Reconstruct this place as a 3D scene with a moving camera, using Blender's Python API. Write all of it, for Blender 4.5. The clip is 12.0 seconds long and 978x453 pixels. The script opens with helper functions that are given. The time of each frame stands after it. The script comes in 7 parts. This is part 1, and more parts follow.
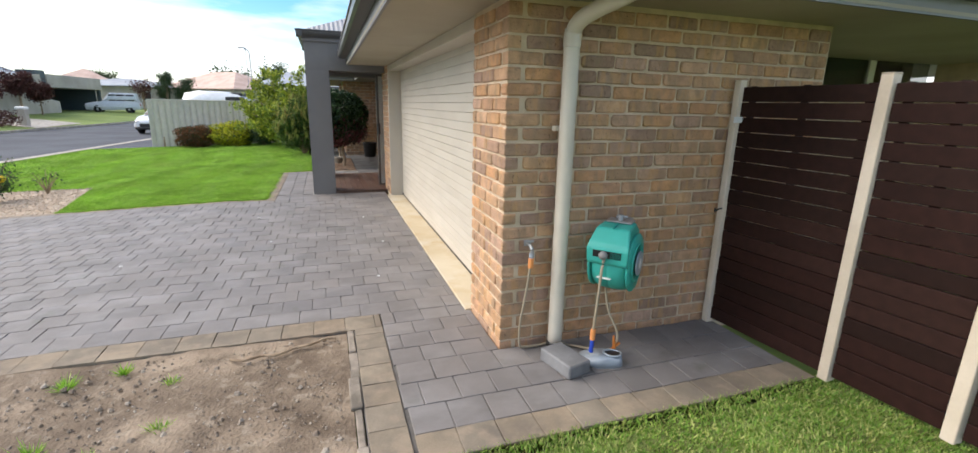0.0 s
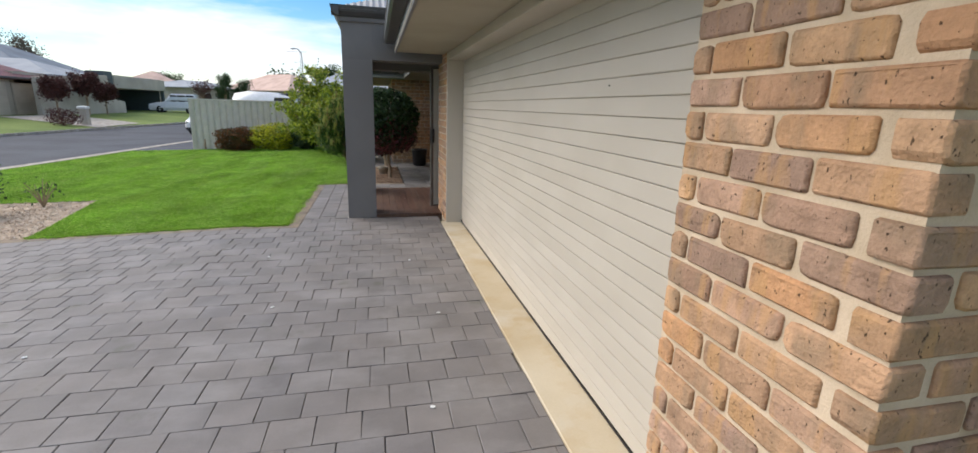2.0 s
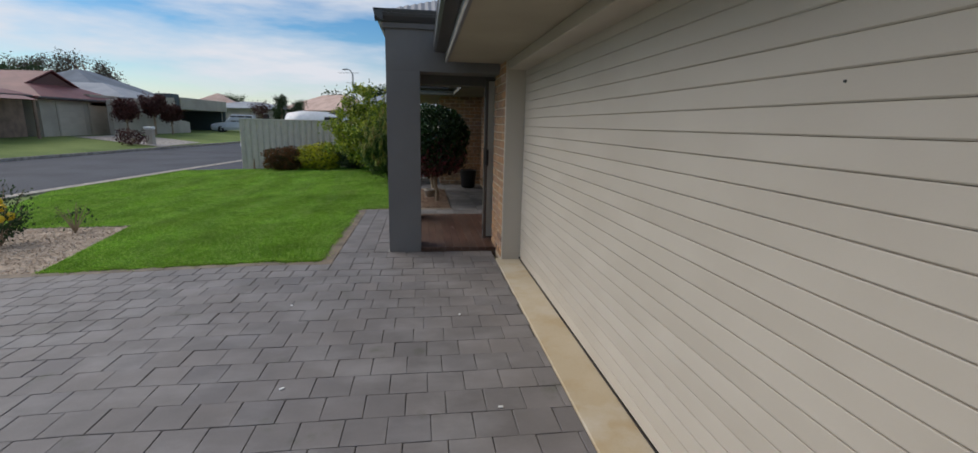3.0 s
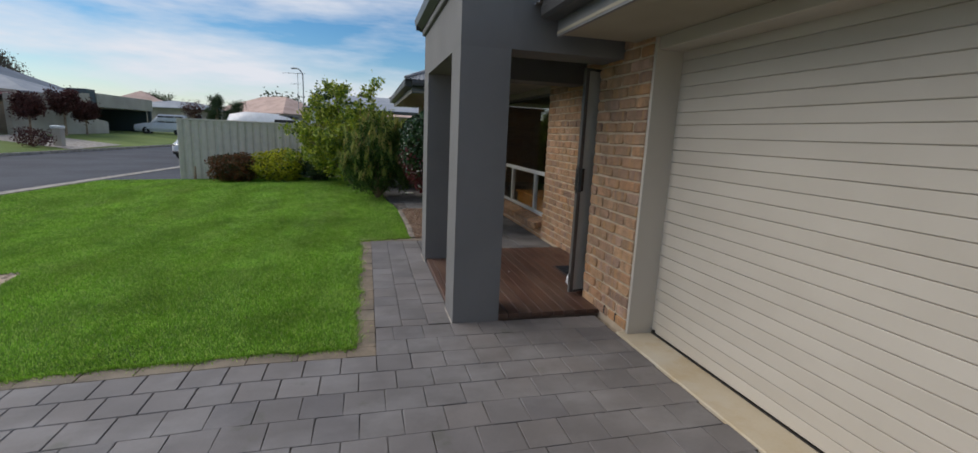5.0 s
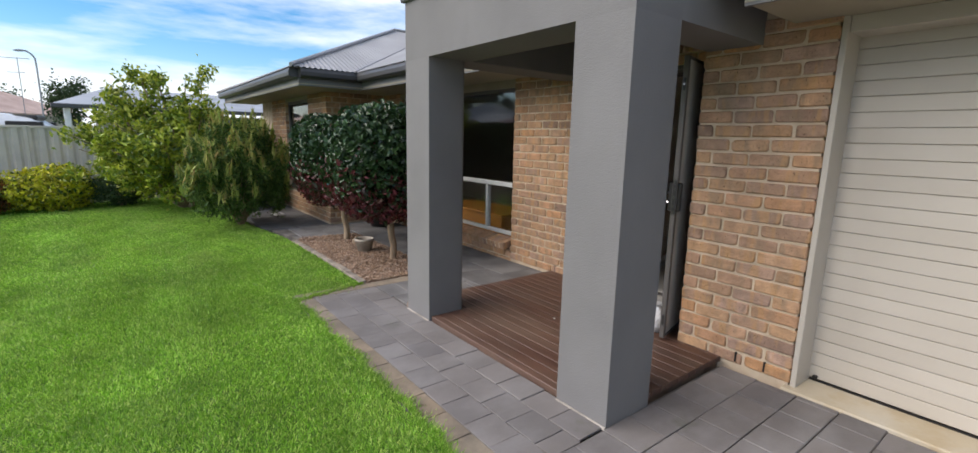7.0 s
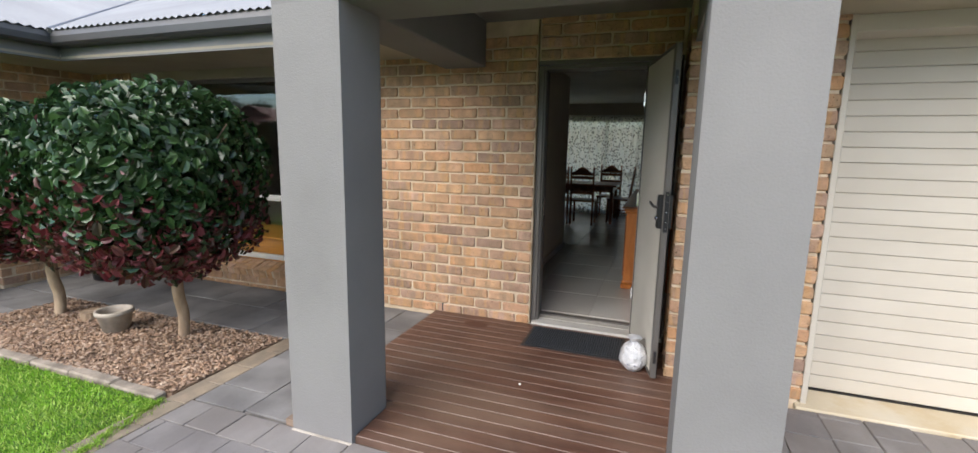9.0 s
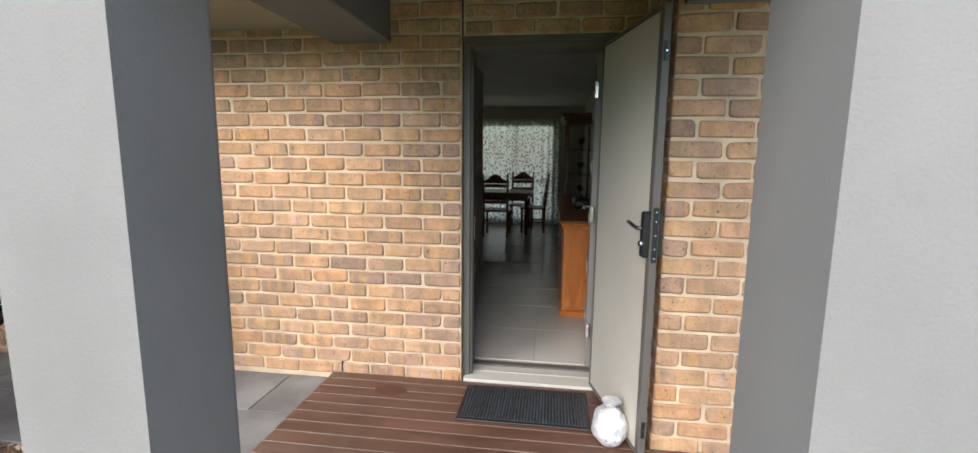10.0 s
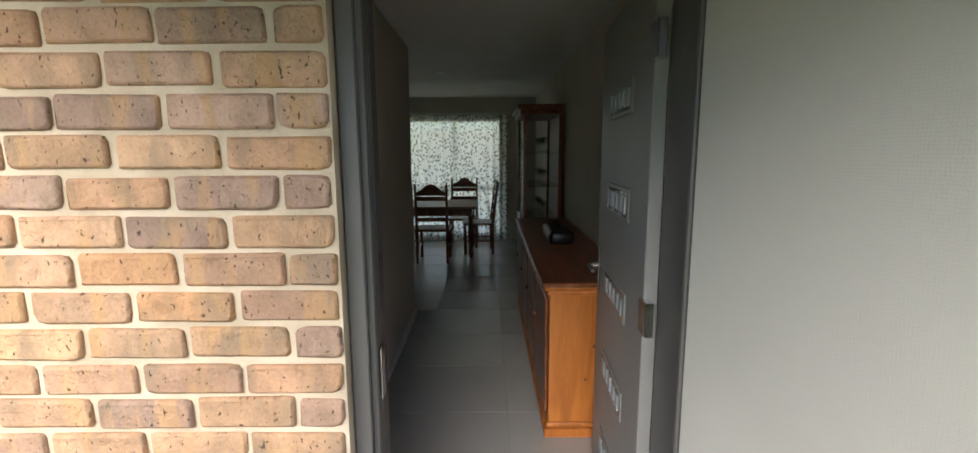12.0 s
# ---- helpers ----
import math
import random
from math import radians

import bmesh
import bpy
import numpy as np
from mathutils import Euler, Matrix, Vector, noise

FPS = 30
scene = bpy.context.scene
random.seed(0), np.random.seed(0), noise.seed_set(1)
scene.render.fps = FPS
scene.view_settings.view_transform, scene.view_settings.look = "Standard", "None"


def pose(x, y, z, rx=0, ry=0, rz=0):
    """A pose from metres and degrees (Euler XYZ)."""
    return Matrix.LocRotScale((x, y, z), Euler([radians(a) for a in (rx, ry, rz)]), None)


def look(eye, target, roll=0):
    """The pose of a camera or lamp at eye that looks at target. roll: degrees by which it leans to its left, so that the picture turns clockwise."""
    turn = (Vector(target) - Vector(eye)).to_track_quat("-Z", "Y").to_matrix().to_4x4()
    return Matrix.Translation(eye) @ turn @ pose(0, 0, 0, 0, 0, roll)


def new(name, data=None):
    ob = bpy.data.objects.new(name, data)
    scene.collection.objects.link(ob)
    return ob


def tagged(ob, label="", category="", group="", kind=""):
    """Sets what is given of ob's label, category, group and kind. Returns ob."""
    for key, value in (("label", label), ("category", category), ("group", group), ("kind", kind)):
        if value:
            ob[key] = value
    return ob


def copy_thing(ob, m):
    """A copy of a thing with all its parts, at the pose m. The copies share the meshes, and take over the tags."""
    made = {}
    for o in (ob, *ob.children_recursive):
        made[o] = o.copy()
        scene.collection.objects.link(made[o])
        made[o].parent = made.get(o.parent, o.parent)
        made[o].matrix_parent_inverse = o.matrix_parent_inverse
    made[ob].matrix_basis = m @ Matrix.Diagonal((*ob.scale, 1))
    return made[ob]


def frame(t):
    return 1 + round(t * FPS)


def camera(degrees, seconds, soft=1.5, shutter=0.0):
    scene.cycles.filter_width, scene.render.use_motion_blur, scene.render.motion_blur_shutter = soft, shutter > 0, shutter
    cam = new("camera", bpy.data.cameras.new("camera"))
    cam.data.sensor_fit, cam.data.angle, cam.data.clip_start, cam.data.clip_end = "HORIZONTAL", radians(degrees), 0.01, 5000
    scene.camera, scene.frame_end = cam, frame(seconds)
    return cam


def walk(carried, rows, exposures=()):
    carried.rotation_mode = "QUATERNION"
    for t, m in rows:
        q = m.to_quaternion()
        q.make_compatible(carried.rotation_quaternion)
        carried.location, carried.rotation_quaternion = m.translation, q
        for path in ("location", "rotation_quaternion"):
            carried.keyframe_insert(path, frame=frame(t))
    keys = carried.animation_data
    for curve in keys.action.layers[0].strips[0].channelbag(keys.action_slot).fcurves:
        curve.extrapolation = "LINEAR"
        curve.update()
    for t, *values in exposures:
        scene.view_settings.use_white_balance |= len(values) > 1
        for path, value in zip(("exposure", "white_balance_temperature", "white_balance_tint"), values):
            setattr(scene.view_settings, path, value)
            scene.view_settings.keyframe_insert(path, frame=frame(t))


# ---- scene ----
cam = camera(91.8, 12.0)
PATH = [
    (0, (0.05, -0.109, 1.562), (0.677, 1.725, 1.066), 1.2),
    (0.5, (0.015, 0.356, 1.56), (0.514, 2.226, 1.056), 1.1),
    (1, (0.044, 0.92, 1.53), (0.518, 2.795, 1.023), 1.3),
    (1.5, (0.104, 1.484, 1.51), (0.565, 3.365, 1.01), 1.5),
    (2, (0.184, 1.996, 1.513), (0.635, 3.883, 1.028), 1.7),
    (2.5, (0.275, 2.534, 1.499), (0.653, 4.445, 1.047), 1.4),
    (3, (0.194, 3.016, 1.503), (0.464, 4.952, 1.084), 1.3),
    (3.5, (0.065, 3.575, 1.472), (0.265, 5.525, 1.076), 1.4),
    (3.7, (0.008, 3.813, 1.461), (0.183, 5.765, 1.061), 1.3),
    (5.3, (-1.13, 5.405, 1.453), (-0.43, 7.242, 1.088), 2.5),
    (5.5, (-1.309, 5.594, 1.451), (-0.46, 7.368, 1.089), 2.3),
    (6, (-1.641, 6.094, 1.452), (-0.608, 7.77, 1.101), 2.0),
    (6.5, (-1.879, 6.64, 1.46), (-0.74, 8.248, 1.116), 1.8),
    (6.7, (-1.971, 6.855, 1.478), (-0.806, 8.442, 1.124), 1.5),
    (8.3, (-2.257, 8.47, 1.429), (-0.705, 9.688, 1.1), 1.4),
    (8.5, (-2.198, 8.647, 1.436), (-0.561, 9.75, 1.115), 1.2),
    (8.7, (-2.114, 8.8, 1.432), (-0.394, 9.771, 1.114), 1.1),
    (9, (-1.99, 9.028, 1.452), (-0.134, 9.696, 1.124), 1.1),
    (9.5, (-1.622, 9.24, 1.389), (0.332, 9.554, 1.099), 0.8),
    (10, (-1.141, 9.424, 1.428), (0.82, 9.687, 1.136), 0.6),
    (10.5, (-0.681, 9.568, 1.472), (1.283, 9.801, 1.175), 0.4),
    (11, (-0.214, 9.62, 1.487), (1.756, 9.797, 1.187), 0.5),
    (11.5, (0.203, 9.643, 1.51), (2.178, 9.727, 1.209), 0.0),
    (12, (0.571, 9.623, 1.546), (2.547, 9.623, 1.235), -0.3),
]
EXPOSURE = [(0, 1.18, 6700, 10), (0.6, 1.2, 6700, 10), (1, 1.25, 6700, 10), (1.5, 1.13, 6600, 10), (2, 0.78, 6600, 10), (2.6, 0.24, 6500, 10), (3.5, -0.08, 6350, 10), (5.5, 0.18, 6450, 10), (6.0, 0.38, 6500, 11), (6.5, 0.68, 6500, 12), (8.3, 1.1, 6500, 12), (8.7, 1.32, 6500, 11), (9.2, 1.55, 6450, 10), (9.6, 1.75, 6450, 10), (10, 1.92, 6450, 9), (10.5, 2.2, 6400, 9), (11, 2.26, 6400, 9), (11.5, 2.22, 6350, 9), (12, 2.44, 6300, 9)]
walk(cam, [(t, look(eye, target, roll)) for t, eye, target, roll in PATH], EXPOSURE)

# ---- world, sun ----
world = bpy.data.worlds.new("world")
scene.world = world
world.use_nodes = True
wn, wl = world.node_tree.nodes, world.node_tree.links
bg = wn["Background"]
SUN_EL, SUN_AZ = 39.0, -68.0      # elevation; azimuth from +y towards +x
sky = wn.new("ShaderNodeTexSky")
sky.sky_type, sky.sun_disc = "NISHITA", False
sky.sun_elevation, sky.sun_rotation = radians(SUN_EL), radians(SUN_AZ)
sky.air_density, sky.dust_density, sky.ozone_density = 1.0, 0.25, 2.5
tc = wn.new("ShaderNodeTexCoord")
mp = wn.new("ShaderNodeMapping")
mp.inputs["Scale"].default_value = (0.8, 1.5, 4.6)
mp.inputs["Rotation"].default_value = (0, 0, radians(24))
cn = wn.new("ShaderNodeTexNoise")
cn.inputs["Scale"].default_value, cn.inputs["Detail"].default_value = 2.1, 7
cn.inputs["Roughness"].default_value = 0.55
cr = wn.new("ShaderNodeValToRGB")
cr.color_ramp.elements[0].position, cr.color_ramp.elements[1].position = 0.42, 0.62
mixc = wn.new("ShaderNodeMix")
mixc.data_type = "RGBA"
mixc.inputs[7].default_value = (5.6, 5.75, 6.15, 1)
wl.new(tc.outputs["Generated"], mp.inputs[0])
wl.new(mp.outputs[0], cn.inputs["Vector"])
wl.new(cn.outputs["Fac"], cr.inputs[0])
sep, hz, most = wn.new("ShaderNodeSeparateXYZ"), wn.new("ShaderNodeMapRange"), wn.new("ShaderNodeMath")
hz.inputs[1].default_value, hz.inputs[2].default_value, hz.inputs[3].default_value, hz.inputs[4].default_value = 0.0, 0.10, .5, 0.0
most.operation = "MAXIMUM"
wl.new(tc.outputs["Generated"], sep.inputs[0])
wl.new(sep.outputs[2], hz.inputs[0])
wl.new(cr.outputs[0], most.inputs[0])
wl.new(hz.outputs[0], most.inputs[1])
wl.new(most.outputs[0], mixc.inputs[0])
tint = wn.new("ShaderNodeHueSaturation")
tint.inputs["Saturation"].default_value, tint.inputs["Value"].default_value = 1.4, 0.74
wl.new(sky.outputs[0], tint.inputs["Color"])
wl.new(tint.outputs[0], mixc.inputs[6])
wl.new(mixc.outputs[2], bg.inputs[0])
bg.inputs[1].default_value = 0.13
sun = new("sun", bpy.data.lights.new("sun", "SUN"))
sun.data.energy, sun.data.angle, sun.data.color = 2.45, radians(58), (1.0, 0.92, 0.83)
el, az = radians(SUN_EL), radians(SUN_AZ)
sun_way = Vector((math.sin(az) * math.cos(el), math.cos(az) * math.cos(el), math.sin(el)))
sun.matrix_world = look(sun_way * 50, (0, 0, 0))


# ---- materials ----
def surf(name, a, b, scale=4.0, rough=0.7, bump=0.3, fine=80.0, dist=0.004, metal=0.0, palette=None, island=False,
         vary=0.25, spec=0.4, stretch=(1, 1, 1), warp=0.0):
    """A two-scale surface: large patches between a and b (or a palette picked per piece), fine grain and relief."""
    m = bpy.data.materials.new(name)
    m.use_nodes = True
    n, k = m.node_tree.nodes, m.node_tree.links
    p = n["Principled BSDF"]
    c = n.new("ShaderNodeTexCoord")
    oi = n.new("ShaderNodeObjectInfo")
    sc = n.new("ShaderNodeVectorMath")
    sc.operation = "MULTIPLY_ADD"
    sc.inputs[1].default_value = stretch
    off = n.new("ShaderNodeVectorMath")
    off.operation = "SCALE"
    off.inputs[0].default_value = (31, 17, 23)
    k.new(oi.outputs["Random"], off.inputs["Scale"])
    k.new(c.outputs["Object"], sc.inputs[0])
    k.new(off.outputs[0], sc.inputs[2])
    big, small = n.new("ShaderNodeTexNoise"), n.new("ShaderNodeTexNoise")
    big.inputs["Scale"].default_value, big.inputs["Detail"].default_value = scale, 5
    big.inputs["Distortion"].default_value = warp
    small.inputs["Scale"].default_value, small.inputs["Detail"].default_value = fine, 4
    k.new(sc.outputs[0], big.inputs["Vector"])
    k.new(sc.outputs[0], small.inputs["Vector"])
    ramp = n.new("ShaderNodeValToRGB")
    e = ramp.color_ramp.elements
    if palette:
        for i, col in enumerate(palette):
            x = (i + 0.5) / len(palette)
            q = e[i] if i < 2 else e.new(x)
            q.position, q.color = x, (*col, 1)
        if island:
            g = n.new("ShaderNodeNewGeometry")
            k.new(g.outputs["Random Per Island"], ramp.inputs[0])
        else:
            k.new(oi.outputs["Random"], ramp.inputs[0])
    else:
        e[0].position, e[1].position = 0.35, 0.65
        e[0].color, e[1].color = (*a, 1), (*b, 1)
        k.new(big.outputs["Fac"], ramp.inputs[0])
    val = n.new("ShaderNodeMath")
    val.operation = "MULTIPLY_ADD"
    val.inputs[1].default_value, val.inputs[2].default_value = 2 * vary, 1 - vary
    add = n.new("ShaderNodeMath")
    add.operation = "MULTIPLY_ADD"
    add.inputs[1].default_value = 0.5
    half = n.new("ShaderNodeMath")
    half.operation = "MULTIPLY"
    half.inputs[1].default_value = 0.5
    k.new(small.outputs["Fac"], half.inputs[0])
    spread = n.new("ShaderNodeMapRange")
    spread.inputs[1].default_value, spread.inputs[2].default_value = .3, .7
    k.new(big.outputs["Fac"], spread.inputs[0])
    k.new(spread.outputs[0], add.inputs[0])
    k.new(half.outputs[0], add.inputs[2])
    k.new(add.outputs[0], val.inputs[0])
    hsv = n.new("ShaderNodeHueSaturation")
    k.new(val.outputs[0], hsv.inputs["Value"])
    k.new(ramp.outputs[0], hsv.inputs["Color"])
    k.new(hsv.outputs[0], p.inputs["Base Color"])
    bp = n.new("ShaderNodeBump")
    bp.inputs["Strength"].default_value, bp.inputs["Distance"].default_value = bump, dist
    k.new(small.outputs["Fac"], bp.inputs["Height"])
    k.new(bp.outputs[0], p.inputs["Normal"])
    p.inputs["Roughness"].default_value, p.inputs["Metallic"].default_value = rough, metal
    p.inputs["Specular IOR Level"].default_value = spec
    return m


def leafy(name, palette, rough=0.45, trans=0.25, vary=.2, scale=3, stretch=(1, 1, 1)):
    m = surf(name, (0, 0, 0), (0, 0, 0), palette=palette, island=True, rough=rough, bump=0.0, vary=vary, scale=scale, stretch=stretch, fine=5 * scale)
    p = m.node_tree.nodes["Principled BSDF"]
    n, k = m.node_tree.nodes, m.node_tree.links
    tr, mx = n.new("ShaderNodeBsdfTranslucent"), n.new("ShaderNodeMixShader")
    mx.inputs[0].default_value = trans
    src = p.inputs["Base Color"].links[0].from_socket
    k.new(src, tr.inputs[0])
    k.new(p.outputs[0], mx.inputs[1])
    k.new(tr.outputs[0], mx.inputs[2])
    k.new(mx.outputs[0], n["Material Output"].inputs[0])
    return m


def plain(name, col, rough=0.4, metal=0.0, spec=0.5):
    return surf(name, tuple(c * 0.94 for c in col), col, scale=6, rough=rough, metal=metal, bump=0.05, fine=150, vary=0.06, spec=spec)


BRICKS = [(0.427, 0.262, 0.152), (0.459, 0.282, 0.174), (0.385, 0.241, 0.143), (0.321, 0.210, 0.154), (0.501, 0.313, 0.192), (0.501, 0.273, 0.134), (0.342, 0.224, 0.163), (0.459, 0.302, 0.220), (0.459, 0.252, 0.125), (0.417, 0.274, 0.199),
          (0.524, 0.324, 0.182), (0.363, 0.226, 0.140), (0.491, 0.305, 0.178), (0.312, 0.205, 0.148), (0.480, 0.262, 0.134), (0.405, 0.266, 0.194), (0.501, 0.317, 0.198), (0.427, 0.255, 0.143), (0.363, 0.238, 0.174), (0.283, 0.186, 0.135)]
M_BRICK = surf("tumbled_brick", 0, 0, palette=BRICKS, scale=13, fine=120, rough=.9, bump=.7, dist=.005, vary=.40, spec=.2)


def pitted(m, scale=95.0, level=.24):
    """Adds dark burnt pits and a rougher face to a clay surface."""
    n, k = m.node_tree.nodes, m.node_tree.links
    p = n["Principled BSDF"]
    src = p.inputs["Base Color"].links[0].from_socket
    vec = n["Noise Texture"].inputs["Vector"].links[0].from_socket
    st = n.new("ShaderNodeVectorMath")
    st.operation = "MULTIPLY"
    st.inputs[1].default_value = (1.2, 1, .75)
    k.new(vec, st.inputs[0])
    a, b = n.new("ShaderNodeTexNoise"), n.new("ShaderNodeValToRGB")
    a.inputs["Scale"].default_value, a.inputs["Detail"].default_value = scale, 3
    k.new(st.outputs[0], a.inputs["Vector"])
    e = b.color_ramp.elements
    e[0].position, e[1].position = .655, .70
    e[0].color, e[1].color = (0, 0, 0, 1), (1, 1, 1, 1)
    k.new(a.outputs["Fac"], b.inputs[0])
    mx = n.new("ShaderNodeMix")
    mx.data_type = "RGBA"
    mx.inputs[7].default_value = (.045, .028, .018, 1)
    ml = n.new("ShaderNodeMath")
    ml.operation = "MULTIPLY"
    ml.inputs[1].default_value = .8
    k.new(b.outputs[0], ml.inputs[0])
    k.new(ml.outputs[0], mx.inputs[0])
    k.new(src, mx.inputs[6])
    k.new(mx.outputs[2], p.inputs["Base Color"])
    rough_, hole = n.new("ShaderNodeBump"), n.new("ShaderNodeBump")
    lumps = n.new("ShaderNodeTexNoise")
    lumps.inputs["Scale"].default_value, lumps.inputs["Detail"].default_value = 34, 5
    k.new(vec, lumps.inputs["Vector"])
    rough_.inputs["Strength"].default_value, rough_.inputs["Distance"].default_value = .9, .011
    hole.inputs["Strength"].default_value, hole.inputs["Distance"].default_value = .8, .004
    hole.invert = True
    k.new(lumps.outputs["Fac"], rough_.inputs["Height"])
    k.new(p.inputs["Normal"].links[0].from_socket, rough_.inputs["Normal"])
    k.new(b.outputs[0], hole.inputs["Height"])
    k.new(rough_.outputs[0], hole.inputs["Normal"])
    k.new(hole.outputs[0], p.inputs["Normal"])
    return m


def weathered(m, col, scale=.6, lo=.5, hi=.7, most=.5, stretch=(1, 1, 1)):
    """Stains or bleached patches that run on over neighbouring pieces, at their place in the world."""
    n, k = m.node_tree.nodes, m.node_tree.links
    src = n["Principled BSDF"].inputs["Base Color"].links[0].from_socket
    goals = [q.to_socket for q in src.links]
    g_, st, a, b, mx = (n.new("ShaderNode" + q) for q in ("NewGeometry", "VectorMath", "TexNoise", "MapRange", "Mix"))
    st.operation = "MULTIPLY"
    st.inputs[1].default_value = stretch
    k.new(g_.outputs["Position"], st.inputs[0])
    k.new(st.outputs[0], a.inputs["Vector"])
    a.inputs["Scale"].default_value, a.inputs["Detail"].default_value, a.inputs["Roughness"].default_value = scale, 6, .6
    b.inputs[1].default_value, b.inputs[2].default_value, b.inputs[4].default_value = lo, hi, most
    k.new(a.outputs["Fac"], b.inputs[0])
    mx.data_type = "RGBA"
    mx.inputs[7].default_value = (*col, 1)
    k.new(b.outputs[0], mx.inputs[0])
    k.new(src, mx.inputs[6])
    for q in goals:
        k.new(mx.outputs[2], q)
    return m


def burnt(m, col, scale=(15, 5, 4), lo=.53, hi=.64, most=.7):
    """Adds grey kiln-burnt patches that run over the ends of a brick."""
    n, k = m.node_tree.nodes, m.node_tree.links
    p = n["Principled BSDF"]
    src = p.inputs["Base Color"].links[0].from_socket
    vec = n["Noise Texture"].inputs["Vector"].links[0].from_socket
    st, a, b, mx = n.new("ShaderNodeVectorMath"), n.new("ShaderNodeTexNoise"), n.new("ShaderNodeMapRange"), n.new("ShaderNodeMix")
    st.operation = "MULTIPLY"
    st.inputs[1].default_value = scale
    k.new(vec, st.inputs[0])
    k.new(st.outputs[0], a.inputs["Vector"])
    a.inputs["Scale"].default_value, a.inputs["Detail"].default_value = 1.0, 3
    b.inputs[1].default_value, b.inputs[2].default_value, b.inputs[4].default_value = lo, hi, most
    k.new(a.outputs["Fac"], b.inputs[0])
    mx.data_type = "RGBA"
    mx.inputs[7].default_value = (*col, 1)
    k.new(b.outputs[0], mx.inputs[0])
    k.new(src, mx.inputs[6])
    k.new(mx.outputs[2], p.inputs["Base Color"])


burnt(M_BRICK, (.255, .186, .122), (13, 5, 5), .51, .66, .6)
burnt(M_BRICK, (.50, .29, .13), (17, 5, 3.5), .54, .64, .55)
pitted(M_BRICK)
M_MORTAR = surf("cream_mortar", (.50, .395, .275), (.59, .475, .345), scale=7, fine=160, rough=.95, bump=.6, dist=.004, vary=.15, spec=.2)
M_PAVER = surf("grey_paver", 0, 0, palette=[(0.159, 0.146, 0.139), (0.177, 0.162, 0.154), (0.146, 0.135, 0.129), (0.190, 0.173, 0.163), (0.168, 0.152, 0.142), (0.152, 0.141, 0.138)],
               scale=3.5, fine=140, rough=.66, bump=.5, dist=.003, vary=.26, spec=.45)
M_PAVER_FAR = surf("grey_paver_far", 0, 0, palette=[(0.159, 0.146, 0.139), (0.177, 0.162, 0.154), (0.146, 0.135, 0.129), (0.190, 0.173, 0.163), (0.168, 0.152, 0.142)], island=True,
                   scale=3.5, fine=140, rough=.66, bump=.4, dist=.003, vary=.26, spec=.45)
for m_ in (M_PAVER, M_PAVER_FAR):
    weathered(m_, (.10, .088, .076), .55, .50, .70, .45)
    weathered(m_, (.26, .25, .242), 1.7, .47, .68, .55, (1, 1.6, 1))
    weathered(m_, (.075, .082, .045), 2.6, .62, .72, .5)
M_TERRA = surf("buff_paver", 0, 0, palette=[(.235, .185, .13), (.265, .215, .155), (.205, .165, .12), (.245, .205, .15), (.22, .185, .14)],
               scale=5, fine=120, rough=.85, bump=.5, dist=.003, vary=.35, spec=.3)
weathered(M_TERRA, (.14, .118, .095), 3.5, .44, .64, .75)
weathered(M_TERRA, (.30, .235, .17), 8.0, .52, .68, .6)
M_SAND = surf("joint_sand", (.10, .092, .084), (.15, .138, .124), scale=6, fine=120, rough=.95, bump=.5, vary=.3)
M_DIRT = surf("dry_soil", (.165, .125, .09), (.26, .205, .15), scale=3.0, fine=55, rough=.95, bump=.9, dist=.012, vary=.35, spec=.15)
weathered(M_DIRT, (.10, .075, .055), 6, .50, .66, .6)
weathered(M_DIRT, (.34, .29, .225), 11, .56, .66, .5)
M_CRUMB = surf("soil_crumb", 0, 0, palette=[(.20, .16, .12), (.27, .22, .17), (.16, .125, .095), (.23, .185, .14), (.38, .33, .27)], island=True, rough=.95, bump=.3, vary=.25)
M_MULCH_BED = surf("mulch_soil", (.14, .09, .06), (.22, .15, .10), scale=5, fine=60, rough=.95, bump=.9, dist=.01, vary=.4)
M_GRAVEL = surf("gravel_bed", (.36, .28, .20), (.46, .37, .28), scale=6, fine=45, rough=.95, bump=.9, dist=.01, vary=.3)
M_CHIPS = surf("bark_chip", 0, 0, palette=[(.30, .19, .12), (.40, .28, .19), (.22, .14, .09), (.46, .36, .27), (.34, .23, .16), (.17, .11, .08)], island=True, rough=.9, vary=.25, bump=.3)
M_STONES = surf("gravel_stone", 0, 0, palette=[(.42, .33, .25), (.50, .42, .33), (.34, .25, .18), (.55, .48, .40)], island=True, rough=.9, vary=.2, bump=.3)
M_CONC = surf("concrete_edge", (.30, .27, .23), (.42, .38, .33), scale=5, fine=90, rough=.9, bump=.5, vary=.25)
M_HAUNCH = surf("dirty_concrete", (.17, .145, .115), (.28, .24, .195), scale=7, fine=90, rough=.95, bump=.7, dist=.008, vary=.35)
M_SILLC = surf("stained_concrete", (.46, .375, .245), (.51, .445, .33), scale=1.3, fine=90, rough=.75, bump=.3, vary=.12)
weathered(M_SILLC, (.40, .28, .13), 3.5, .5, .68, .45)
weathered(M_SILLC, (.56, .53, .46), 1.7, .52, .66, .5)
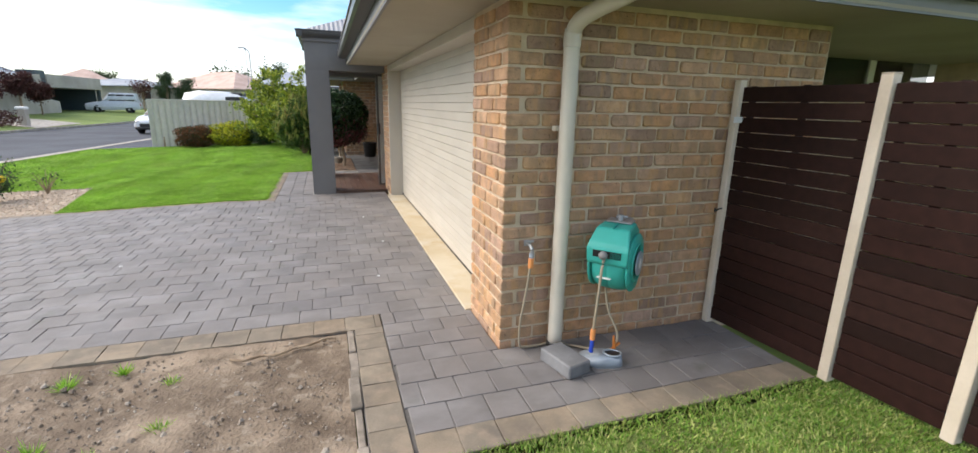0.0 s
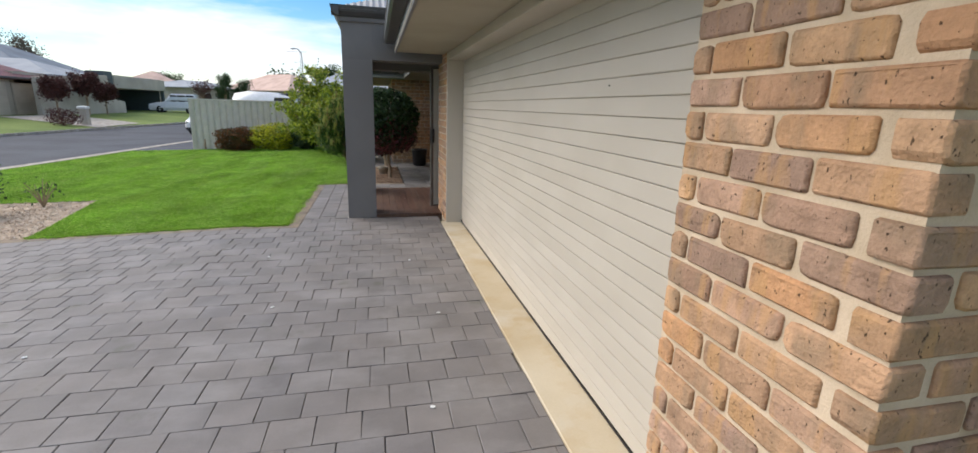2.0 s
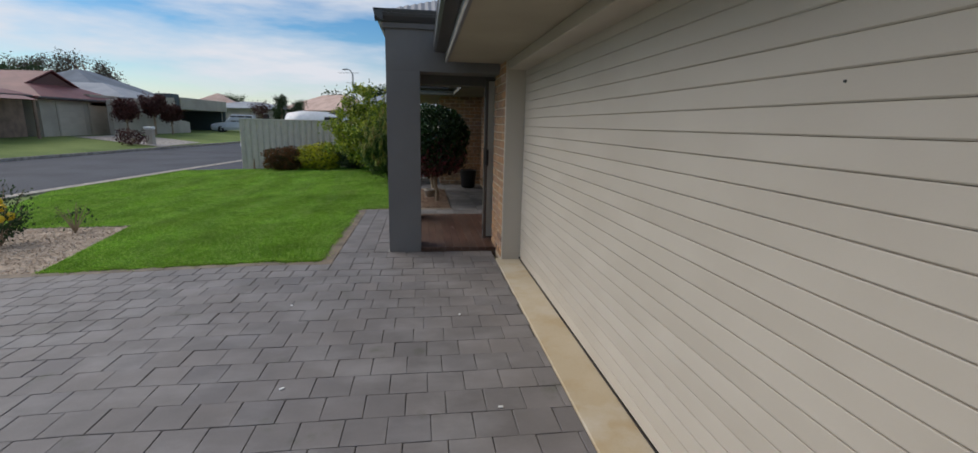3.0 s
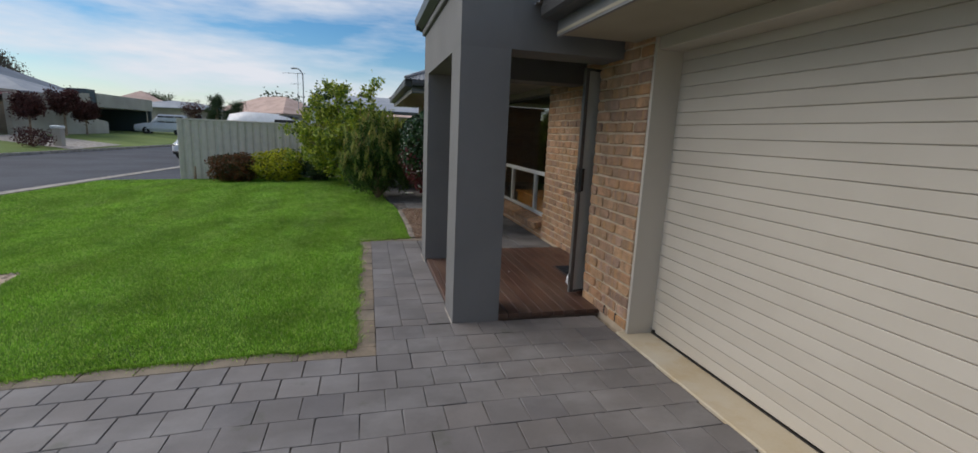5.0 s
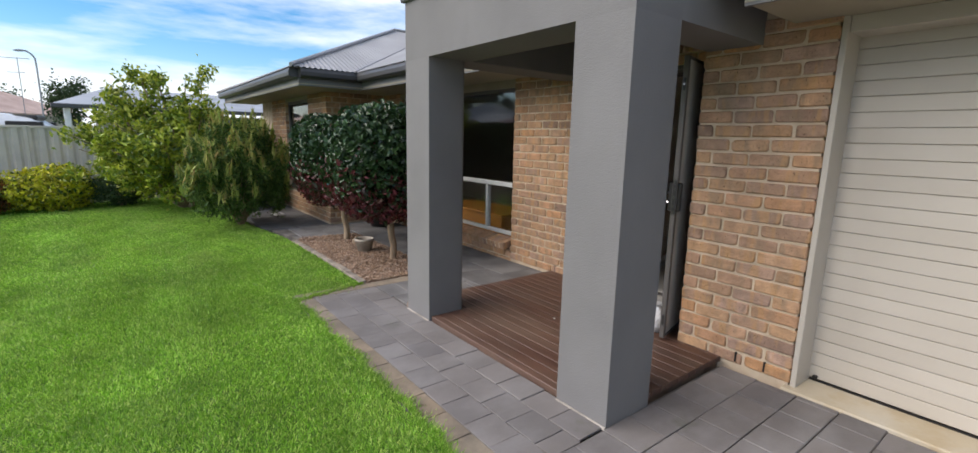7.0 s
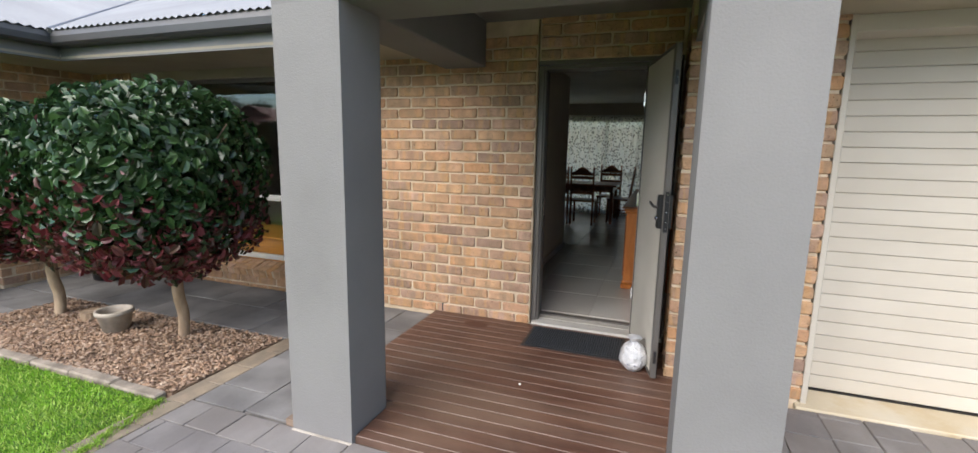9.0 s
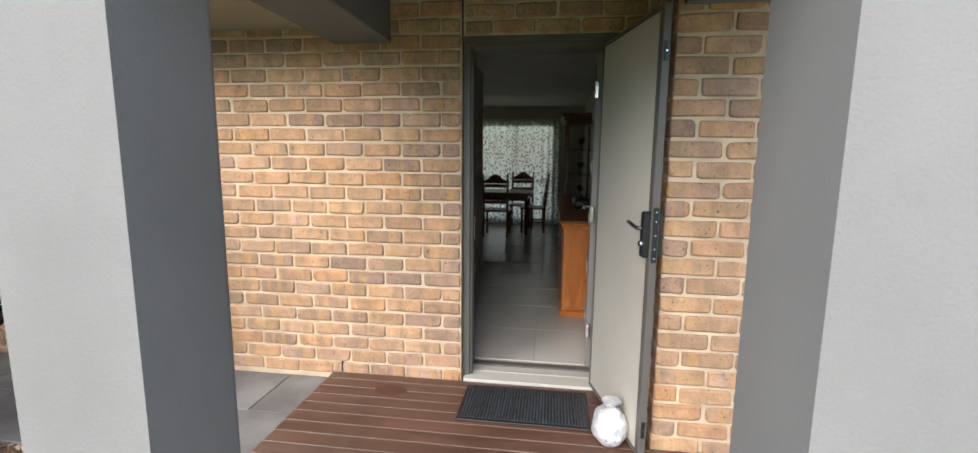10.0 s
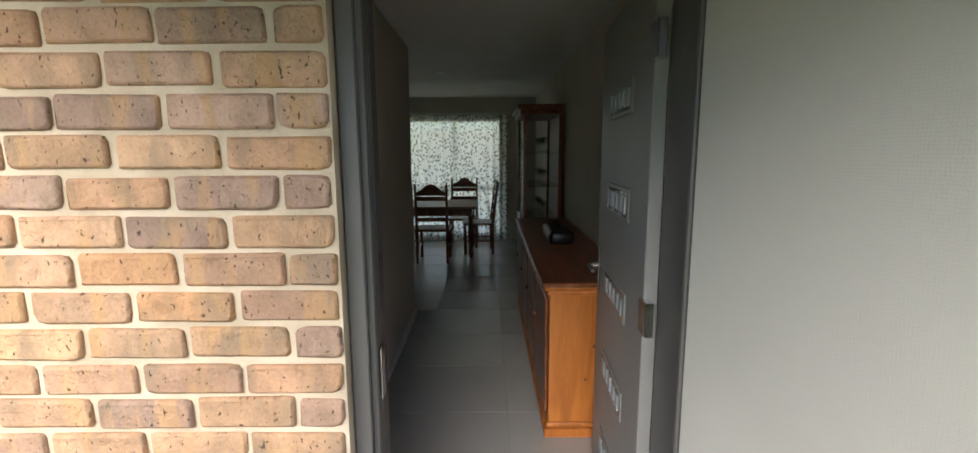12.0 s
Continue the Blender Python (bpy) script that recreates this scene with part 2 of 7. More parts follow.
M_PATH = surf("grey_path_slab", (.135, .13, .127), (.195, .19, .185), scale=3, fine=100, rough=.8, bump=.4, vary=.2)
M_SOIL = surf("lawn_soil", (.065, .13, .018), (.12, .21, .032), scale=1.2, fine=60, rough=.95, bump=.5, dist=.01, vary=.3)
M_GRASS = leafy("lawn_grass", [(0.110, 0.245, 0.018), (0.259, 0.503, 0.041), (0.151, 0.344, 0.023), (0.383, 0.614, 0.089), (0.082, 0.196, 0.013), (0.316, 0.565, 0.059), (0.574, 0.712, 0.177)], rough=.55, trans=.35, vary=.5, scale=1.3, stretch=(1.2, .7, 1))
weathered(M_GRASS, (.40, .46, .13), .75, .55, .74, .45, (1.4, .8, 1))
weathered(M_GRASS, (.10, .22, .02), 2.2, .54, .70, .5)
M_DRYGRASS = leafy("rough_grass", [(0.165, 0.306, 0.043), (0.231, 0.383, 0.059), (0.132, 0.242, 0.032), (0.352, 0.421, 0.108), (0.440, 0.459, 0.162)], rough=.6, trans=.25, vary=.4, scale=2)
M_DRYSOIL = surf("patchy_turf", (.13, .14, .045), (.17, .22, .055), scale=3, fine=60, rough=.95, bump=.6, dist=.01, vary=.35)
M_GROUND = surf("verge_ground", (.11, .17, .03), (.175, .225, .055), scale=.25, fine=8, rough=.95, bump=.4, dist=.03, vary=.3)
M_ROAD = surf("asphalt", (.046, .050, .062), (.062, .067, .080), scale=.5, fine=60, rough=.85, bump=.5, dist=.006, vary=.2)
M_RENDER = surf("grey_render", (.16, .156, .154), (.178, .174, .171), scale=1.5, fine=120, rough=.85, bump=.5, dist=.0035, vary=.08, spec=.25)
M_CREAM = surf("cream_panel", (0.473, 0.427, 0.357), (0.506, 0.461, 0.391), scale=1.2, fine=200, rough=.5, bump=.12, dist=.001, vary=.05, spec=.4)
weathered(M_RENDER, (.135, .13, .125), 1.6, .52, .75, .4, (1, 1, .5))
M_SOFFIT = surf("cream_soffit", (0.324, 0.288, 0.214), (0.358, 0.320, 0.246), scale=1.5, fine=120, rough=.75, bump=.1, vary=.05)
M_GUTTER = plain("dark_gutter", (.062, .062, .063), .38, 0.0)
M_FASCIA = plain("grey_fascia", (.17, .17, .17), .5)
M_ROOF = surf("pale_steel_roof", (.28, .28, .285), (.33, .33, .335), scale=1, fine=20, rough=.5, bump=.05, vary=.08, metal=.1)
M_DECK = surf("stained_deck", 0, 0, palette=[(.088, .043, .029), (.105, .052, .034), (.075, .037, .026), (.10, .056, .04)], scale=3, fine=40, rough=.45, bump=.4, dist=.002, vary=.6, stretch=(8, 1, 8), spec=.5)
weathered(M_DECK, (.155, .105, .075), 1.3, .46, .68, .65, (1, .6, 1))
weathered(M_DECK, (.05, .025, .018), 4.0, .55, .70, .5)
M_DUST = surf("groove_dust", (0.143, 0.098, 0.071), (0.203, 0.150, 0.112), scale=4, fine=60, rough=.95, bump=.3, vary=.3)
M_SLAT = surf("brown_stained_slat", 0, 0, palette=[(.020, .0075, .0055), (.026, .0095, .007), (.017, .007, .005), (.029, .012, .009)], scale=2, fine=40, rough=.65, bump=.4, dist=.002, vary=.35, stretch=(10, 1, 10), spec=.15)
M_POST = surf("cream_post", (.56, .47, .36), (.64, .55, .44), scale=2, fine=60, rough=.6, bump=.2, vary=.12)
M_PIPE = plain("cream_pipe", (.60, .545, .45), .42)
M_FRAME = plain("brown_grey_frame", (.10, .092, .085), .42)
M_DOOR = surf("dark_door_paint", (.20, .19, .178), (.22, .21, .196), scale=2, fine=60, rough=.45, bump=.1, vary=.08)
M_WHITE = plain("white_frame", (.72, .72, .70), .4)
M_BLACK = plain("black_plastic", (.012, .012, .013), .35)
M_CHROME = plain("chrome", (.72, .72, .73), .18, 1.0)
M_TEAL = plain("teal_plastic", (.030, .36, .300), .45)
M_TEAL2 = plain("dark_teal_plastic", (.006, .17, .14), .35)
M_ORANGE = plain("orange_fitting", (.72, .28, .09), .4)
M_BLUE = plain("blue_fitting", (.02, .06, .42), .4)
M_BALL = plain("grey_rubber", (.20, .19, .19), .6)
M_HOSE = plain("tan_hose", (.33, .27, .19), .45)
M_BLOCK = surf("grey_block", (.13, .13, .133), (.19, .19, .193), scale=6, fine=120, rough=.9, bump=.5, vary=.2)
M_SCOOP = plain("grey_plastic", (.30, .34, .38), .35)
M_PINE = surf("orange_pine", (0.449, 0.140, 0.023), (0.560, 0.193, 0.037), scale=2.5, fine=30, rough=.4, bump=.1, vary=.25, stretch=(6, 6, .8), warp=.6)
M_CHEST = surf("golden_pine", (.58, .25, .045), (.66, .31, .07), scale=2.5, fine=30, rough=.35, bump=.1, vary=.2, stretch=(6, .8, 6), warp=.6)
M_DARKWOOD = surf("dark_timber", (0.165, 0.054, 0.022), (0.255, 0.085, 0.034), scale=3, fine=40, rough=.3, bump=.1, vary=.25, stretch=(1, 6, 6))
M_TILE = surf("pale_tile", 0, 0, palette=[(0.448, 0.432, 0.400), (0.480, 0.464, 0.432), (0.464, 0.440, 0.408)], scale=3, fine=40, rough=.22, bump=.02, vary=.06)
M_GROUT = plain("tile_grout", (.40, .38, .345), .9)
M_INWALL = surf("cream_plaster", (0.547, 0.498, 0.420), (0.586, 0.538, 0.459), scale=2, fine=120, rough=.85, bump=.1, vary=.05)
M_CEIL = surf("white_ceiling", (.66, .64, .60), (.70, .68, .64), scale=2, fine=120, rough=.9, bump=.1, vary=.04)
M_MAT = surf("charcoal_mat", (.022, .026, .032), (.045, .05, .058), scale=30, fine=300, rough=.95, bump=.8, dist=.004, vary=.4)
M_BAG = surf("white_bag", (.40, .41, .43), (.60, .60, .61), scale=14, fine=40, rough=.45, bump=.8, dist=.02, vary=.12)
M_BARK = surf("pale_bark", (.24, .17, .11), (.33, .25, .17), scale=12, fine=70, rough=.9, bump=.6, vary=.3, stretch=(1, 1, .3))
M_POT = surf("clay_pot", (.25, .22, .18), (.34, .30, .25), scale=7, fine=80, rough=.85, bump=.4, vary=.25)
M_FENCE = plain("cream_steel_fence", (.56, .52, .45), .5)
M_CAMELLIA = leafy("glossy_leaf", [(0.017, 0.040, 0.015), (0.025, 0.058, 0.019), (0.036, 0.075, 0.024), (0.020, 0.046, 0.017), (0.051, 0.097, 0.034)], rough=.22, trans=.08)
M_REDLEAF = leafy("red_leaf", [(.10, .018, .022), (.16, .03, .035), (.055, .03, .022), (.03, .045, .02), (.22, .06, .07)], rough=.35, trans=.2)
M_LIME = leafy("lime_leaf", [(0.270, 0.351, 0.026), (0.405, 0.468, 0.042), (0.149, 0.234, 0.022), (0.567, 0.572, 0.072), (0.074, 0.130, 0.017), (0.121, 0.195, 0.022)], rough=.42, trans=.22, vary=.35)
M_GREV = leafy("needle_leaf", [(0.061, 0.117, 0.024), (0.101, 0.182, 0.036), (0.038, 0.073, 0.018), (0.149, 0.234, 0.054)], rough=.55, trans=.25)
M_TIP = leafy("orange_tip", [(0.345, 0.368, 0.090), (0.276, 0.345, 0.070), (0.414, 0.299, 0.100), (0.230, 0.310, 0.060)], rough=.6, trans=.3)
M_BRONZE = leafy("bronze_leaf", [(.20, .065, .022), (.11, .05, .018), (.24, .09, .03), (.06, .06, .016), (.04, .05, .014)], rough=.5, trans=.25)
M_YELLOW = leafy("yellow_leaf", [(.44, .46, .015), (.60, .57, .025), (.17, .23, .015), (.70, .62, .05), (.05, .09, .01)], rough=.45, trans=.2, vary=.3)
M_FARLEAF = leafy("far_leaf", [(.03, .055, .02), (.045, .08, .03), (.06, .10, .035)], rough=.7, trans=.1)
M_MAROON = leafy("maroon_leaf", [(.075, .022, .018), (.10, .03, .025), (.05, .02, .016)], rough=.6, trans=.15)
M_TWIG = leafy("grey_twig", [(.09, .08, .065), (.12, .105, .085), (.07, .065, .05)], rough=.8, trans=.1)
M_PETAL = plain("yellow_petal", (.80, .56, .02), .5)
M_CARW = plain("white_car_paint", (.74, .75, .76), .2)
M_CARS = plain("silver_car_paint", (.58, .60, .64), .3, .1)
M_TYRE = plain("tyre_rubber", (.015, .015, .016), .8)
M_RED = surf("dull_red_roof", (.15, .045, .045), (.19, .065, .06), scale=.6, fine=10, rough=.6, bump=.1, vary=.15)
M_BLUEROOF = surf("blue_grey_roof", (.15, .18, .215), (.19, .22, .26), scale=.6, fine=10, rough=.85, bump=.1, vary=.12)
M_PINKROOF = surf("pink_tile_roof", (.50, .35, .29), (.56, .41, .34), scale=.8, fine=10, rough=.8, bump=.2, vary=.15)
M_LIGHTROOF = surf("light_steel_roof", (.28, .305, .335), (.33, .355, .385), scale=.6, fine=10, rough=.8, bump=.1, vary=.1)
M_FARWALL = surf("beige_house_wall", (.38, .345, .29), (.43, .395, .335), scale=.6, fine=14, rough=.9, bump=.2, vary=.12)
M_FARBRICK = surf("far_brown_brick", (.24, .17, .13), (.30, .21, .16), scale=2, fine=20, rough=.9, bump=.3, vary=.25)
M_SLATE = plain("slate_cladding", (.06, .085, .095), .6)
M_FARDARK = plain("deep_brown_trim", (.10, .035, .03), .6)
M_GALV = plain("galvanised_steel", (.36, .37, .38), .5, .6)
# bright ceiling glint put into an emissive colour
M_CEILGLINT = bpy.data.materials.new("ceiling_glint")
M_CEILGLINT.use_nodes = True
_p = M_CEILGLINT.node_tree.nodes["Principled BSDF"]
_p.inputs["Emission Color"].default_value, _p.inputs["Emission Strength"].default_value = (1, .95, .85, 1), 6.0


def glass_mat(name, tint, rough=0.0, gloss=.04):
    """A pane: clear straight through, with gloss that grows towards grazing angles."""
    m = bpy.data.materials.new(name)
    m.use_nodes = True
    n, k = m.node_tree.nodes, m.node_tree.links
    tr, gl, mx, lw, pw, mr = (n.new("ShaderNode" + q) for q in ("BsdfTransparent", "BsdfGlossy", "MixShader", "LayerWeight", "Math", "MapRange"))
    tr.inputs[0].default_value = (*tint, 1)
    gl.inputs["Roughness"].default_value = rough
    lw.inputs["Blend"].default_value = .5
    pw.operation, pw.inputs[1].default_value = "POWER", 5.0
    mr.inputs[3].default_value = gloss
    k.new(lw.outputs["Facing"], pw.inputs[0])
    k.new(pw.outputs[0], mr.inputs[0])
    k.new(mr.outputs[0], mx.inputs[0])
    k.new(tr.outputs[0], mx.inputs[1])
    k.new(gl.outputs[0], mx.inputs[2])
    k.new(mx.outputs[0], n["Material Output"].inputs[0])
    return m


M_GLASS = glass_mat("tinted_glass", (.62, .63, .62), gloss=.09)
M_CLEAR = glass_mat("clear_glass", (.93, .94, .93))


def lace_mat():
    """Sheer lace: a woven leaf pattern of denser thread over a thin veil."""
    m = bpy.data.materials.new("lace_sheer")
    m.use_nodes = True
    n, k = m.node_tree.nodes, m.node_tree.links
    c, v, r = n.new("ShaderNodeTexCoord"), n.new("ShaderNodeTexVoronoi"), n.new("ShaderNodeValToRGB")
    v.inputs["Scale"].default_value = 21
    k.new(c.outputs["Object"], v.inputs["Vector"])
    k.new(v.outputs["Distance"], r.inputs[0])
    e = r.color_ramp.elements
    e[0].position, e[0].color, e[1].position, e[1].color = .30, (.30, .29, .27, 1), .46, (.90, .89, .86, 1)
    tl, tp, mx = n.new("ShaderNodeBsdfTranslucent"), n.new("ShaderNodeBsdfTransparent"), n.new("ShaderNodeMixShader")
    k.new(r.outputs[0], tl.inputs[0])
    mx.inputs[0].default_value = .93
    k.new(tp.outputs[0], mx.inputs[1])
    k.new(tl.outputs[0], mx.inputs[2])
    k.new(mx.outputs[0], n["Material Output"].inputs[0])
    return m


M_LACE = lace_mat()


def mesh_screen_mat():
    """Fine woven security mesh: a pale grey weave in diagonal relief."""
    m = surf("woven_screen", (.50, .475, .415), (.53, .505, .445), scale=2, fine=300, rough=.6, bump=.0, vary=.04)
    n, k = m.node_tree.nodes, m.node_tree.links
    c, w, b = n.new("ShaderNodeTexCoord"), n.new("ShaderNodeTexChecker"), n.new("ShaderNodeBump")
    mp_ = n.new("ShaderNodeMapping")
    mp_.inputs["Rotation"].default_value = (0, radians(45), 0)
    w.inputs["Scale"].default_value = 260
    k.new(c.outputs["Object"], mp_.inputs[0])
    k.new(mp_.outputs[0], w.inputs[0])
    b.inputs["Strength"].default_value, b.inputs["Distance"].default_value = .9, .002
    k.new(w.outputs["Fac"], b.inputs["Height"])
    k.new(b.outputs[0], n["Principled BSDF"].inputs["Normal"])
    return m


M_SCREEN = mesh_screen_mat()


# ---- building helpers ----
def part(name, bm, material, parent=None, label="", m=None, smooth=False):
    me = bpy.data.meshes.new(name)
    bmesh.ops.recalc_face_normals(bm, faces=bm.faces[:])
    if smooth:
        for f in bm.faces:
            f.smooth = True
    bm.to_mesh(me)
    bm.free()
    me.materials.append(material)
    ob = new(name, me)
    if m is not None:
        ob.matrix_basis = m
    if parent is not None:
        ob.parent = parent
    return tagged(ob, label)


def thing(name, m, label, category, group="", kind=""):
    ob = new(name)
    ob.empty_display_size = 0.1
    ob.matrix_basis = m
    return tagged(ob, label, category, group, kind)


def box(bm, lo, hi, bevel=0.0, seg=1):
    x0, y0, z0 = lo
    x1, y1, z1 = hi
    v = [bm.verts.new(p) for p in ((x0, y0, z0), (x1, y0, z0), (x1, y1, z0), (x0, y1, z0), (x0, y0, z1), (x1, y0, z1), (x1, y1, z1), (x0, y1, z1))]
    f = [bm.faces.new([v[i] for i in q]) for q in ((3, 2, 1, 0), (4, 5, 6, 7), (0, 1, 5, 4), (1, 2, 6, 5), (2, 3, 7, 6), (3, 0, 4, 7))]
    if bevel:
        edges = list({e for q in f for e in q.edges})
        bmesh.ops.bevel(bm, geom=edges, offset=bevel, segments=seg, affect="EDGES", profile=0.5)
    return bm


def bx(lo, hi, bevel=0.0, seg=1):
    return box(bmesh.new(), lo, hi, bevel, seg)


def prism(bm, outline, z0, z1):
    """An upright prism over an outline in x and y."""
    a = [bm.verts.new((x, y, z0)) for x, y in outline]
    b = [bm.verts.new((x, y, z1)) for x, y in outline]
    bm.faces.new(a[::-1]), bm.faces.new(b)
    for i in range(len(a)):
        j = (i + 1) % len(a)
        bm.faces.new((a[i], a[j], b[j], b[i]))
    return bm


def extrude(bm, profile, p, q, side):
    """A profile of (out, up) points swept straight from p to q; side: the outward direction."""
    p, q, side = Vector(p), Vector(q), Vector(side)
    a = [bm.verts.new(p + side * o + Vector((0, 0, u))) for o, u in profile]
    b = [bm.verts.new(q + side * o + Vector((0, 0, u))) for o, u in profile]
    bm.faces.new(a), bm.faces.new(b[::-1])
    for i in range(len(a)):
        j = (i + 1) % len(a)
        bm.faces.new((a[i], b[i], b[j], a[j]))
    return bm


def tube(bm, pts, r, n=10, radii=None):
    pts = [Vector(p) for p in pts]
    rings = []
    for i, p in enumerate(pts):
        d = (pts[min(i + 1, len(pts) - 1)] - pts[max(i - 1, 0)]).normalized()
        u = d.cross(Vector((0, 0, 1)) if abs(d.z) < 0.95 else Vector((1, 0, 0))).normalized()
        w = d.cross(u)
        k = radii[i] if radii else r
        rings.append([bm.verts.new(p + (u * math.cos(a) + w * math.sin(a)) * k) for a in (2 * math.pi * j / n for j in range(n))])
    for s, t in zip(rings, rings[1:]):
        for j in range(n):
            bm.faces.new((s[j], s[(j + 1) % n], t[(j + 1) % n], t[j]))
    bm.faces.new(rings[0][::-1]), bm.faces.new(rings[-1])
    return bm


def smooth_line(pts, n=6):
    pts = [Vector(p) for p in pts]
    out = []
    for i in range(len(pts) - 1):
        a, b, c, d = pts[max(i - 1, 0)], pts[i], pts[i + 1], pts[min(i + 2, len(pts) - 1)]
        for k in range(n):
            t = k / n
            out.append(0.5 * ((2 * b) + (c - a) * t + (2 * a - 5 * b + 4 * c - d) * t * t + (3 * b - a - 3 * c + d) * t ** 3))
    return out + [pts[-1]]


def lathe(bm, prof, n=20, centre=(0, 0, 0)):
    rings = [[bm.verts.new((centre[0] + r * math.cos(a), centre[1] + r * math.sin(a), centre[2] + z)) for a in (2 * math.pi * j / n for j in range(n))] for r, z in prof]
    for s, t in zip(rings, rings[1:]):
        for j in range(n):
            bm.faces.new((s[j], s[(j + 1) % n], t[(j + 1) % n], t[j]))
    bm.faces.new(rings[0][::-1]), bm.faces.new(rings[-1])
    return bm


def from_arrays(name, verts, faces, material, parent=None, m=None):
    me = bpy.data.meshes.new(name)
    me.from_pydata(verts.tolist() if hasattr(verts, "tolist") else verts, [], faces.tolist() if hasattr(faces, "tolist") else faces)
    me.materials.append(material)
    ob = new(name, me)
    if m is not None:
        ob.matrix_basis = m
    ob.parent = parent
    return ob


rng = np.random.default_rng(7)


def leaves(name, centres, size, material, parent, out=None, droop=0.2, aspect=0.5, lift=0.6, curl=0.15, oval=False):
    """Many small leaves, each two folded triangles pairs, at the given places; out: directions that they face."""
    n = len(centres)
    d = rng.normal(size=(n, 3))
    if out is not None:
        d = d * (1 - lift) + out * lift * 1.6
    d /= np.linalg.norm(d, axis=1)[:, None]
    t = rng.normal(size=(n, 3))
    t -= d * (t * d).sum(1)[:, None]
    t /= np.linalg.norm(t, axis=1)[:, None]
    t[:, 2] -= droop
    b = np.cross(d, t)
    s = size * rng.uniform(0.6, 1.25, n)[:, None]
    base, tip = centres - t * s * .5, centres + t * s * .5 - d * s * curl
    mid = centres + d * s * 0.10
    l, r = mid + b * s * aspect * .5, mid - b * s * aspect * .5
    if oval:
        f_, k_ = t * s * .21, b * s * aspect * .46
        cup = d * s * .07
        v = np.stack([base, mid - f_ + k_ + cup, mid + f_ + k_ + cup, tip, mid + f_ - k_ + cup, mid - f_ - k_ + cup], 1).reshape(-1, 3)
        i = np.arange(n)[:, None] * 6
        return from_arrays(name, v, np.concatenate([i + q for q in ([0, 1, 2], [0, 2, 3], [0, 3, 4], [0, 4, 5])]), material, parent)
    v = np.stack([base, l, tip, r], 1).reshape(-1, 3)
    i = np.arange(n)[:, None] * 4
    return from_arrays(name, v, np.concatenate([i + [0, 1, 2], i + [0, 2, 3]]), material, parent)


def ball_points(n, centre, radii, power=2.0, inner=0.72, rough=0.10, seed=1):
    """Points in the outer shell of a lumpy ball (power above 2: squarer), and the outward directions."""
    g = np.random.default_rng(seed)
    d = g.normal(size=(n, 3))
    d /= (np.abs(d) ** power).sum(1)[:, None] ** (1 / power)
    lump = 1 + rough * (np.sin(d[:, 0] * 5 + seed) + np.sin(d[:, 1] * 6 + 2 * seed) + np.sin(d[:, 2] * 7 + seed * 3)) / 2
    r = g.uniform(inner, 1.0, n) ** .6 * lump
    out = d / np.linalg.norm(d, axis=1)[:, None]
    return np.array(centre) + d * r[:, None] * np.array(radii), out


# ---- ground ----
def gz(x):
    """The front yard falls gently to the street."""
    return -0.037 * max(0.0, -1.5 - x)


def shear(x, y):
    return x + 0.105 * (y - 20)


SKIRT = [(-600, 1.5), (-60, .4), (-24, .10), (-17.6, -.28), (-17.5, -.46), (-8.7, -.46), (-8.6, -.36), (-1.5, -.10), (600, -.10)]
bm = bmesh.new()
rows = []
for y in (-500, -60, -10, 0, 10, 20, 30, 45, 60, 120, 900):
    lean = shear(0, max(-20, min(y, 60)))
    rows.append([bm.verts.new((x + (lean if -30 < x < -8 else 0), y, z)) for x, z in SKIRT])
for a, b in zip(rows, rows[1:]):
    for i in range(len(a) - 1):
        bm.faces.new((a[i], a[i + 1], b[i + 1], b[i]))
tagged(part("ground", bm, M_GROUND), "grassy suburban ground falling to the street", "ground", kind="structure")


def strip(name, x0, x1, z0, z1, mat, label, cat, y0=-40, y1=130):
    bm = bmesh.new()
    ys = [y0, -20, 0, 20, 40, 60, y1]
    prev = None
    for y in ys:
        s = shear(0, max(-20, min(y, 60)))
        ring = [bm.verts.new((x + s, y, z)) for x, z in ((x0, z0), (x1, z0), (x1, z1), (x0, z1))]
        if prev:
            for i in range(4):
                bm.faces.new((prev[i], prev[(i + 1) % 4], ring[(i + 1) % 4], ring[i]))
        prev = ring
    return tagged(part(name, bm, mat), label, cat, kind="structure")


strip("road", -17.45, -8.75, -.6, -.42, M_ROAD, "dark grey asphalt street", "road")
strip("kerb_near", -8.75, -8.45, -.6, -.31, M_CONC, "pale concrete kerb along the street", "kerb")
bm = bmesh.new()
prev = None
for y in (20.46, 30, 40, 60):
    ring = [bm.verts.new((shear(-8.45, y), y, -.325)), bm.verts.new((shear(-6.1, y), y, -.235))]
    if prev:
        bm.faces.new((prev[0], prev[1], ring[1], ring[0]))
    prev = ring
tagged(part("pavement", bm, M_ROAD), "grey asphalt footpath beyond the fence", "pavement", kind="structure")
strip("kerb_far", -17.75, -17.45, -.6, -.29, M_CONC, "pale concrete kerb across the street", "kerb")

def far_z(x, y):
    """Height of the ground across the street."""
    p = x - shear(0, max(-20, min(y, 60)))
    return float(np.interp(p, [q[0] for q in SKIRT], [q[1] for q in SKIRT]))


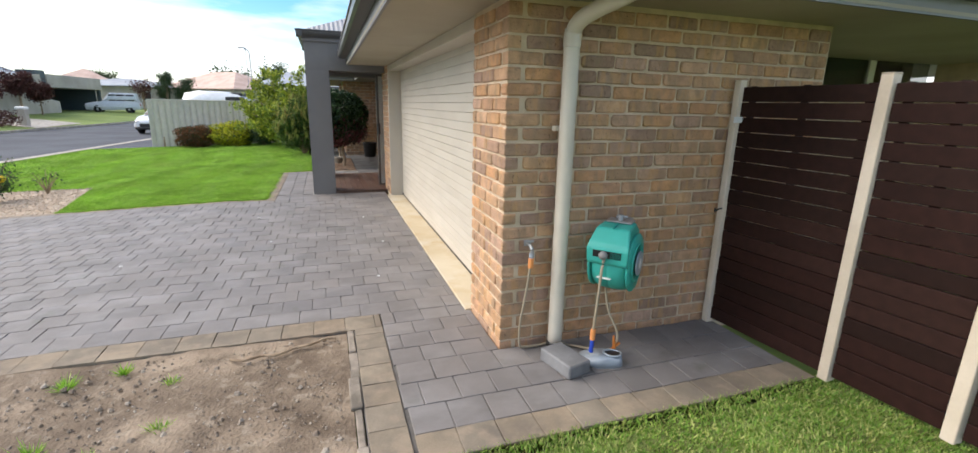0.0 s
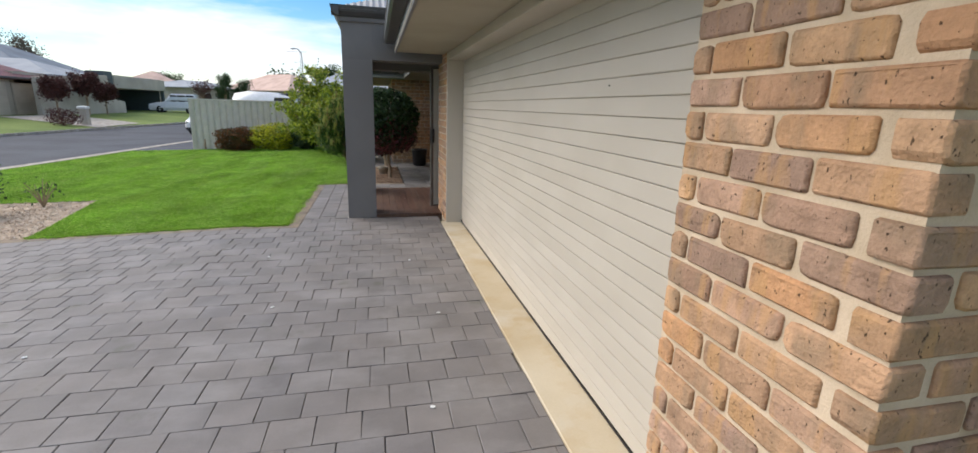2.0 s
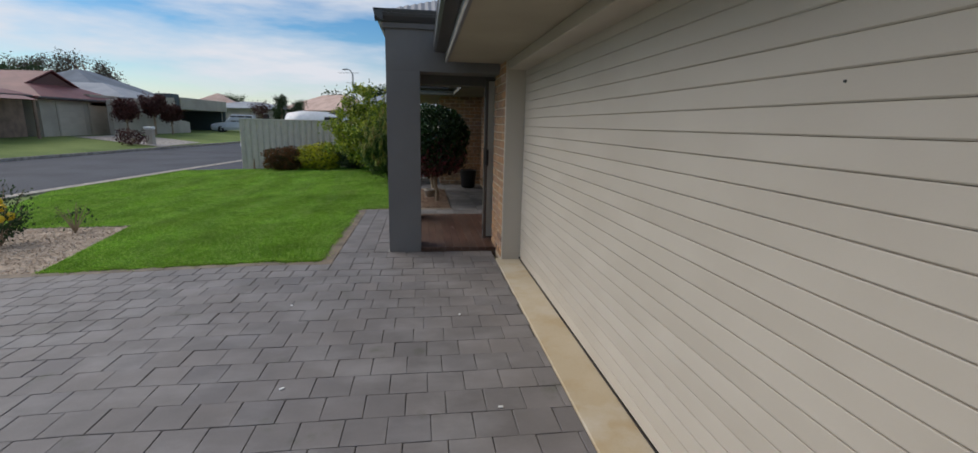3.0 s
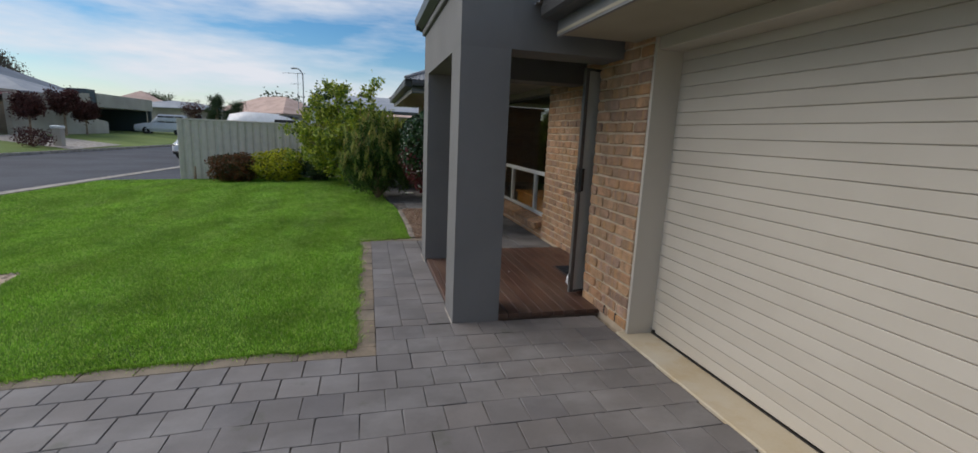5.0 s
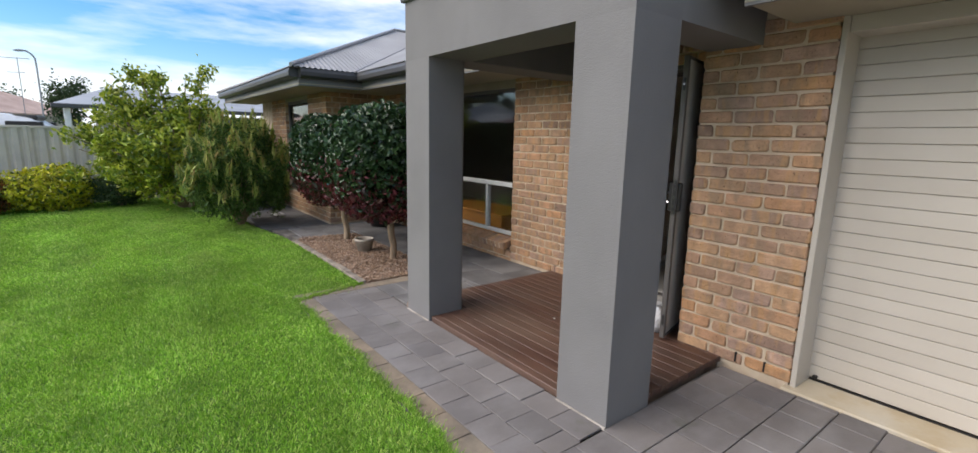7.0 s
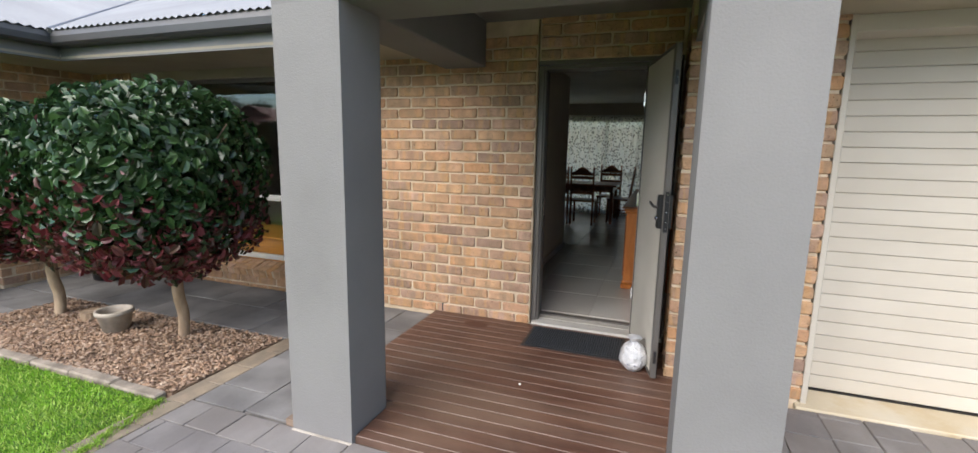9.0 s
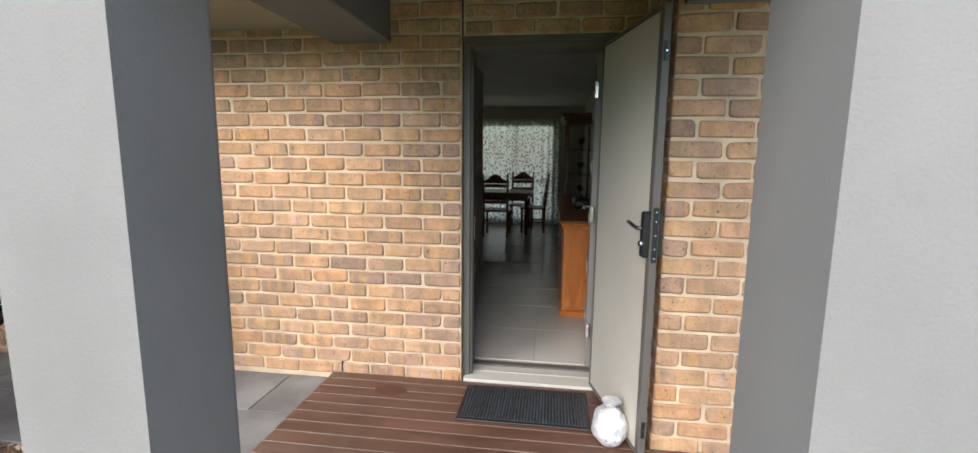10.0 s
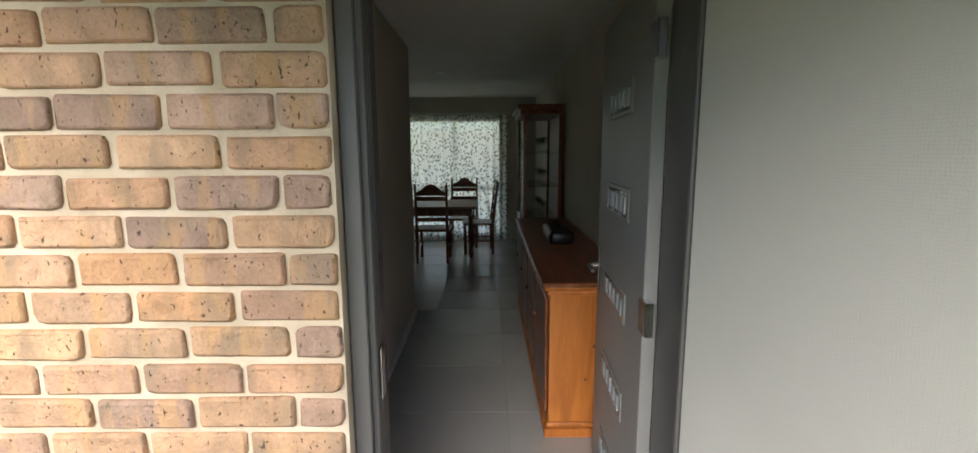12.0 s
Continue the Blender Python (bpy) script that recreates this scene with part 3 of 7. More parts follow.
bm = bmesh.new()
bmesh.ops.create_grid(bm, x_segments=12, y_segments=12, size=.5)
for v in bm.verts:
    u, w = v.co.x + .5, v.co.y + .5
    a, e = Vector((-15.9, 35.0 + 5.6 * w)), Vector((-22.6, 37.9 + 6.0 * w))
    p = a.lerp(e, u)
    v.co = (p.x, p.y, max(far_z(p.x, p.y), -.3) + .035)
tagged(part("driveway_across", bm, M_CONC), "pale concrete driveway across the street", "driveway", kind="structure")

LAWN = [(-8.6, 15.5), (-6.9, 10.9), (-4.2, 10.7), (-3.75, 8.24), (-.97, 8.24), (-.97, 11.46), (-.27, 11.62), (-.30, 14.3), (-.50, 15.6), (-.62, 20.2), (-6.0, 20.35), (-7.9, 20.4)]
BED = [(-6.9, 10.9), (-4.2, 10.7), (-3.75, 8.24), (-6.6, 8.24)]


def inside(poly, x, y):
    """Which of the points x, y lie in the outline."""
    hit = np.zeros(len(x), bool)
    for (x0, y0), (x1, y1) in zip(poly, poly[1:] + poly[:1]):
        if y0 != y1:
            cross = (y0 > y) != (y1 > y)
            hit ^= cross & (x < (x1 - x0) * (y - y0) / (y1 - y0) + x0)
    return hit


def sloped(name, poly, mat, top, label, cat, thick=.12):
    bm = bmesh.new()
    f = bm.faces.new([bm.verts.new((x, y, 0)) for x, y in poly])
    if f.normal.z < 0:
        f.normal_flip()
    for cut in np.arange(-8, 0, 1.0):
        geom = bm.verts[:] + bm.edges[:] + bm.faces[:]
        bmesh.ops.bisect_plane(bm, geom=geom, plane_co=(cut, 0, 0), plane_no=(1, 0, 0))
    r = bmesh.ops.extrude_face_region(bm, geom=bm.faces[:])
    low = [g for g in r["geom"] if isinstance(g, bmesh.types.BMVert)]
    for v in bm.verts:
        v.co.z = gz(v.co.x) + top
    for v in low:
        v.co.z -= thick
    return tagged(part(name, bm, mat), label, cat, kind="structure")


sloped("lawn", LAWN, M_SOIL, -.012, "mown green front lawn", "lawn")
sloped("garden_bed_gravel", BED, M_GRAVEL, -.02, "gravel rose bed beside the lawn", "garden bed")


def blades(name, poly, dense, h, mat, label, seed, zone=None):
    g = np.random.default_rng(seed)
    p = np.array(poly)
    lo, hi = p.min(0), p.max(0)
    n = int((hi - lo).prod() * dense)
    x, y = g.uniform(lo[0], hi[0], n), g.uniform(lo[1], hi[1], n)
    ok = inside(poly, x, y)
    if zone:
        # thinner far from the walk
        far = np.hypot(x - zone[0], y - zone[1])
        ok &= g.uniform(size=n) < np.clip(zone[2] / np.maximum(far, .1), .06, 1) ** 1.3
    x, y = x[ok], y[ok]
    n = len(x)
    z = -.037 * np.maximum(0, -1.5 - x) - .012
    patch = .5 + .5 * np.sin(x * 1.7 + 1.3 * np.sin(y * .9)) * np.sin(y * 1.3 + x * .4)
    hh = h * g.uniform(.55, 1.2, n) * (.85 + .3 * patch)
    far = np.clip(np.hypot(x + 1.6, y - 7.5) / 5, 1, 3)
    w = .0034 * g.uniform(.7, 1.4, n) * far
    a, l = g.uniform(0, 2 * np.pi, n), g.normal(size=(2, n)) * hh * .45
    # mown to and fro in strips about half a metre wide
    l[1] += hh * .18 * np.tanh(4 * np.sin((x + .25 * np.sin(y * .8)) * 2 * np.pi / 1.05))
    c, s = np.cos(a) * w, np.sin(a) * w
    v = np.stack([np.stack([x - c, y - s, z], 1), np.stack([x + c, y + s, z], 1), np.stack([x + l[0], y + l[1], z + hh], 1)], 1).reshape(-1, 3)
    return tagged(from_arrays(name, v, np.arange(3 * n).reshape(-1, 3), mat), label, "grass", kind="stuff")


blades("lawn_grass", LAWN, 15000, .023, M_GRASS, "short dense green mown grass", 3, (-1.6, 8.2, 3.9))



def creeping(name, a, b, out, n, seed):
    """Grass that grows unevenly over the edging along a line from a to b."""
    g_ = np.random.default_rng(seed)
    u = g_.uniform(0, 1, n)
    reach = .020 + .022 * np.sin(u * 17 + seed) * np.sin(u * 41) + .03 * g_.exponential(.6, n)
    x, y = a[0] + (b[0] - a[0]) * u + out[0] * (reach - .03), a[1] + (b[1] - a[1]) * u + out[1] * (reach - .03)
    z = -.037 * np.maximum(0, -1.5 - x) - .006
    h, w, q = g_.uniform(.012, .040, n), .003 * g_.uniform(.7, 1.4, n), g_.uniform(0, 6.28, n)
    lx, ly = out[0] * h * .6 + g_.normal(size=n) * .012, out[1] * h * .6 + g_.normal(size=n) * .012
    c_, s_ = np.cos(q) * w, np.sin(q) * w
    v = np.stack([np.stack([x - c_, y - s_, z], 1), np.stack([x + c_, y + s_, z], 1), np.stack([x + lx, y + ly, z + h], 1)], 1).reshape(-1, 3)
    tagged(from_arrays(name, v, np.arange(3 * n).reshape(-1, 3), M_GRASS), "uneven grass creeping over the edging", "grass", kind="stuff")


creeping("edge_grass", (-.97, 8.24), (-.97, 11.46), (1, 0), 7000, 8)
creeping("edge_grass", (-3.75, 8.24), (-.93, 8.24), (0, -1), 6000, 9)
creeping("edge_grass", (-.97, 11.46), (-.27, 11.62), (0, -1), 1500, 10)

# side yard: bare soil, rough grass, edging
DIRT = [(-6, -3), (.10, -3), (.10, 3.10), (-6, 3.10)]
g = np.random.default_rng(11)
bm = bmesh.new()
bmesh.ops.create_grid(bm, x_segments=90, y_segments=90, size=.5)
for v in bm.verts:
    x, y = -6 + (v.co.x + .5) * 6.1, -3 + (v.co.y + .5) * 6.1
    v.co = (x, y, -.016 + .018 * noise.noise((x * 2, y * 2, 0)) + .012 * noise.noise((x * 9, y * 9, 3)) + gz(x))
tagged(part("soil_bed", bm, M_DIRT, smooth=True), "bare dry brown soil bed beside the driveway", "soil", kind="structure")
pebbles = [(g.uniform(-4, .05), g.uniform(.4, 3.05)) for _ in range(7000)]
V, F = [], []
for x, y in pebbles:
    s = g.uniform(.003, .011) * (2.3 if g.uniform() < .09 else 1)
    i = len(V)
    z = -.016 + gz(x)
    a = g.uniform(0, 1.6)
    ring = [(x + s * g.uniform(.6, 1.1) * math.cos(a + 1.26 * q), y + s * g.uniform(.6, 1.1) * math.sin(a + 1.26 * q), z) for q in range(5)]
    V += ring + [(x * .55 + p * .45, y * .55 + q * .45, z + s * g.uniform(.45, .75)) for p, q, _ in ring]
    F += [(i + q, i + (q + 1) % 5, i + 5 + (q + 1) % 5, i + 5 + q) for q in range(5)] + [tuple(i + 5 + q for q in range(5))]
tagged(from_arrays("soil_crumbs", V, F, M_CRUMB), "small clods and pebbles on the soil", "pebbles", kind="stuff")


def tuft(x, y, r, n, seed):
    g = np.random.default_rng(seed)
    a, d = g.uniform(0, 6.28, n), r * g.uniform(0, 1, n)
    bx_, by_ = x + np.cos(a) * d * .4, y + np.sin(a) * d * .4
    tx, ty, h = x + np.cos(a) * d * 1.5, y + np.sin(a) * d * 1.5, r * g.uniform(.4, 1.1, n)
    z = np.full(n, -.03 + gz(x))
    w = .004
    v = np.stack([np.stack([bx_ - w, by_, z], 1), np.stack([bx_ + w, by_, z], 1), np.stack([tx, ty, z + h], 1)], 1).reshape(-1, 3)
    tagged(from_arrays("grass_tuft", v, np.arange(3 * n).reshape(-1, 3), M_GRASS), "small green grass tuft in bare soil", "grass tuft", "tufts in the soil")


for i, (x, y, r) in enumerate([(-1.42, 2.85, .07), (-1.18, 2.95, .06), (-1.30, 2.25, .08), (-.82, 2.30, .06), (-1.05, 2.10, .07), (-1.55, 2.35, .08), (-.80, 1.80, .06), (-.88, 2.75, .05)]):
    tuft(x, y, r, 70, 40 + i)
SIDE = [(.20, -3), (6, -3), (6, 1.69), (.34, 1.69)]
tagged(part("side_lawn", prism(bmesh.new(), SIDE, -.12, -.012), M_DRYSOIL), "patchy rough side lawn by the gate", "lawn", kind="structure")
blades("side_grass", [(.36, .2), (3.2, .2), (3.2, 1.70), (.36, 1.70)], 11000, .024, M_DRYGRASS, "rough patchy grass along the paving", 5)
bm = bmesh.new()
for i in range(14):
    a = i / 14
    box(bm, (.095 + .012 * math.sin(i * 2.1), -1.2 + 4.3 * a, -.06), (.150 + .008 * math.sin(i * 1.7), -1.2 + 4.3 * (a + 1 / 14.2), -.004 + .005 * math.sin(i * 3)), .006)
tagged(part("concrete_haunch", bm, M_HAUNCH), "rough dirty concrete haunch along the edging pavers", "edging", kind="structure")
bm = tube(bmesh.new(), smooth_line([(-.60, 2.90, .0), (-.52, 2.84, .012), (-.42, 2.88, .008), (-.33, 2.85, .016), (-.22, 2.93, .008), (-.14, 2.92, .02), (-.03, 3.0, .012), (.03, 3.0, .006)]), .009, 6, None)
tagged(part("dry_root", bm, M_BARK), "dry brown root lying on the soil", "root")

# ---- house shell ----
X_G, X_E = 1.05, 1.61          # garage face, entry face
Y_C = 2.56                     # garage corner
SOFF = 2.16                    # eave lining


def wall(name, lo, hi, mat, label, cat="wall"):
    return tagged(part(name, bx(lo, hi), mat), label, cat, kind="structure")


R = 0.011                      # brick face proud of the mortar
w_pier = wall("wall_garage_pier", (X_G + R, Y_C + R, -.1), (X_G + .24, 3.23, SOFF + .1), M_MORTAR, "tan brick pier beside the garage door")
w_side = wall("wall_garage_side", (X_G + .24, Y_C + R, -.1), (3.55, Y_C + .24, SOFF + .1), M_MORTAR, "tan brick garage side wall")
w_side_end = wall("wall_garage_return", (3.31, Y_C + .24, -.1), (3.55, 4.2, SOFF + .1), M_MORTAR, "garage return wall")
w_far = wall("wall_entry_pier", (X_G + R, 8.18, -.1), (X_E + .11, 8.93 - R, 2.5), M_MORTAR, "tan brick pier between garage and entry")
w_ent = wall("wall_entry", (X_E + R, 9.962, -.1), (X_E + .24, 11.51, 2.5), M_MORTAR, "tan brick wall beside the front door")
w_head = wall("wall_door_head", (X_E + R, 8.93, 2.10), (X_E + .24, 9.95, 2.6), M_MORTAR, "tan brick over the front door")
w_low = wall("wall_window_base", (X_E + R + .02, 11.51, -.1), (X_E + .24, 14.42, .20), M_MORTAR, "low tan brick wall under the window")
w_end = wall("wall_window_end", (X_E + R, 14.42, -.1), (X_E + .24, 15.0, 2.3), M_MORTAR, "tan brick wall in the inner corner")
w_wing = wall("wall_wing_side", (.60 + R, 15.0 + R, -.1), (X_E + .24, 15.24, 2.3), M_MORTAR, "tan brick wall of the projecting wing")
w_wing2 = wall("wall_wing_pier", (.60 + R, 15.24, -.1), (.84, 15.95, 2.3), M_MORTAR, "tan brick pier of the projecting wing")
w_wing3 = wall("wall_wing_base", (.60 + R, 15.95, -.1), (.84, 17.4, .38), M_MORTAR, "low brick wall under the wing window")
w_wing4 = wall("wall_wing_far", (.60 + R, 17.4, -.1), (.84, 19.3, 2.3), M_MORTAR, "tan brick far end of the wing")
wall("wall_wing_back", (.84, 19.1, -.1), (8.8, 19.3, 2.3), M_MORTAR, "back wall of the wing")
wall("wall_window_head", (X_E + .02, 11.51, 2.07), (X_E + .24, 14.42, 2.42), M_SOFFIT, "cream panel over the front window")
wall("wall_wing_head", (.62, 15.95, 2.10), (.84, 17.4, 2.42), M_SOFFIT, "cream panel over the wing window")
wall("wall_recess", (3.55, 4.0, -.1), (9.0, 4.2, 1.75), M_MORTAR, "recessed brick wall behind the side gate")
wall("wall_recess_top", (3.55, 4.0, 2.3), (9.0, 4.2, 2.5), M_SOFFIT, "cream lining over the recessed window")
wall("wall_east_garage", (7.3, 2.6, -.1), (7.5, 4.0, 2.5), M_MORTAR, "brick wall beside the recessed window")
wall("garage_back", (7.0, 4.2, -.1), (7.2, 8.8, 2.6), M_INWALL, "inside back wall of the garage")

# garage opening: jambs, head, sill, sectional door
bm = bx((1.058, 8.136, 0), (1.30, 8.168, 2.16), .004)
tagged(part("garage_jamb", bm, M_CREAM), "cream jamb board of the garage opening", "trim", kind="structure")
bm = bx((1.20, 3.232, 0), (1.30, 3.252, 2.16), .004)
tagged(part("garage_jamb", bm, M_CREAM), "cream jamb board of the garage opening", "trim", kind="structure")
bm = bx((1.075, 3.252, 2.075), (1.42, 8.135, 2.162), .004)
tagged(part("garage_head", bm, M_CREAM), "cream head board over the garage door", "trim", kind="structure")
bm = bx((1.00, 3.20, -.06), (1.36, 8.20, .012), .006)
tagged(part("garage_sill", bm, M_SILLC), "stained cream concrete strip under the garage door", "trim", kind="structure")
door = thing("garage_door", Matrix.Identity(4), "wide cream ribbed steel garage door, closed", "garage door", kind="structure")
zs = .026 + .0863 * np.arange(25)
for z0, z1 in zip(zs, zs[1:]):
    prof = [(.0045, z0), (.009, z0 + .005), (.0088, z1 - .005), (.0075, z1 - .0022), (-.02, z1 - .0022), (-.02, z0)]
    part("panel", extrude(bmesh.new(), prof, (1.276, 3.245, 0), (1.276, 8.142, 0), (-1, 0, 0)), M_CREAM, door)
part("door_backing", bx((1.284, 3.24, .014), (1.31, 8.142, 2.094)), plain("groove_brown", (.33, .27, .19), .7), door)
part("bottom_seal", bx((1.262, 3.31, .012), (1.30, 8.13, .022)), M_BLACK, door)
lk = part("floor_bolt", bx((1.250, 8.085, .03), (1.268, 8.112, .05), .004), M_BLACK, door, "small black bolt")

part("lock_cylinder", tube(bmesh.new(), [(1.263, 4.15, 1.633), (1.270, 4.15, 1.633)], .0038, 8), M_BLACK, door, "small dark lock hole")

# eaves
QUAD = [(0, 0), (.10, 0), (.125, .02), (.13, .07), (.115, .115), (.12, .12), (.10, .12), (0, .12)]


def eave(name, a, b, side, soffit_outline, label, z=2.25):
    t = thing(name, Matrix.Identity(4), label, "eave", kind="structure")
    part("gutter", extrude(bmesh.new(), QUAD, (*a, z), (*b, z), (*side, 0)), M_GUTTER, t, "dark grey metal gutter")
    part("fascia", extrude(bmesh.new(), [(-.025, 0), (-.003, 0), (-.003, .19), (-.025, .19)], (*a, SOFF - .015), (*b, SOFF - .015), (*side, 0)), M_FASCIA, t, "grey fascia board")
    if soffit_outline:
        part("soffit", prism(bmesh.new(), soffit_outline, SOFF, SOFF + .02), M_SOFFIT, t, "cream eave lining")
    return t


eave("eave_garage_front", (.43, 1.97), (.43, 8.40), (-1, 0), [(.43, 1.97), (1.30, 1.97), (1.30, 8.40), (.43, 8.40)], "dark gutter and cream soffit over the garage")
eave("eave_garage_side", (.43, 1.97), (9.0, 1.97), (0, -1), [(1.30, 1.97), (9.0, 1.97), (9.0, 4.0), (3.5, 4.0), (3.5, 2.62), (1.30, 2.62)], "dark gutter and cream soffit along the garage side")
eave("eave_entry", (.86, 10.74), (.86, 14.16), (-1, 0), [(.86, 10.74), (1.66, 10.74), (1.66, 15.02), (.86, 15.02)], "dark gutter and cream soffit over the front window")
eave("eave_wing_side", (-.05, 14.16), (.86, 14.16), (0, -1), [(-.05, 14.16), (.86, 14.16), (.86, 15.05), (-.05, 15.05)], "dark gutter and cream soffit of the wing side")
eave("eave_wing_front", (-.05, 14.16), (-.05, 20.0), (-1, 0), [(-.05, 15.05), (.65, 15.05), (.65, 20.0), (-.05, 20.0)], "dark gutter and cream soffit of the wing front")
TAN = .445


def roof_face(parent, p0, along, up, u0, u1, vmin, vmax, name="sheet", pitch=.076):
    """Corrugated sheet: p0 the eave's start, along and up plan directions, v in plan metres up the slope."""
    us = np.arange(u0, u1 + 1e-6, pitch / 4)
    V, F = [], []
    for i, u in enumerate(us):
        h = .009 * math.sin(2 * math.pi * u / pitch)
        for v in (vmin(u), vmax(u)):
            q = Vector(p0) + Vector((*along, 0)) * u + Vector((*up, 0)) * v
            V.append((q.x, q.y, q.z + v * TAN + h))
    for i in range(len(us) - 1):
        F.append((2 * i, 2 * i + 2, 2 * i + 3, 2 * i + 1))
    return from_arrays(name, V, F, M_ROOF, parent)


def cap(parent, a, b):
    return part("ridge_cap", tube(bmesh.new(), [a, b], .028, 8), M_ROOF, parent)


roof = thing("roof", Matrix.Identity(4), "pale grey corrugated steel hip roof", "roof", kind="structure")
E0 = 2.375
roof_face(roof, (-.18, 14.03, E0), (0, 1), (1, 0), 0, 6.08, lambda u: 0, lambda u: min(u, 6.08 - u))
roof_face(roof, (-.18, 14.03, E0), (1, 0), (0, 1), 0, 4.0, lambda u: max(0, u - .91), lambda u: max(0, u - .91, min(u, 3.04)))
roof_face(roof, (-.18, 20.11, E0), (1, 0), (0, -1), 0, 8.0, lambda u: 0, lambda u: min(u, 3.04))
roof_face(roof, (.73, 17.07, E0), (0, -1), (1, 0), 0, 8.6, lambda u: max(0, 3.04 - u), lambda u: 4.6)
roof_face(roof, (.30, 1.85, E0), (0, 1), (1, 0), 0, 7.0, lambda u: 0, lambda u: min(u, 4.6))
roof_face(roof, (.30, 1.85, E0), (1, 0), (0, 1), 0, 9.0, lambda u: 0, lambda u: min(u, 4.6))
H3 = 3.04 * TAN + E0 + .02
for a, b in (((-.18, 14.03, E0 + .02), (2.86, 17.07, H3)), ((-.18, 20.11, E0 + .02), (2.86, 17.07, H3)), ((2.86, 17.07, H3), (3.77, 17.07, H3)),
             ((.30, 1.85, E0 + .02), (4.9, 6.45, E0 + 4.6 * TAN))):
    cap(roof, a, b)
part("valley", tube(bmesh.new(), [(.73, 14.03, E0 - .01), (3.77, 17.07, H3 - .03)], .03, 6), M_GUTTER, roof)
# back slope closes the roof
bm = bmesh.new()
zr = E0 + 4.6 * TAN
f = [bm.verts.new(p) for p in ((5.33, 8.3, zr), (5.33, 17.1, zr), (13, 17.1, E0), (13, 1.85, E0), (4.9, 6.45, zr))]
bm.faces.new(f)
part("back_slope", bm, M_ROOF, roof)
bm = bmesh.new()
bm.faces.new([bm.verts.new(p) for p in ((3.77, 17.07, H3), (5.33, 17.07, zr), (13, 17.1, E0), (8, 20.1, E0), (8, 17.07, H3))])
part("back_slope", bm, M_ROOF, roof)

# portico
por = thing("portico", Matrix.Identity(4), "grey rendered entry portico with two square columns", "portico", kind="structure")
part("column", bx((-.215, 8.56, -.02), (.155, 8.915, 2.062)), M_RENDER, por)
ol = [(-.215, 10.36)] + [(.085 + .035 * math.sin(a), 10.395 - .035 * math.cos(a)) for a in np.linspace(0, math.pi / 2, 6)] + [(.12, 10.72), (-.215, 10.72)]
part("column", prism(bmesh.new(), ol, -.02, 2.062), M_RENDER, por)
part("front_beam", bx((-.215, 8.56, 2.062), (.155, 10.72, 2.56)), M_RENDER, por)
part("side_beam", bx((.155, 8.562, 2.066), (1.58, 8.90, 2.56)), M_RENDER, por)
part("side_beam", bx((.155, 10.37, 2.066), (1.60, 10.715, 2.56), .006), M_RENDER, por)
part("ceiling_panel", bx((.15, 8.88, 2.40), (1.62, 10.38, 2.43)), M_FASCIA, por, "grey portico ceiling lining")
part("moulding", bx((-.245, 8.53, 2.50), (1.6, 10.75, 2.562), .008), M_RENDER, por)
PG = [(0, 0), (.03, 0), (.085, .045), (.10, .10), (.10, .115), (0, .115)]
gut = part("gutter", extrude(bmesh.new(), PG, (-.225, 8.44, 2.56), (-.225, 10.84, 2.56), (-1, 0, 0)), M_GUTTER, por, "dark grey metal gutter")
part("gutter", extrude(bmesh.new(), PG, (-.315, 8.54, 2.56), (1.2, 8.54, 2.56), (0, -1, 0)), M_GUTTER, por, "dark grey metal gutter")
part("gutter", extrude(bmesh.new(), PG, (-.315, 10.74, 2.56), (1.6, 10.74, 2.56), (0, 1, 0)), M_GUTTER, por, "dark grey metal gutter")
roof_face(por, (-.30, 8.44, 2.635), (0, 1), (1, 0), 0, 2.40, lambda u: 0, lambda u: min(u, 2.40 - u), "roof_sheet")
roof_face(por, (-.30, 8.44, 2.635), (1, 0), (0, 1), 0, 3.6, lambda u: 0, lambda u: min(u, 1.2), "roof_sheet")
roof_face(por, (-.30, 10.84, 2.635), (1, 0), (0, -1), 0, 3.6, lambda u: 0, lambda u: min(u, 1.2), "roof_sheet")

# deck
deck = thing("deck", Matrix.Identity(4), "dark red-brown stained timber entry deck", "deck", kind="structure")
part("joist_base", bx((-.19, 8.62, -.06), (1.60, 10.79, .028)), M_DUST, deck, "dusty groove bed under the boards")
edges = [-.198] + [-.136 + .0975 * k for k in range(18)] + [1.609]
for x, x1 in zip(edges, edges[1:]):
    y0, y1 = (8.925, 10.35) if x < .12 else (8.60, 10.80)
    part("board", bx((x, y0, .0), (x1 - .005, y1, .040), .003), M_DECK, deck)
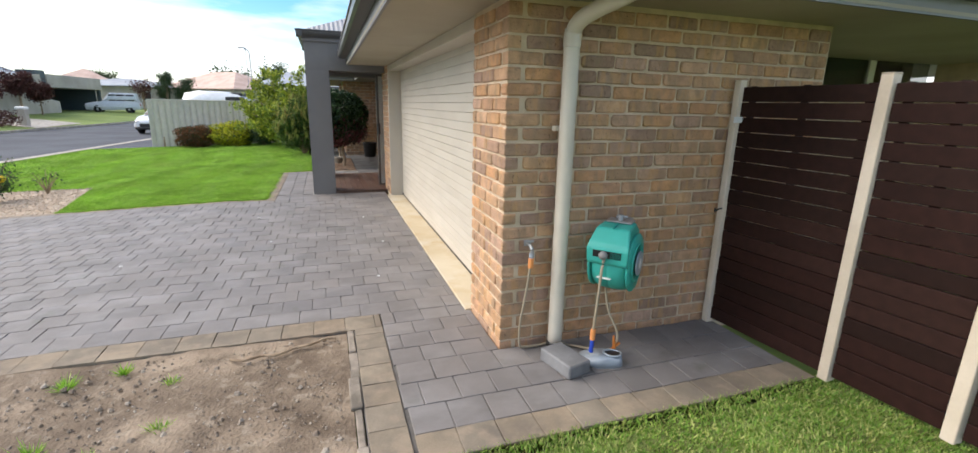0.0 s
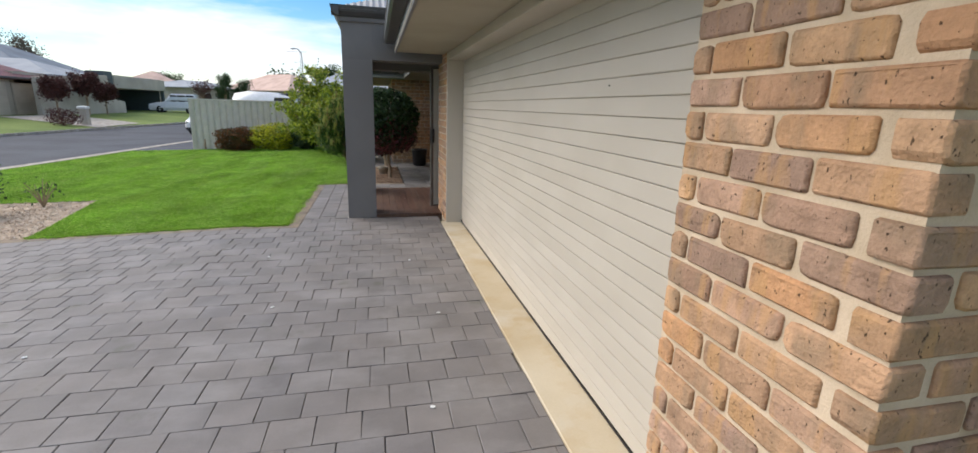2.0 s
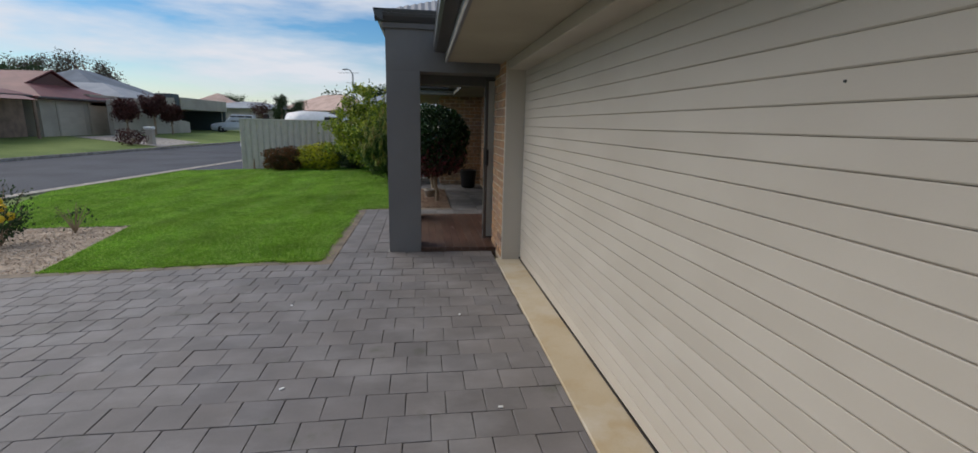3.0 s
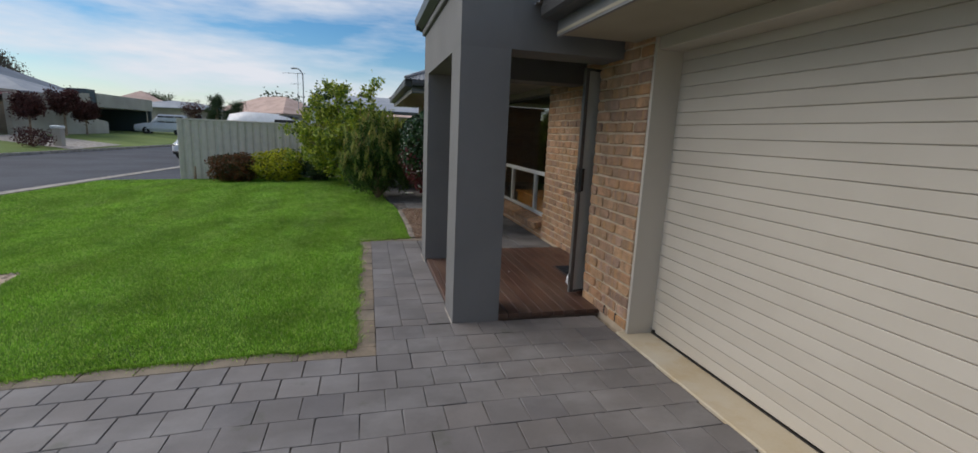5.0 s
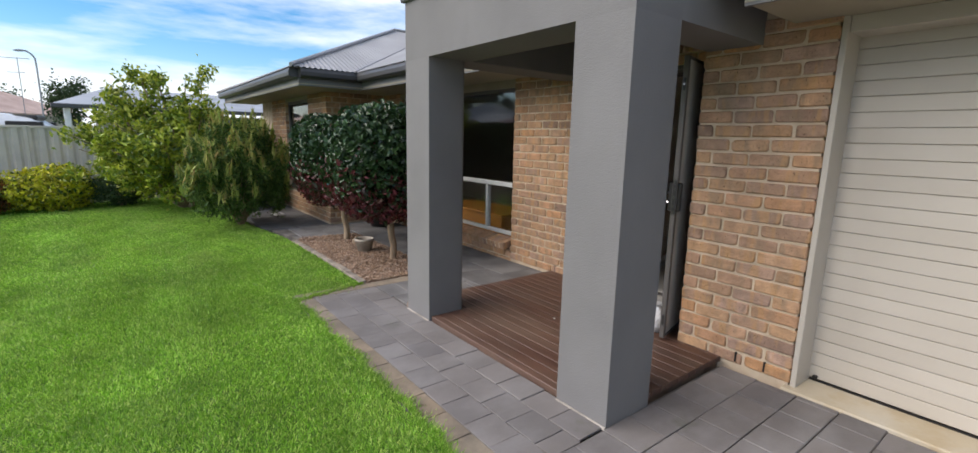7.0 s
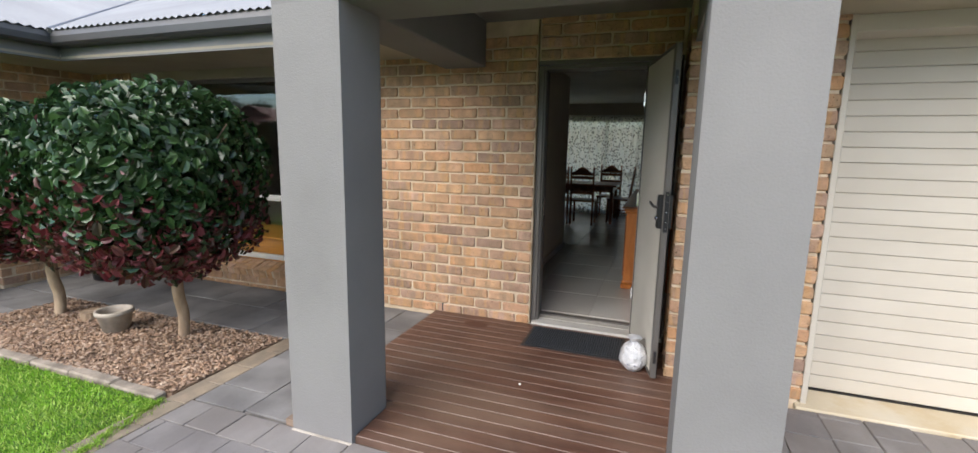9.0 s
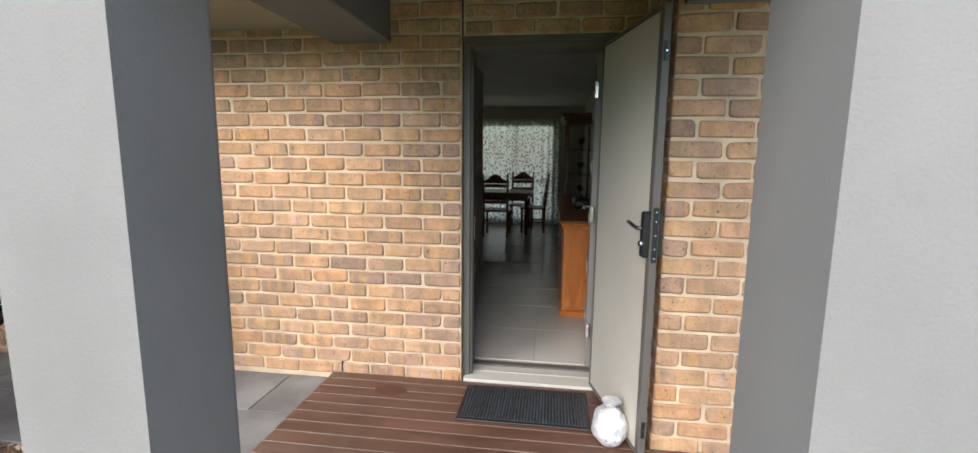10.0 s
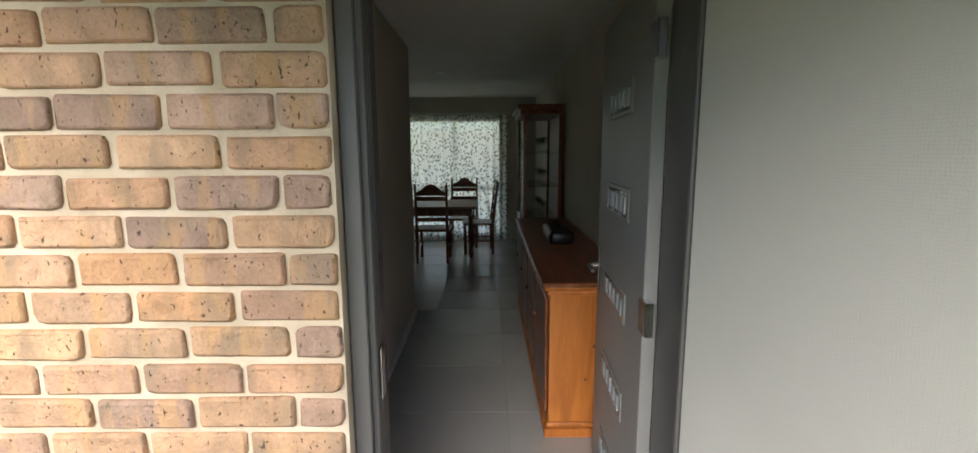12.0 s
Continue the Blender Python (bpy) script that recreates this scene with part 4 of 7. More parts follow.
# front windows
win = thing("window_1", Matrix.Identity(4), "wide front window with tinted panes and pale metal frame", "window", kind="structure")
XW = 1.70
for nm, lo, hi in (("bottom_rail", (XW - .03, 11.53, .29), (XW + .03, 14.40, .335)), ("top_rail", (XW - .03, 11.53, 2.03), (XW + .03, 14.40, 2.075)),
                   ("transom", (XW - .035, 11.53, .89), (XW + .03, 14.40, .945)), ("side_stile", (XW - .03, 11.53, .335), (XW + .03, 11.565, 2.03)),
                   ("side_stile", (XW - .03, 14.36, .335), (XW + .03, 14.40, 2.03)), ("mullion", (XW - .03, 12.07, .335), (XW + .03, 12.115, .89)),
                   ("mullion", (XW - .03, 13.25, .335), (XW + .03, 13.295, .89))):
    part(nm, bx(lo, hi, .005), M_WHITE if hi[2] < 1 else M_FRAME, win)
for y0, y1, z0, z1 in ((11.56, 12.08, .33, .895), (12.11, 13.255, .33, .895), (13.29, 14.365, .33, .895), (11.56, 14.365, .94, 2.035)):
    part("pane", bx((XW - .004, y0, z0), (XW + .004, y1, z1)), M_GLASS if z0 > .5 else M_CLEAR, win).visible_shadow = False
win2 = thing("window_2", Matrix.Identity(4), "tinted wing window with dark frame", "window", kind="structure")
for lo, hi in (((.66, 15.96, .40), (.72, 17.39, .46)), ((.66, 15.96, 2.04), (.72, 17.39, 2.10)), ((.66, 15.96, .46), (.72, 16.02, 2.04)), ((.66, 17.33, .46), (.72, 17.39, 2.04))):
    part("frame", bx(lo, hi, .005), M_FRAME, win2)
part("pane", bx((.686, 16.0, .45), (.694, 17.35, 2.05)), M_GLASS, win2)
win3 = thing("window_3", Matrix.Identity(4), "side window with pale green blind behind glass", "window", kind="structure")
part("blind", bx((4.2, 4.06, 1.75), (6.15, 4.08, 2.3)), plain("green_blind", (.16, .23, .20), .7), win3)
part("pane", bx((4.2, 4.02, 1.75), (7.2, 4.03, 2.3)), M_GLASS, win3)
part("mullion", bx((6.12, 4.0, 1.75), (6.22, 4.05, 2.3)), M_WHITE, win3)

# rooms inside
tagged(part("floor", bx((1.72, 8.8, -.1), (8.6, 19.1, .062)), M_GROUT), "pale tiled floor", "floor", kind="structure")
tagged(part("ceiling", bx((1.84, 8.7, 2.42), (8.8, 19.1, 2.46)), M_CEIL), "white ceiling", "ceiling", kind="structure")
wall("wall_hall_right", (1.86, 8.70, 0), (8.6, 8.85, 2.42), M_INWALL, "cream hall wall")
wall("wall_hall_left", (1.86, 10.30, 0), (4.75, 10.42, 2.42), M_INWALL, "cream hall wall")
wall("wall_front_room", (4.63, 10.42, 0), (4.75, 19.1, 2.42), M_INWALL, "cream dividing wall")
wall("wall_front_inner", (1.862, 9.965, 0), (1.88, 11.5, 2.42), M_INWALL, "cream inner face of the front wall")
wall("wall_front_inner_head", (1.85, 8.95, 2.10), (1.88, 9.95, 2.42), M_INWALL, "cream inner face above the door")
wall("wall_dining_left", (4.75, 12.9, 0), (8.6, 13.0, 2.42), M_INWALL, "cream dining wall")
wall("wall_far_low", (8.5, 8.7, 0), (8.7, 13.0, .15), M_INWALL, "cream wall under the far window")
wall("wall_far_right", (8.5, 8.7, .15), (8.7, 9.42, 2.42), M_INWALL, "cream wall beside the far window")
wall("wall_far_left", (8.5, 12.7, .15), (8.7, 13.0, 2.42), M_INWALL, "cream wall beside the far window")
wall("wall_far_head", (8.5, 9.42, 2.09), (8.7, 12.7, 2.42), M_INWALL, "cream wall over the far window")
tagged(part("baseboard", bx((1.9, 10.285, .062), (4.75, 10.299, .13), .003), M_WHITE), "white skirting board", "skirting", kind="structure")
tagged(part("baseboard", bx((1.9, 8.851, .062), (8.5, 8.865, .13), .003), M_WHITE), "white skirting board", "skirting", kind="structure")
# the half beyond y 11 is unseen, added to let more light indoors
win4 = thing("window_4", Matrix.Identity(4), "far dining room window with pale frame, unseen half added for light", "window", kind="structure")
for lo, hi in (((8.55, 9.42, .15), (8.62, 12.7, .20)), ((8.55, 9.42, 2.04), (8.62, 12.7, 2.09)), ((8.55, 10.16, .20), (8.62, 10.21, 2.04)), ((8.55, 11.3, .20), (8.62, 11.35, 2.04)), ((8.55, 9.42, .92), (8.62, 12.7, .99)),
               ((8.55, 9.42, .2), (8.62, 9.46, 2.04)), ((8.55, 12.66, .2), (8.62, 12.7, 2.04))):
    part("frame", bx(lo, hi, .004), M_WHITE, win4)
part("pane", bx((8.58, 9.44, .18), (8.585, 12.68, 2.06)), M_CLEAR, win4)
bm = bmesh.new()
prev = None
for i in range(201):
    y = 9.30 + 3.4 * i / 200
    x = 8.44 + .022 * math.sin(i * .9) + .01 * math.sin(i * .31)
    ring = [bm.verts.new((x, y, .08)), bm.verts.new((x, y, 2.14))]
    if prev:
        bm.faces.new((prev[0], ring[0], ring[1], prev[1]))
    prev = ring
cur = thing("lace_curtain", Matrix.Identity(4), "sheer white patterned lace curtain at the far window", "curtain")
part("sheer", bm, M_LACE, cur, smooth=True)
part("rail", tube(bmesh.new(), [(8.44, 9.25, 2.16), (8.44, 12.75, 2.16)], .012, 8), M_WHITE, cur)

# added area lamp between pane and lace, stands in for sky light indoors
sky_panel = new("window_fill_light", bpy.data.lights.new("window_fill_light", "AREA"))
sky_panel.data.shape, sky_panel.data.size, sky_panel.data.size_y = "RECTANGLE", 1.8, 3.1
sky_panel.data.energy, sky_panel.data.color = .5, (.92, .96, 1.0)
sky_panel.matrix_world = pose(8.535, 11.06, 1.12, 0, 90, 0)

# front door opening
frm = thing("door_frame", Matrix.Identity(4), "brown-grey front door frame with screen door rebates", "door frame", kind="structure")
for y0, y1 in ((9.918, 9.962), (9.105, 9.148)):
    part("jamb", bx((1.66, y0, .05), (1.86, y1, 2.10), .004), M_FRAME, frm)
for dx in (.0, .045, .09):
    part("stop", bx((1.672 + dx, 9.900 + .005 * dx / .045, .05), (1.69 + dx, 9.920, 2.06), .003), M_FRAME, frm)
part("head", bx((1.66, 9.075, 2.045), (1.86, 9.948, 2.10), .004), M_FRAME, frm)
part("outer_jamb", bx((1.652, 9.915, .042), (1.669, 9.956, 2.10), .003), M_FRAME, frm)
part("outer_jamb", bx((1.672, 8.94, .042), (1.72, 9.10, 2.10), .003), M_FRAME, frm)
part("outer_head", bx((1.618, 8.94, 2.07), (1.665, 9.95, 2.10), .003), M_FRAME, frm)
part("strike_plate", bx((1.70, 9.896, .92), (1.74, 9.901, 1.06), .002), M_CHROME, frm)
tagged(part("door_sill", bx((1.60, 9.06, -.02), (1.80, 9.945, .058), .004), M_TILE), "white tiled door sill", "door sill", kind="structure")
tagged(part("sill_track", bx((1.80, 9.08, -.02), (1.86, 9.945, .072), .004), M_FRAME), "metal threshold strip", "threshold", kind="structure")
# unseen overhang, added to cut the sky behind the far window
tagged(part("eave_rear", bx((8.6, 8.7, 2.16), (9.7, 13.0, 2.2)), M_SOFFIT), "unseen cream rear eave, added to dim the dining window", "eave", kind="structure")
bm = bx((-.226, 8.56, -.02), (-.216, 8.915, .005))
box(bm, (-.226, 10.36, -.02), (-.216, 10.72, .005))
tagged(part("column_bead", bm, M_CONC), "thin pale joint line at the column feet", "trim", kind="structure")


# ---- things at the garage corner ----
def downpipe():
    t = thing("downpipe", pose(1.405, 2.46, 0), "cream round plastic downpipe on the brick corner", "downpipe")
    part("pipe", tube(bmesh.new(), smooth_line([(0, 0, .0), (0, 0, 1.0), (0, 0, 1.90), (.0, -.01, 1.98), (.03, -.10, 2.05), (.16, -.36, 2.14), (.2, -.44, 2.2), (.2, -.46, 2.3)], 5), .046, 18), M_PIPE, t, smooth=True)
    for z in (1.93,):
        part("joint_collar", lathe(bmesh.new(), [(.047, z - .04), (.0505, z - .038), (.0505, z + .038), (.047, z + .04)], 18), M_PIPE, t)
    part("bracket", bx((-.055, .045, 1.42), (.055, .092, 1.45), .003), M_PIPE, t)
    part("base_shoe", lathe(bmesh.new(), [(.047, 0), (.052, .002), (.052, .05), (.047, .055)], 18), M_BLACK, t)


def hose_reel():
    t = thing("hose_reel", pose(1.74, 2.335, .635, 0, 0, -50) @ Matrix.Diagonal((.8, .8, .8, 1)), "teal green plastic hose reel hung on the brick wall", "hose reel")
    sideways = Matrix.Rotation(radians(90), 3, "Y")

    def turned(prof, n=30):
        """A lathe turned to lie along x."""
        b = lathe(bmesh.new(), prof, n)
        bmesh.ops.rotate(b, verts=b.verts, cent=(0, 0, 0), matrix=sideways)
        return b

    def shell(rows, bevel):
        """A closed casing through rows of (y, z, half width)."""
        b = bmesh.new()
        l_, r_ = [b.verts.new((-w, y, z)) for y, z, w in rows], [b.verts.new((w, y, z)) for y, z, w in rows]
        b.faces.new(l_), b.faces.new(r_[::-1])
        for i in range(len(rows)):
            j = (i + 1) % len(rows)
            b.faces.new((l_[i], r_[i], r_[j], l_[j]))
        bmesh.ops.bevel(b, geom=b.edges[:], offset=bevel, segments=3, affect="EDGES", profile=.5)
        return b

    part("drum", turned([(.10, -.142), (.19, -.138), (.215, -.12), (.232, -.08), (.235, -.006), (.229, 0), (.235, .006), (.232, .08), (.215, .12), (.19, .138), (.10, .142)]), M_TEAL, t, smooth=True)
    for x in (-.146, .146):
        k = 1 if x > 0 else -1
        part("flange", turned([(.14, x - .010), (.224, x - .010), (.229, x - .004), (.229, x + .004), (.224, x + .010), (.14, x + .010 + .006 * k)]), M_TEAL, t, smooth=True)
    hood = part("hood", shell([(-.236, .012, .150), (-.258, .032, .160), (-.264, .140, .164), (-.246, .176, .158), (-.150, .282, .128), (.06, .300, .120), (.15, .23, .125), (.16, .02, .140)], .016), M_TEAL, t)
    part("hood_ridge", bx((-.004, -.16, .255), (.004, .05, .304), .003), M_TEAL, hood)
    tilt = pose(0, -.2585, .103, 5.5, 0, 0)
    part("slot_bezel", bx((-.122, -.004, -.040), (.122, .006, .040), .004), M_TEAL, hood, m=tilt)
    part("slot", bx((-.108, -.0065, -.028), (.108, -.002, .028), .002), M_BLACK, hood, "black hose slot", tilt)
    for i in range(7):
        part("roller_rib", bx((.030 + .011 * i, -.012, -.024), (.034 + .011 * i, -.004, .024)), M_TEAL2, hood, m=tilt)
    part("guide_ball", lathe(bmesh.new(), [(.004, -.034), (.022, -.026), (.034, -.008), (.034, .008), (.022, .026), (.004, .034)], 14, (-.02, -.285, .10)), M_BALL, hood, "grey rubber hose stop", smooth=True)
    part("logo_bar", bx((-.075, -.232, -.100), (.035, -.205, -.090), .002), M_WHITE, t, "pale mark")
    disc = part("side_disc", turned([(.02, .166), (.085, .170), (.098, .178), (.092, .186), (.07, .184), (.02, .186)], 24), M_SCOOP, t, "grey-blue side disc", smooth=True)
    part("disc_mark", turned([(.003, .186), (.042, .187), (.040, .190), (.003, .190)], 16), M_WHITE, disc, "pale oval mark", Matrix.Diagonal((1, .6, 1, 1)))
    part("disc_ring", turned([(.13, .162), (.140, .172), (.150, .172), (.158, .162)], 28), M_TEAL, t, smooth=True)
    br = part("bracket", bx((-.10, -.03, .298), (.10, .10, .310), .004), M_GALV, t, "grey steel wall bracket")
    part("pivot_bolt", tube(bmesh.new(), [(.0, .03, .308), (.0, .03, .352)], .022, 12), M_GALV, br)
    part("lever_pin", tube(bmesh.new(), [(-.035, .03, .335), (.05, .045, .34)], .011, 8), M_GALV, br)
    part("arm", bx((-.03, .05, .16), (.05, .235, .298), .005), M_GALV, t)
    return t


downpipe()
hose_reel()


def hose(name, pts, r, label, fit=()):
    t = thing(name, Matrix.Identity(4), label, "hose")
    part("tube", tube(bmesh.new(), smooth_line(pts, 7), r, 8), M_HOSE, t, smooth=True)
    for nm, a, b, rr, mat in fit:
        part(nm, tube(bmesh.new(), [a, tuple((np.array(a) * 3 + np.array(b)) / 4), b], rr, 12, [rr * .85, rr, rr]), mat, t)
    return t


hose("reel_hose", [(1.577, 2.214, .715), (1.55, 2.195, .62), (1.54, 2.19, .48), (1.535, 2.20, .32), (1.53, 2.20, .235)], .0085, "tan hose end with orange and blue fitting hanging from the reel",
     [("orange_fitting", (1.53, 2.20, .245), (1.528, 2.20, .175), .017, M_ORANGE), ("blue_nozzle", (1.528, 2.20, .172), (1.526, 2.202, .09), .013, M_BLUE)])
hose("supply_hose", [(1.70, 2.37, .46), (1.71, 2.33, .30), (1.76, 2.28, .15), (1.74, 2.27, .06), (1.68, 2.29, .03), (1.55, 2.40, .02), (1.42, 2.50, .02), (1.30, 2.50, .015), (1.20, 2.50, .02), (1.165, 2.49, .05),
                     (1.16, 2.48, .2), (1.19, 2.47, .42), (1.21, 2.465, .60)], .008, "tan supply hose looping from the tap to the reel",
     [("orange_fitting", (1.21, 2.465, .58), (1.213, 2.465, .645), .018, M_ORANGE), ("grey_collar", (1.213, 2.465, .645), (1.215, 2.465, .675), .016, M_SCOOP)])
tap = thing("garden_tap", pose(1.215, 2.55, .70), "small metal garden tap on the brick wall", "tap")
part("spout", tube(bmesh.new(), smooth_line([(0, 0, .02), (0, -.05, .02), (0, -.085, 0), (0, -.085, -.03)], 4), .012, 10), M_GALV, tap)
part("handle", bx((-.025, -.06, .035), (.025, -.045, .05), .004), M_GALV, tap)
part("flange", bx((-.02, -.006, 0), (.02, .0, .04), .002), M_GALV, tap)
blk = thing("concrete_block", pose(1.365, 2.235, 0, 0, 0, 14), "grey concrete block lying on the paving", "block")
part("block", bx((-.085, -.14, 0), (.085, .14, .085), .008), M_BLOCK, blk)
sc = thing("plastic_scoop", pose(1.60, 2.215, .003, 0, 0, -38), "grey plastic scoop lying on the paving", "scoop")
b = bmesh.new()
ring0, ring1 = [], []
for i in range(20):
    a = 2 * math.pi * i / 20
    ring0.append(b.verts.new((.145 * math.cos(a), .075 * math.sin(a) * (1.15 - .35 * math.cos(a)), 0)))
    ring1.append(b.verts.new((.135 * math.cos(a), .066 * math.sin(a) * (1.15 - .35 * math.cos(a)), .055 + .02 * math.cos(a))))
for i in range(20):
    b.faces.new((ring0[i], ring0[(i + 1) % 20], ring1[(i + 1) % 20], ring1[i]))
b.faces.new(ring0[::-1]), b.faces.new(ring1)
bmesh.ops.bevel(b, geom=[e for e in b.edges if all(v in ring1 for v in e.verts)], offset=.012, segments=2, affect="EDGES")
part("body", b, M_SCOOP, sc, smooth=True)
part("mouth", lathe(bmesh.new(), [(.001, 0), (.045, 0), (.05, .002), (.001, .003)], 16), M_BLACK, sc, "dark opening", pose(.075, 0, .072, 0, -7, 0) @ Matrix.Diagonal((1, .7, 1, 1)))
part("rim", tube(bmesh.new(), [(.075 + .055 * math.cos(a), .042 * math.sin(a), .075) for a in np.linspace(0, 2 * math.pi, 20)], .007, 6), M_SCOOP, sc, smooth=True)
stick = thing("wooden_peg", pose(1.715, 2.24, 0), "broken pale timber peg standing by the hose", "peg")
part("shaft", tube(bmesh.new(), [(0, 0, 0), (.005, 0, .08), (.0, .01, .15)], .012, 6, [.014, .012, .005]), M_PINE, stick)
part("cross_piece", tube(bmesh.new(), [(-.02, 0, .06), (.05, .01, .09)], .009, 6), M_PINE, stick)


# side gate: slatted panels between cream posts
def slat_panel(y0, y1, x0, x1, label):
    d = Vector((x1 - x0, y1 - y0, 0))
    L = d.length
    t = thing("slat_gate", pose(x0, y0, 0, 0, 0, math.degrees(math.atan2(d.y, d.x))), label, "gate", "side gate panels")
    z, i = .035, 0
    while z < 1.70:
        h = .094
        part("slat", bx((.03, -.012 + .002 * (i % 3), z), (L - .03, .012, z + h), .003), M_SLAT, t, m=pose(0, 0, 0, 0, 0, 0))
        z += h + .005
        i += 1
    for x in (.06, L / 2 - .02, L - .10):
        part("batten", bx((x, .014, .03), (x + .04, .04, 1.72), .003), M_SLAT, t)
    return t


def post(x, y, h, r=.05):
    t = thing("gate_post", pose(x, y, 0), "cream painted square gate post", "post", "cream gate posts")
    part("shaft", bx((-r * .6, -r * .55, 0), (r * .6, r * .55, h), .004), M_POST, t)
    part("cap", bx((-r * .62, -r * .57, h), (r * .62, r * .57, h + .006), .002), M_POST, t)


slat_panel(2.52, 1.655, 2.735, 2.815, "dark brown horizontal slat gate between cream posts")
slat_panel(1.645, 1.07, 2.82, 2.885, "dark brown horizontal slat fence panel")
slat_panel(1.05, .27, 2.89, 2.975, "dark brown horizontal slat fence panel")
post(2.725, 2.515, 1.755, .048)
post(2.82, 1.65, 1.76, .056)
post(2.885, 1.06, 1.78, .056)
post(2.98, .25, 1.80)
hk = thing("latch_hook", pose(2.68, 2.50, .88), "small black latch hook at the gate post", "latch")
part("hook", tube(bmesh.new(), smooth_line([(.04, 0, 0), (-.02, -.01, .0), (-.05, -.01, -.015), (-.05, -.01, .01)], 4), .006, 6), M_BLACK, hk)
pt = thing("post_tag", pose(2.695, 2.463, 1.50), "small white tag on the gate post", "tag")
part("plate", bx((-.045, -.004, -.02), (.03, 0, .02), .002), M_WHITE, pt)


# ---- entry things ----
def screen_door():
    a = math.degrees(math.atan2(8.985 - 9.158, .935 - 1.645))
    t = thing("screen_door", pose(1.645, 9.158, 0, 0, 0, a), "open security screen door with pale woven mesh and brown-grey frame", "screen door")
    L, z0, z1, w, v = .726, .062, 2.045, .040, .014
    for nm, lo, hi in (("hinge_stile", (0, -.017, z0), (v, .017, z1)), ("lock_stile", (L - w, -.017, z0), (L, .017, z1)),
                       ("top_rail", (v, -.017, z1 - v), (L - w, .017, z1)), ("bottom_rail", (v, -.017, z0), (L - w, .017, z0 + v))):
        part(nm, bx(lo, hi, .003), M_FRAME, t)
    part("gasket", bx((v - .002, -.009, z0 + v - .002), (L - w + .002, .009, z1 - v + .002)), M_BLACK, t, "black edge seal")
    part("screen", bx((v + .006, -.012, z0 + v + .006), (L - w - .005, .012, z1 - v - .006)), M_SCREEN, t, "pale grey woven screen")
    lock = part("lock_case", bx((L - .052, -.045, 1.00), (L - .012, .04, 1.20), .006), M_BLACK, t, "black lock case")
    for s in (-1,):
        part("lever", tube(bmesh.new(), smooth_line([(L - .035, s * .04, 1.125), (L - .05, s * .062, 1.127), (L - .10, s * .066, 1.138), (L - .142, s * .062, 1.142)], 4), .0085, 8), M_BLACK, lock)
        part("key_cylinder", tube(bmesh.new(), [(L - .033, s * .03, 1.06), (L - .033, s * .055, 1.06)], .013, 10), M_CHROME, lock)
    part("strike_edge", bx((L, -.012, .98), (L + .003, .012, 1.22)), M_BLACK, lock)
    for z in (1.0, 1.04, 1.10, 1.16, 1.20):
        part("screw", tube(bmesh.new(), [(L + .002, 0, z), (L + .006, 0, z)], .004, 8), M_CHROME, lock)
    for z in (.20, 1.86):
        bl = part("edge_bolt", bx((L - .001, -.009, z - .04), (L + .004, .009, z + .04), .002), M_BLACK, t, "black edge bolt")
        part("screw", tube(bmesh.new(), [(L + .003, 0, z), (L + .008, 0, z)], .004, 8), M_CHROME, bl)


def front_door():
    t = thing("front_door", pose(1.868, 9.165, 0, 0, 0, -4), "open dark grey front door with small slotted glass panels", "front door")
    L = .81
    part("leaf", bx((0, -.02, .075), (L, .02, 2.04), .003), M_DOOR, t)
    for i, z in enumerate((.32, .67, 1.02, 1.37, 1.72)):
        fr = part("lite_frame", bx((.22, .018, z - .055), (.60, .026, z + .055), .003), M_DOOR, t)
        part("lite", bx((.235, .0262, z - .042), (.585, .0275, z + .042)), M_CLEAR, fr, "patterned glass slot")
        for k in range(5):
            part("bead", bx((.25 + .068 * k, .0275, z - .03), (.288 + .068 * k, .030, z + .03), .004), M_GALV, fr)
    h = part("handle_plate", bx((L - .075, .02, .93), (L - .04, .028, 1.13), .004), M_CHROME, t, "chrome handle plate")
    part("lever", tube(bmesh.new(), smooth_line([(L - .055, .028, 1.05), (L - .055, .062, 1.05), (L - .10, .068, 1.05), (L - .17, .066, 1.05)], 4), .0085, 8), M_CHROME, h)
    for z in (.33, 1.08, 1.83):
        part("hinge", bx((-.045, .002, z - .05), (.03, .026, z + .05), .003), M_CHROME, t, "chrome butt hinge")


screen_door()
front_door()
mat = thing("door_mat", pose(1.36, 9.55, .040), "charcoal ribbed door mat on the deck", "door mat")
part("base", bx((-.20, -.355, 0), (.19, .355, .008), .003), M_BLACK, mat)
for i in range(40):
    y = -.335 + .0168 * i
    part("rib", bx((-.18, y, .007), (.17, y + .011, .0145), .002), M_MAT, mat)
bag = thing("door_stop_bag", pose(1.075, 9.115, .040), "knotted white plastic bag used as door stop", "bag")
b = bmesh.new()
bmesh.ops.create_uvsphere(b, u_segments=22, v_segments=14, radius=1)
for v in b.verts:
    n_ = noise.noise(v.co * 2.2) * .16 + noise.noise(v.co * 6) * .07
    v.co = Vector((v.co.x * .095, v.co.y * .085, max(0, (v.co.z + .92)) * .098)) * (1 + n_)
part("sack", b, M_BAG, bag, smooth=True)
b = bmesh.new()
lathe(b, [(.018, .15), (.014, .185), (.03, .205), (.045, .225), (.02, .222)], 12)
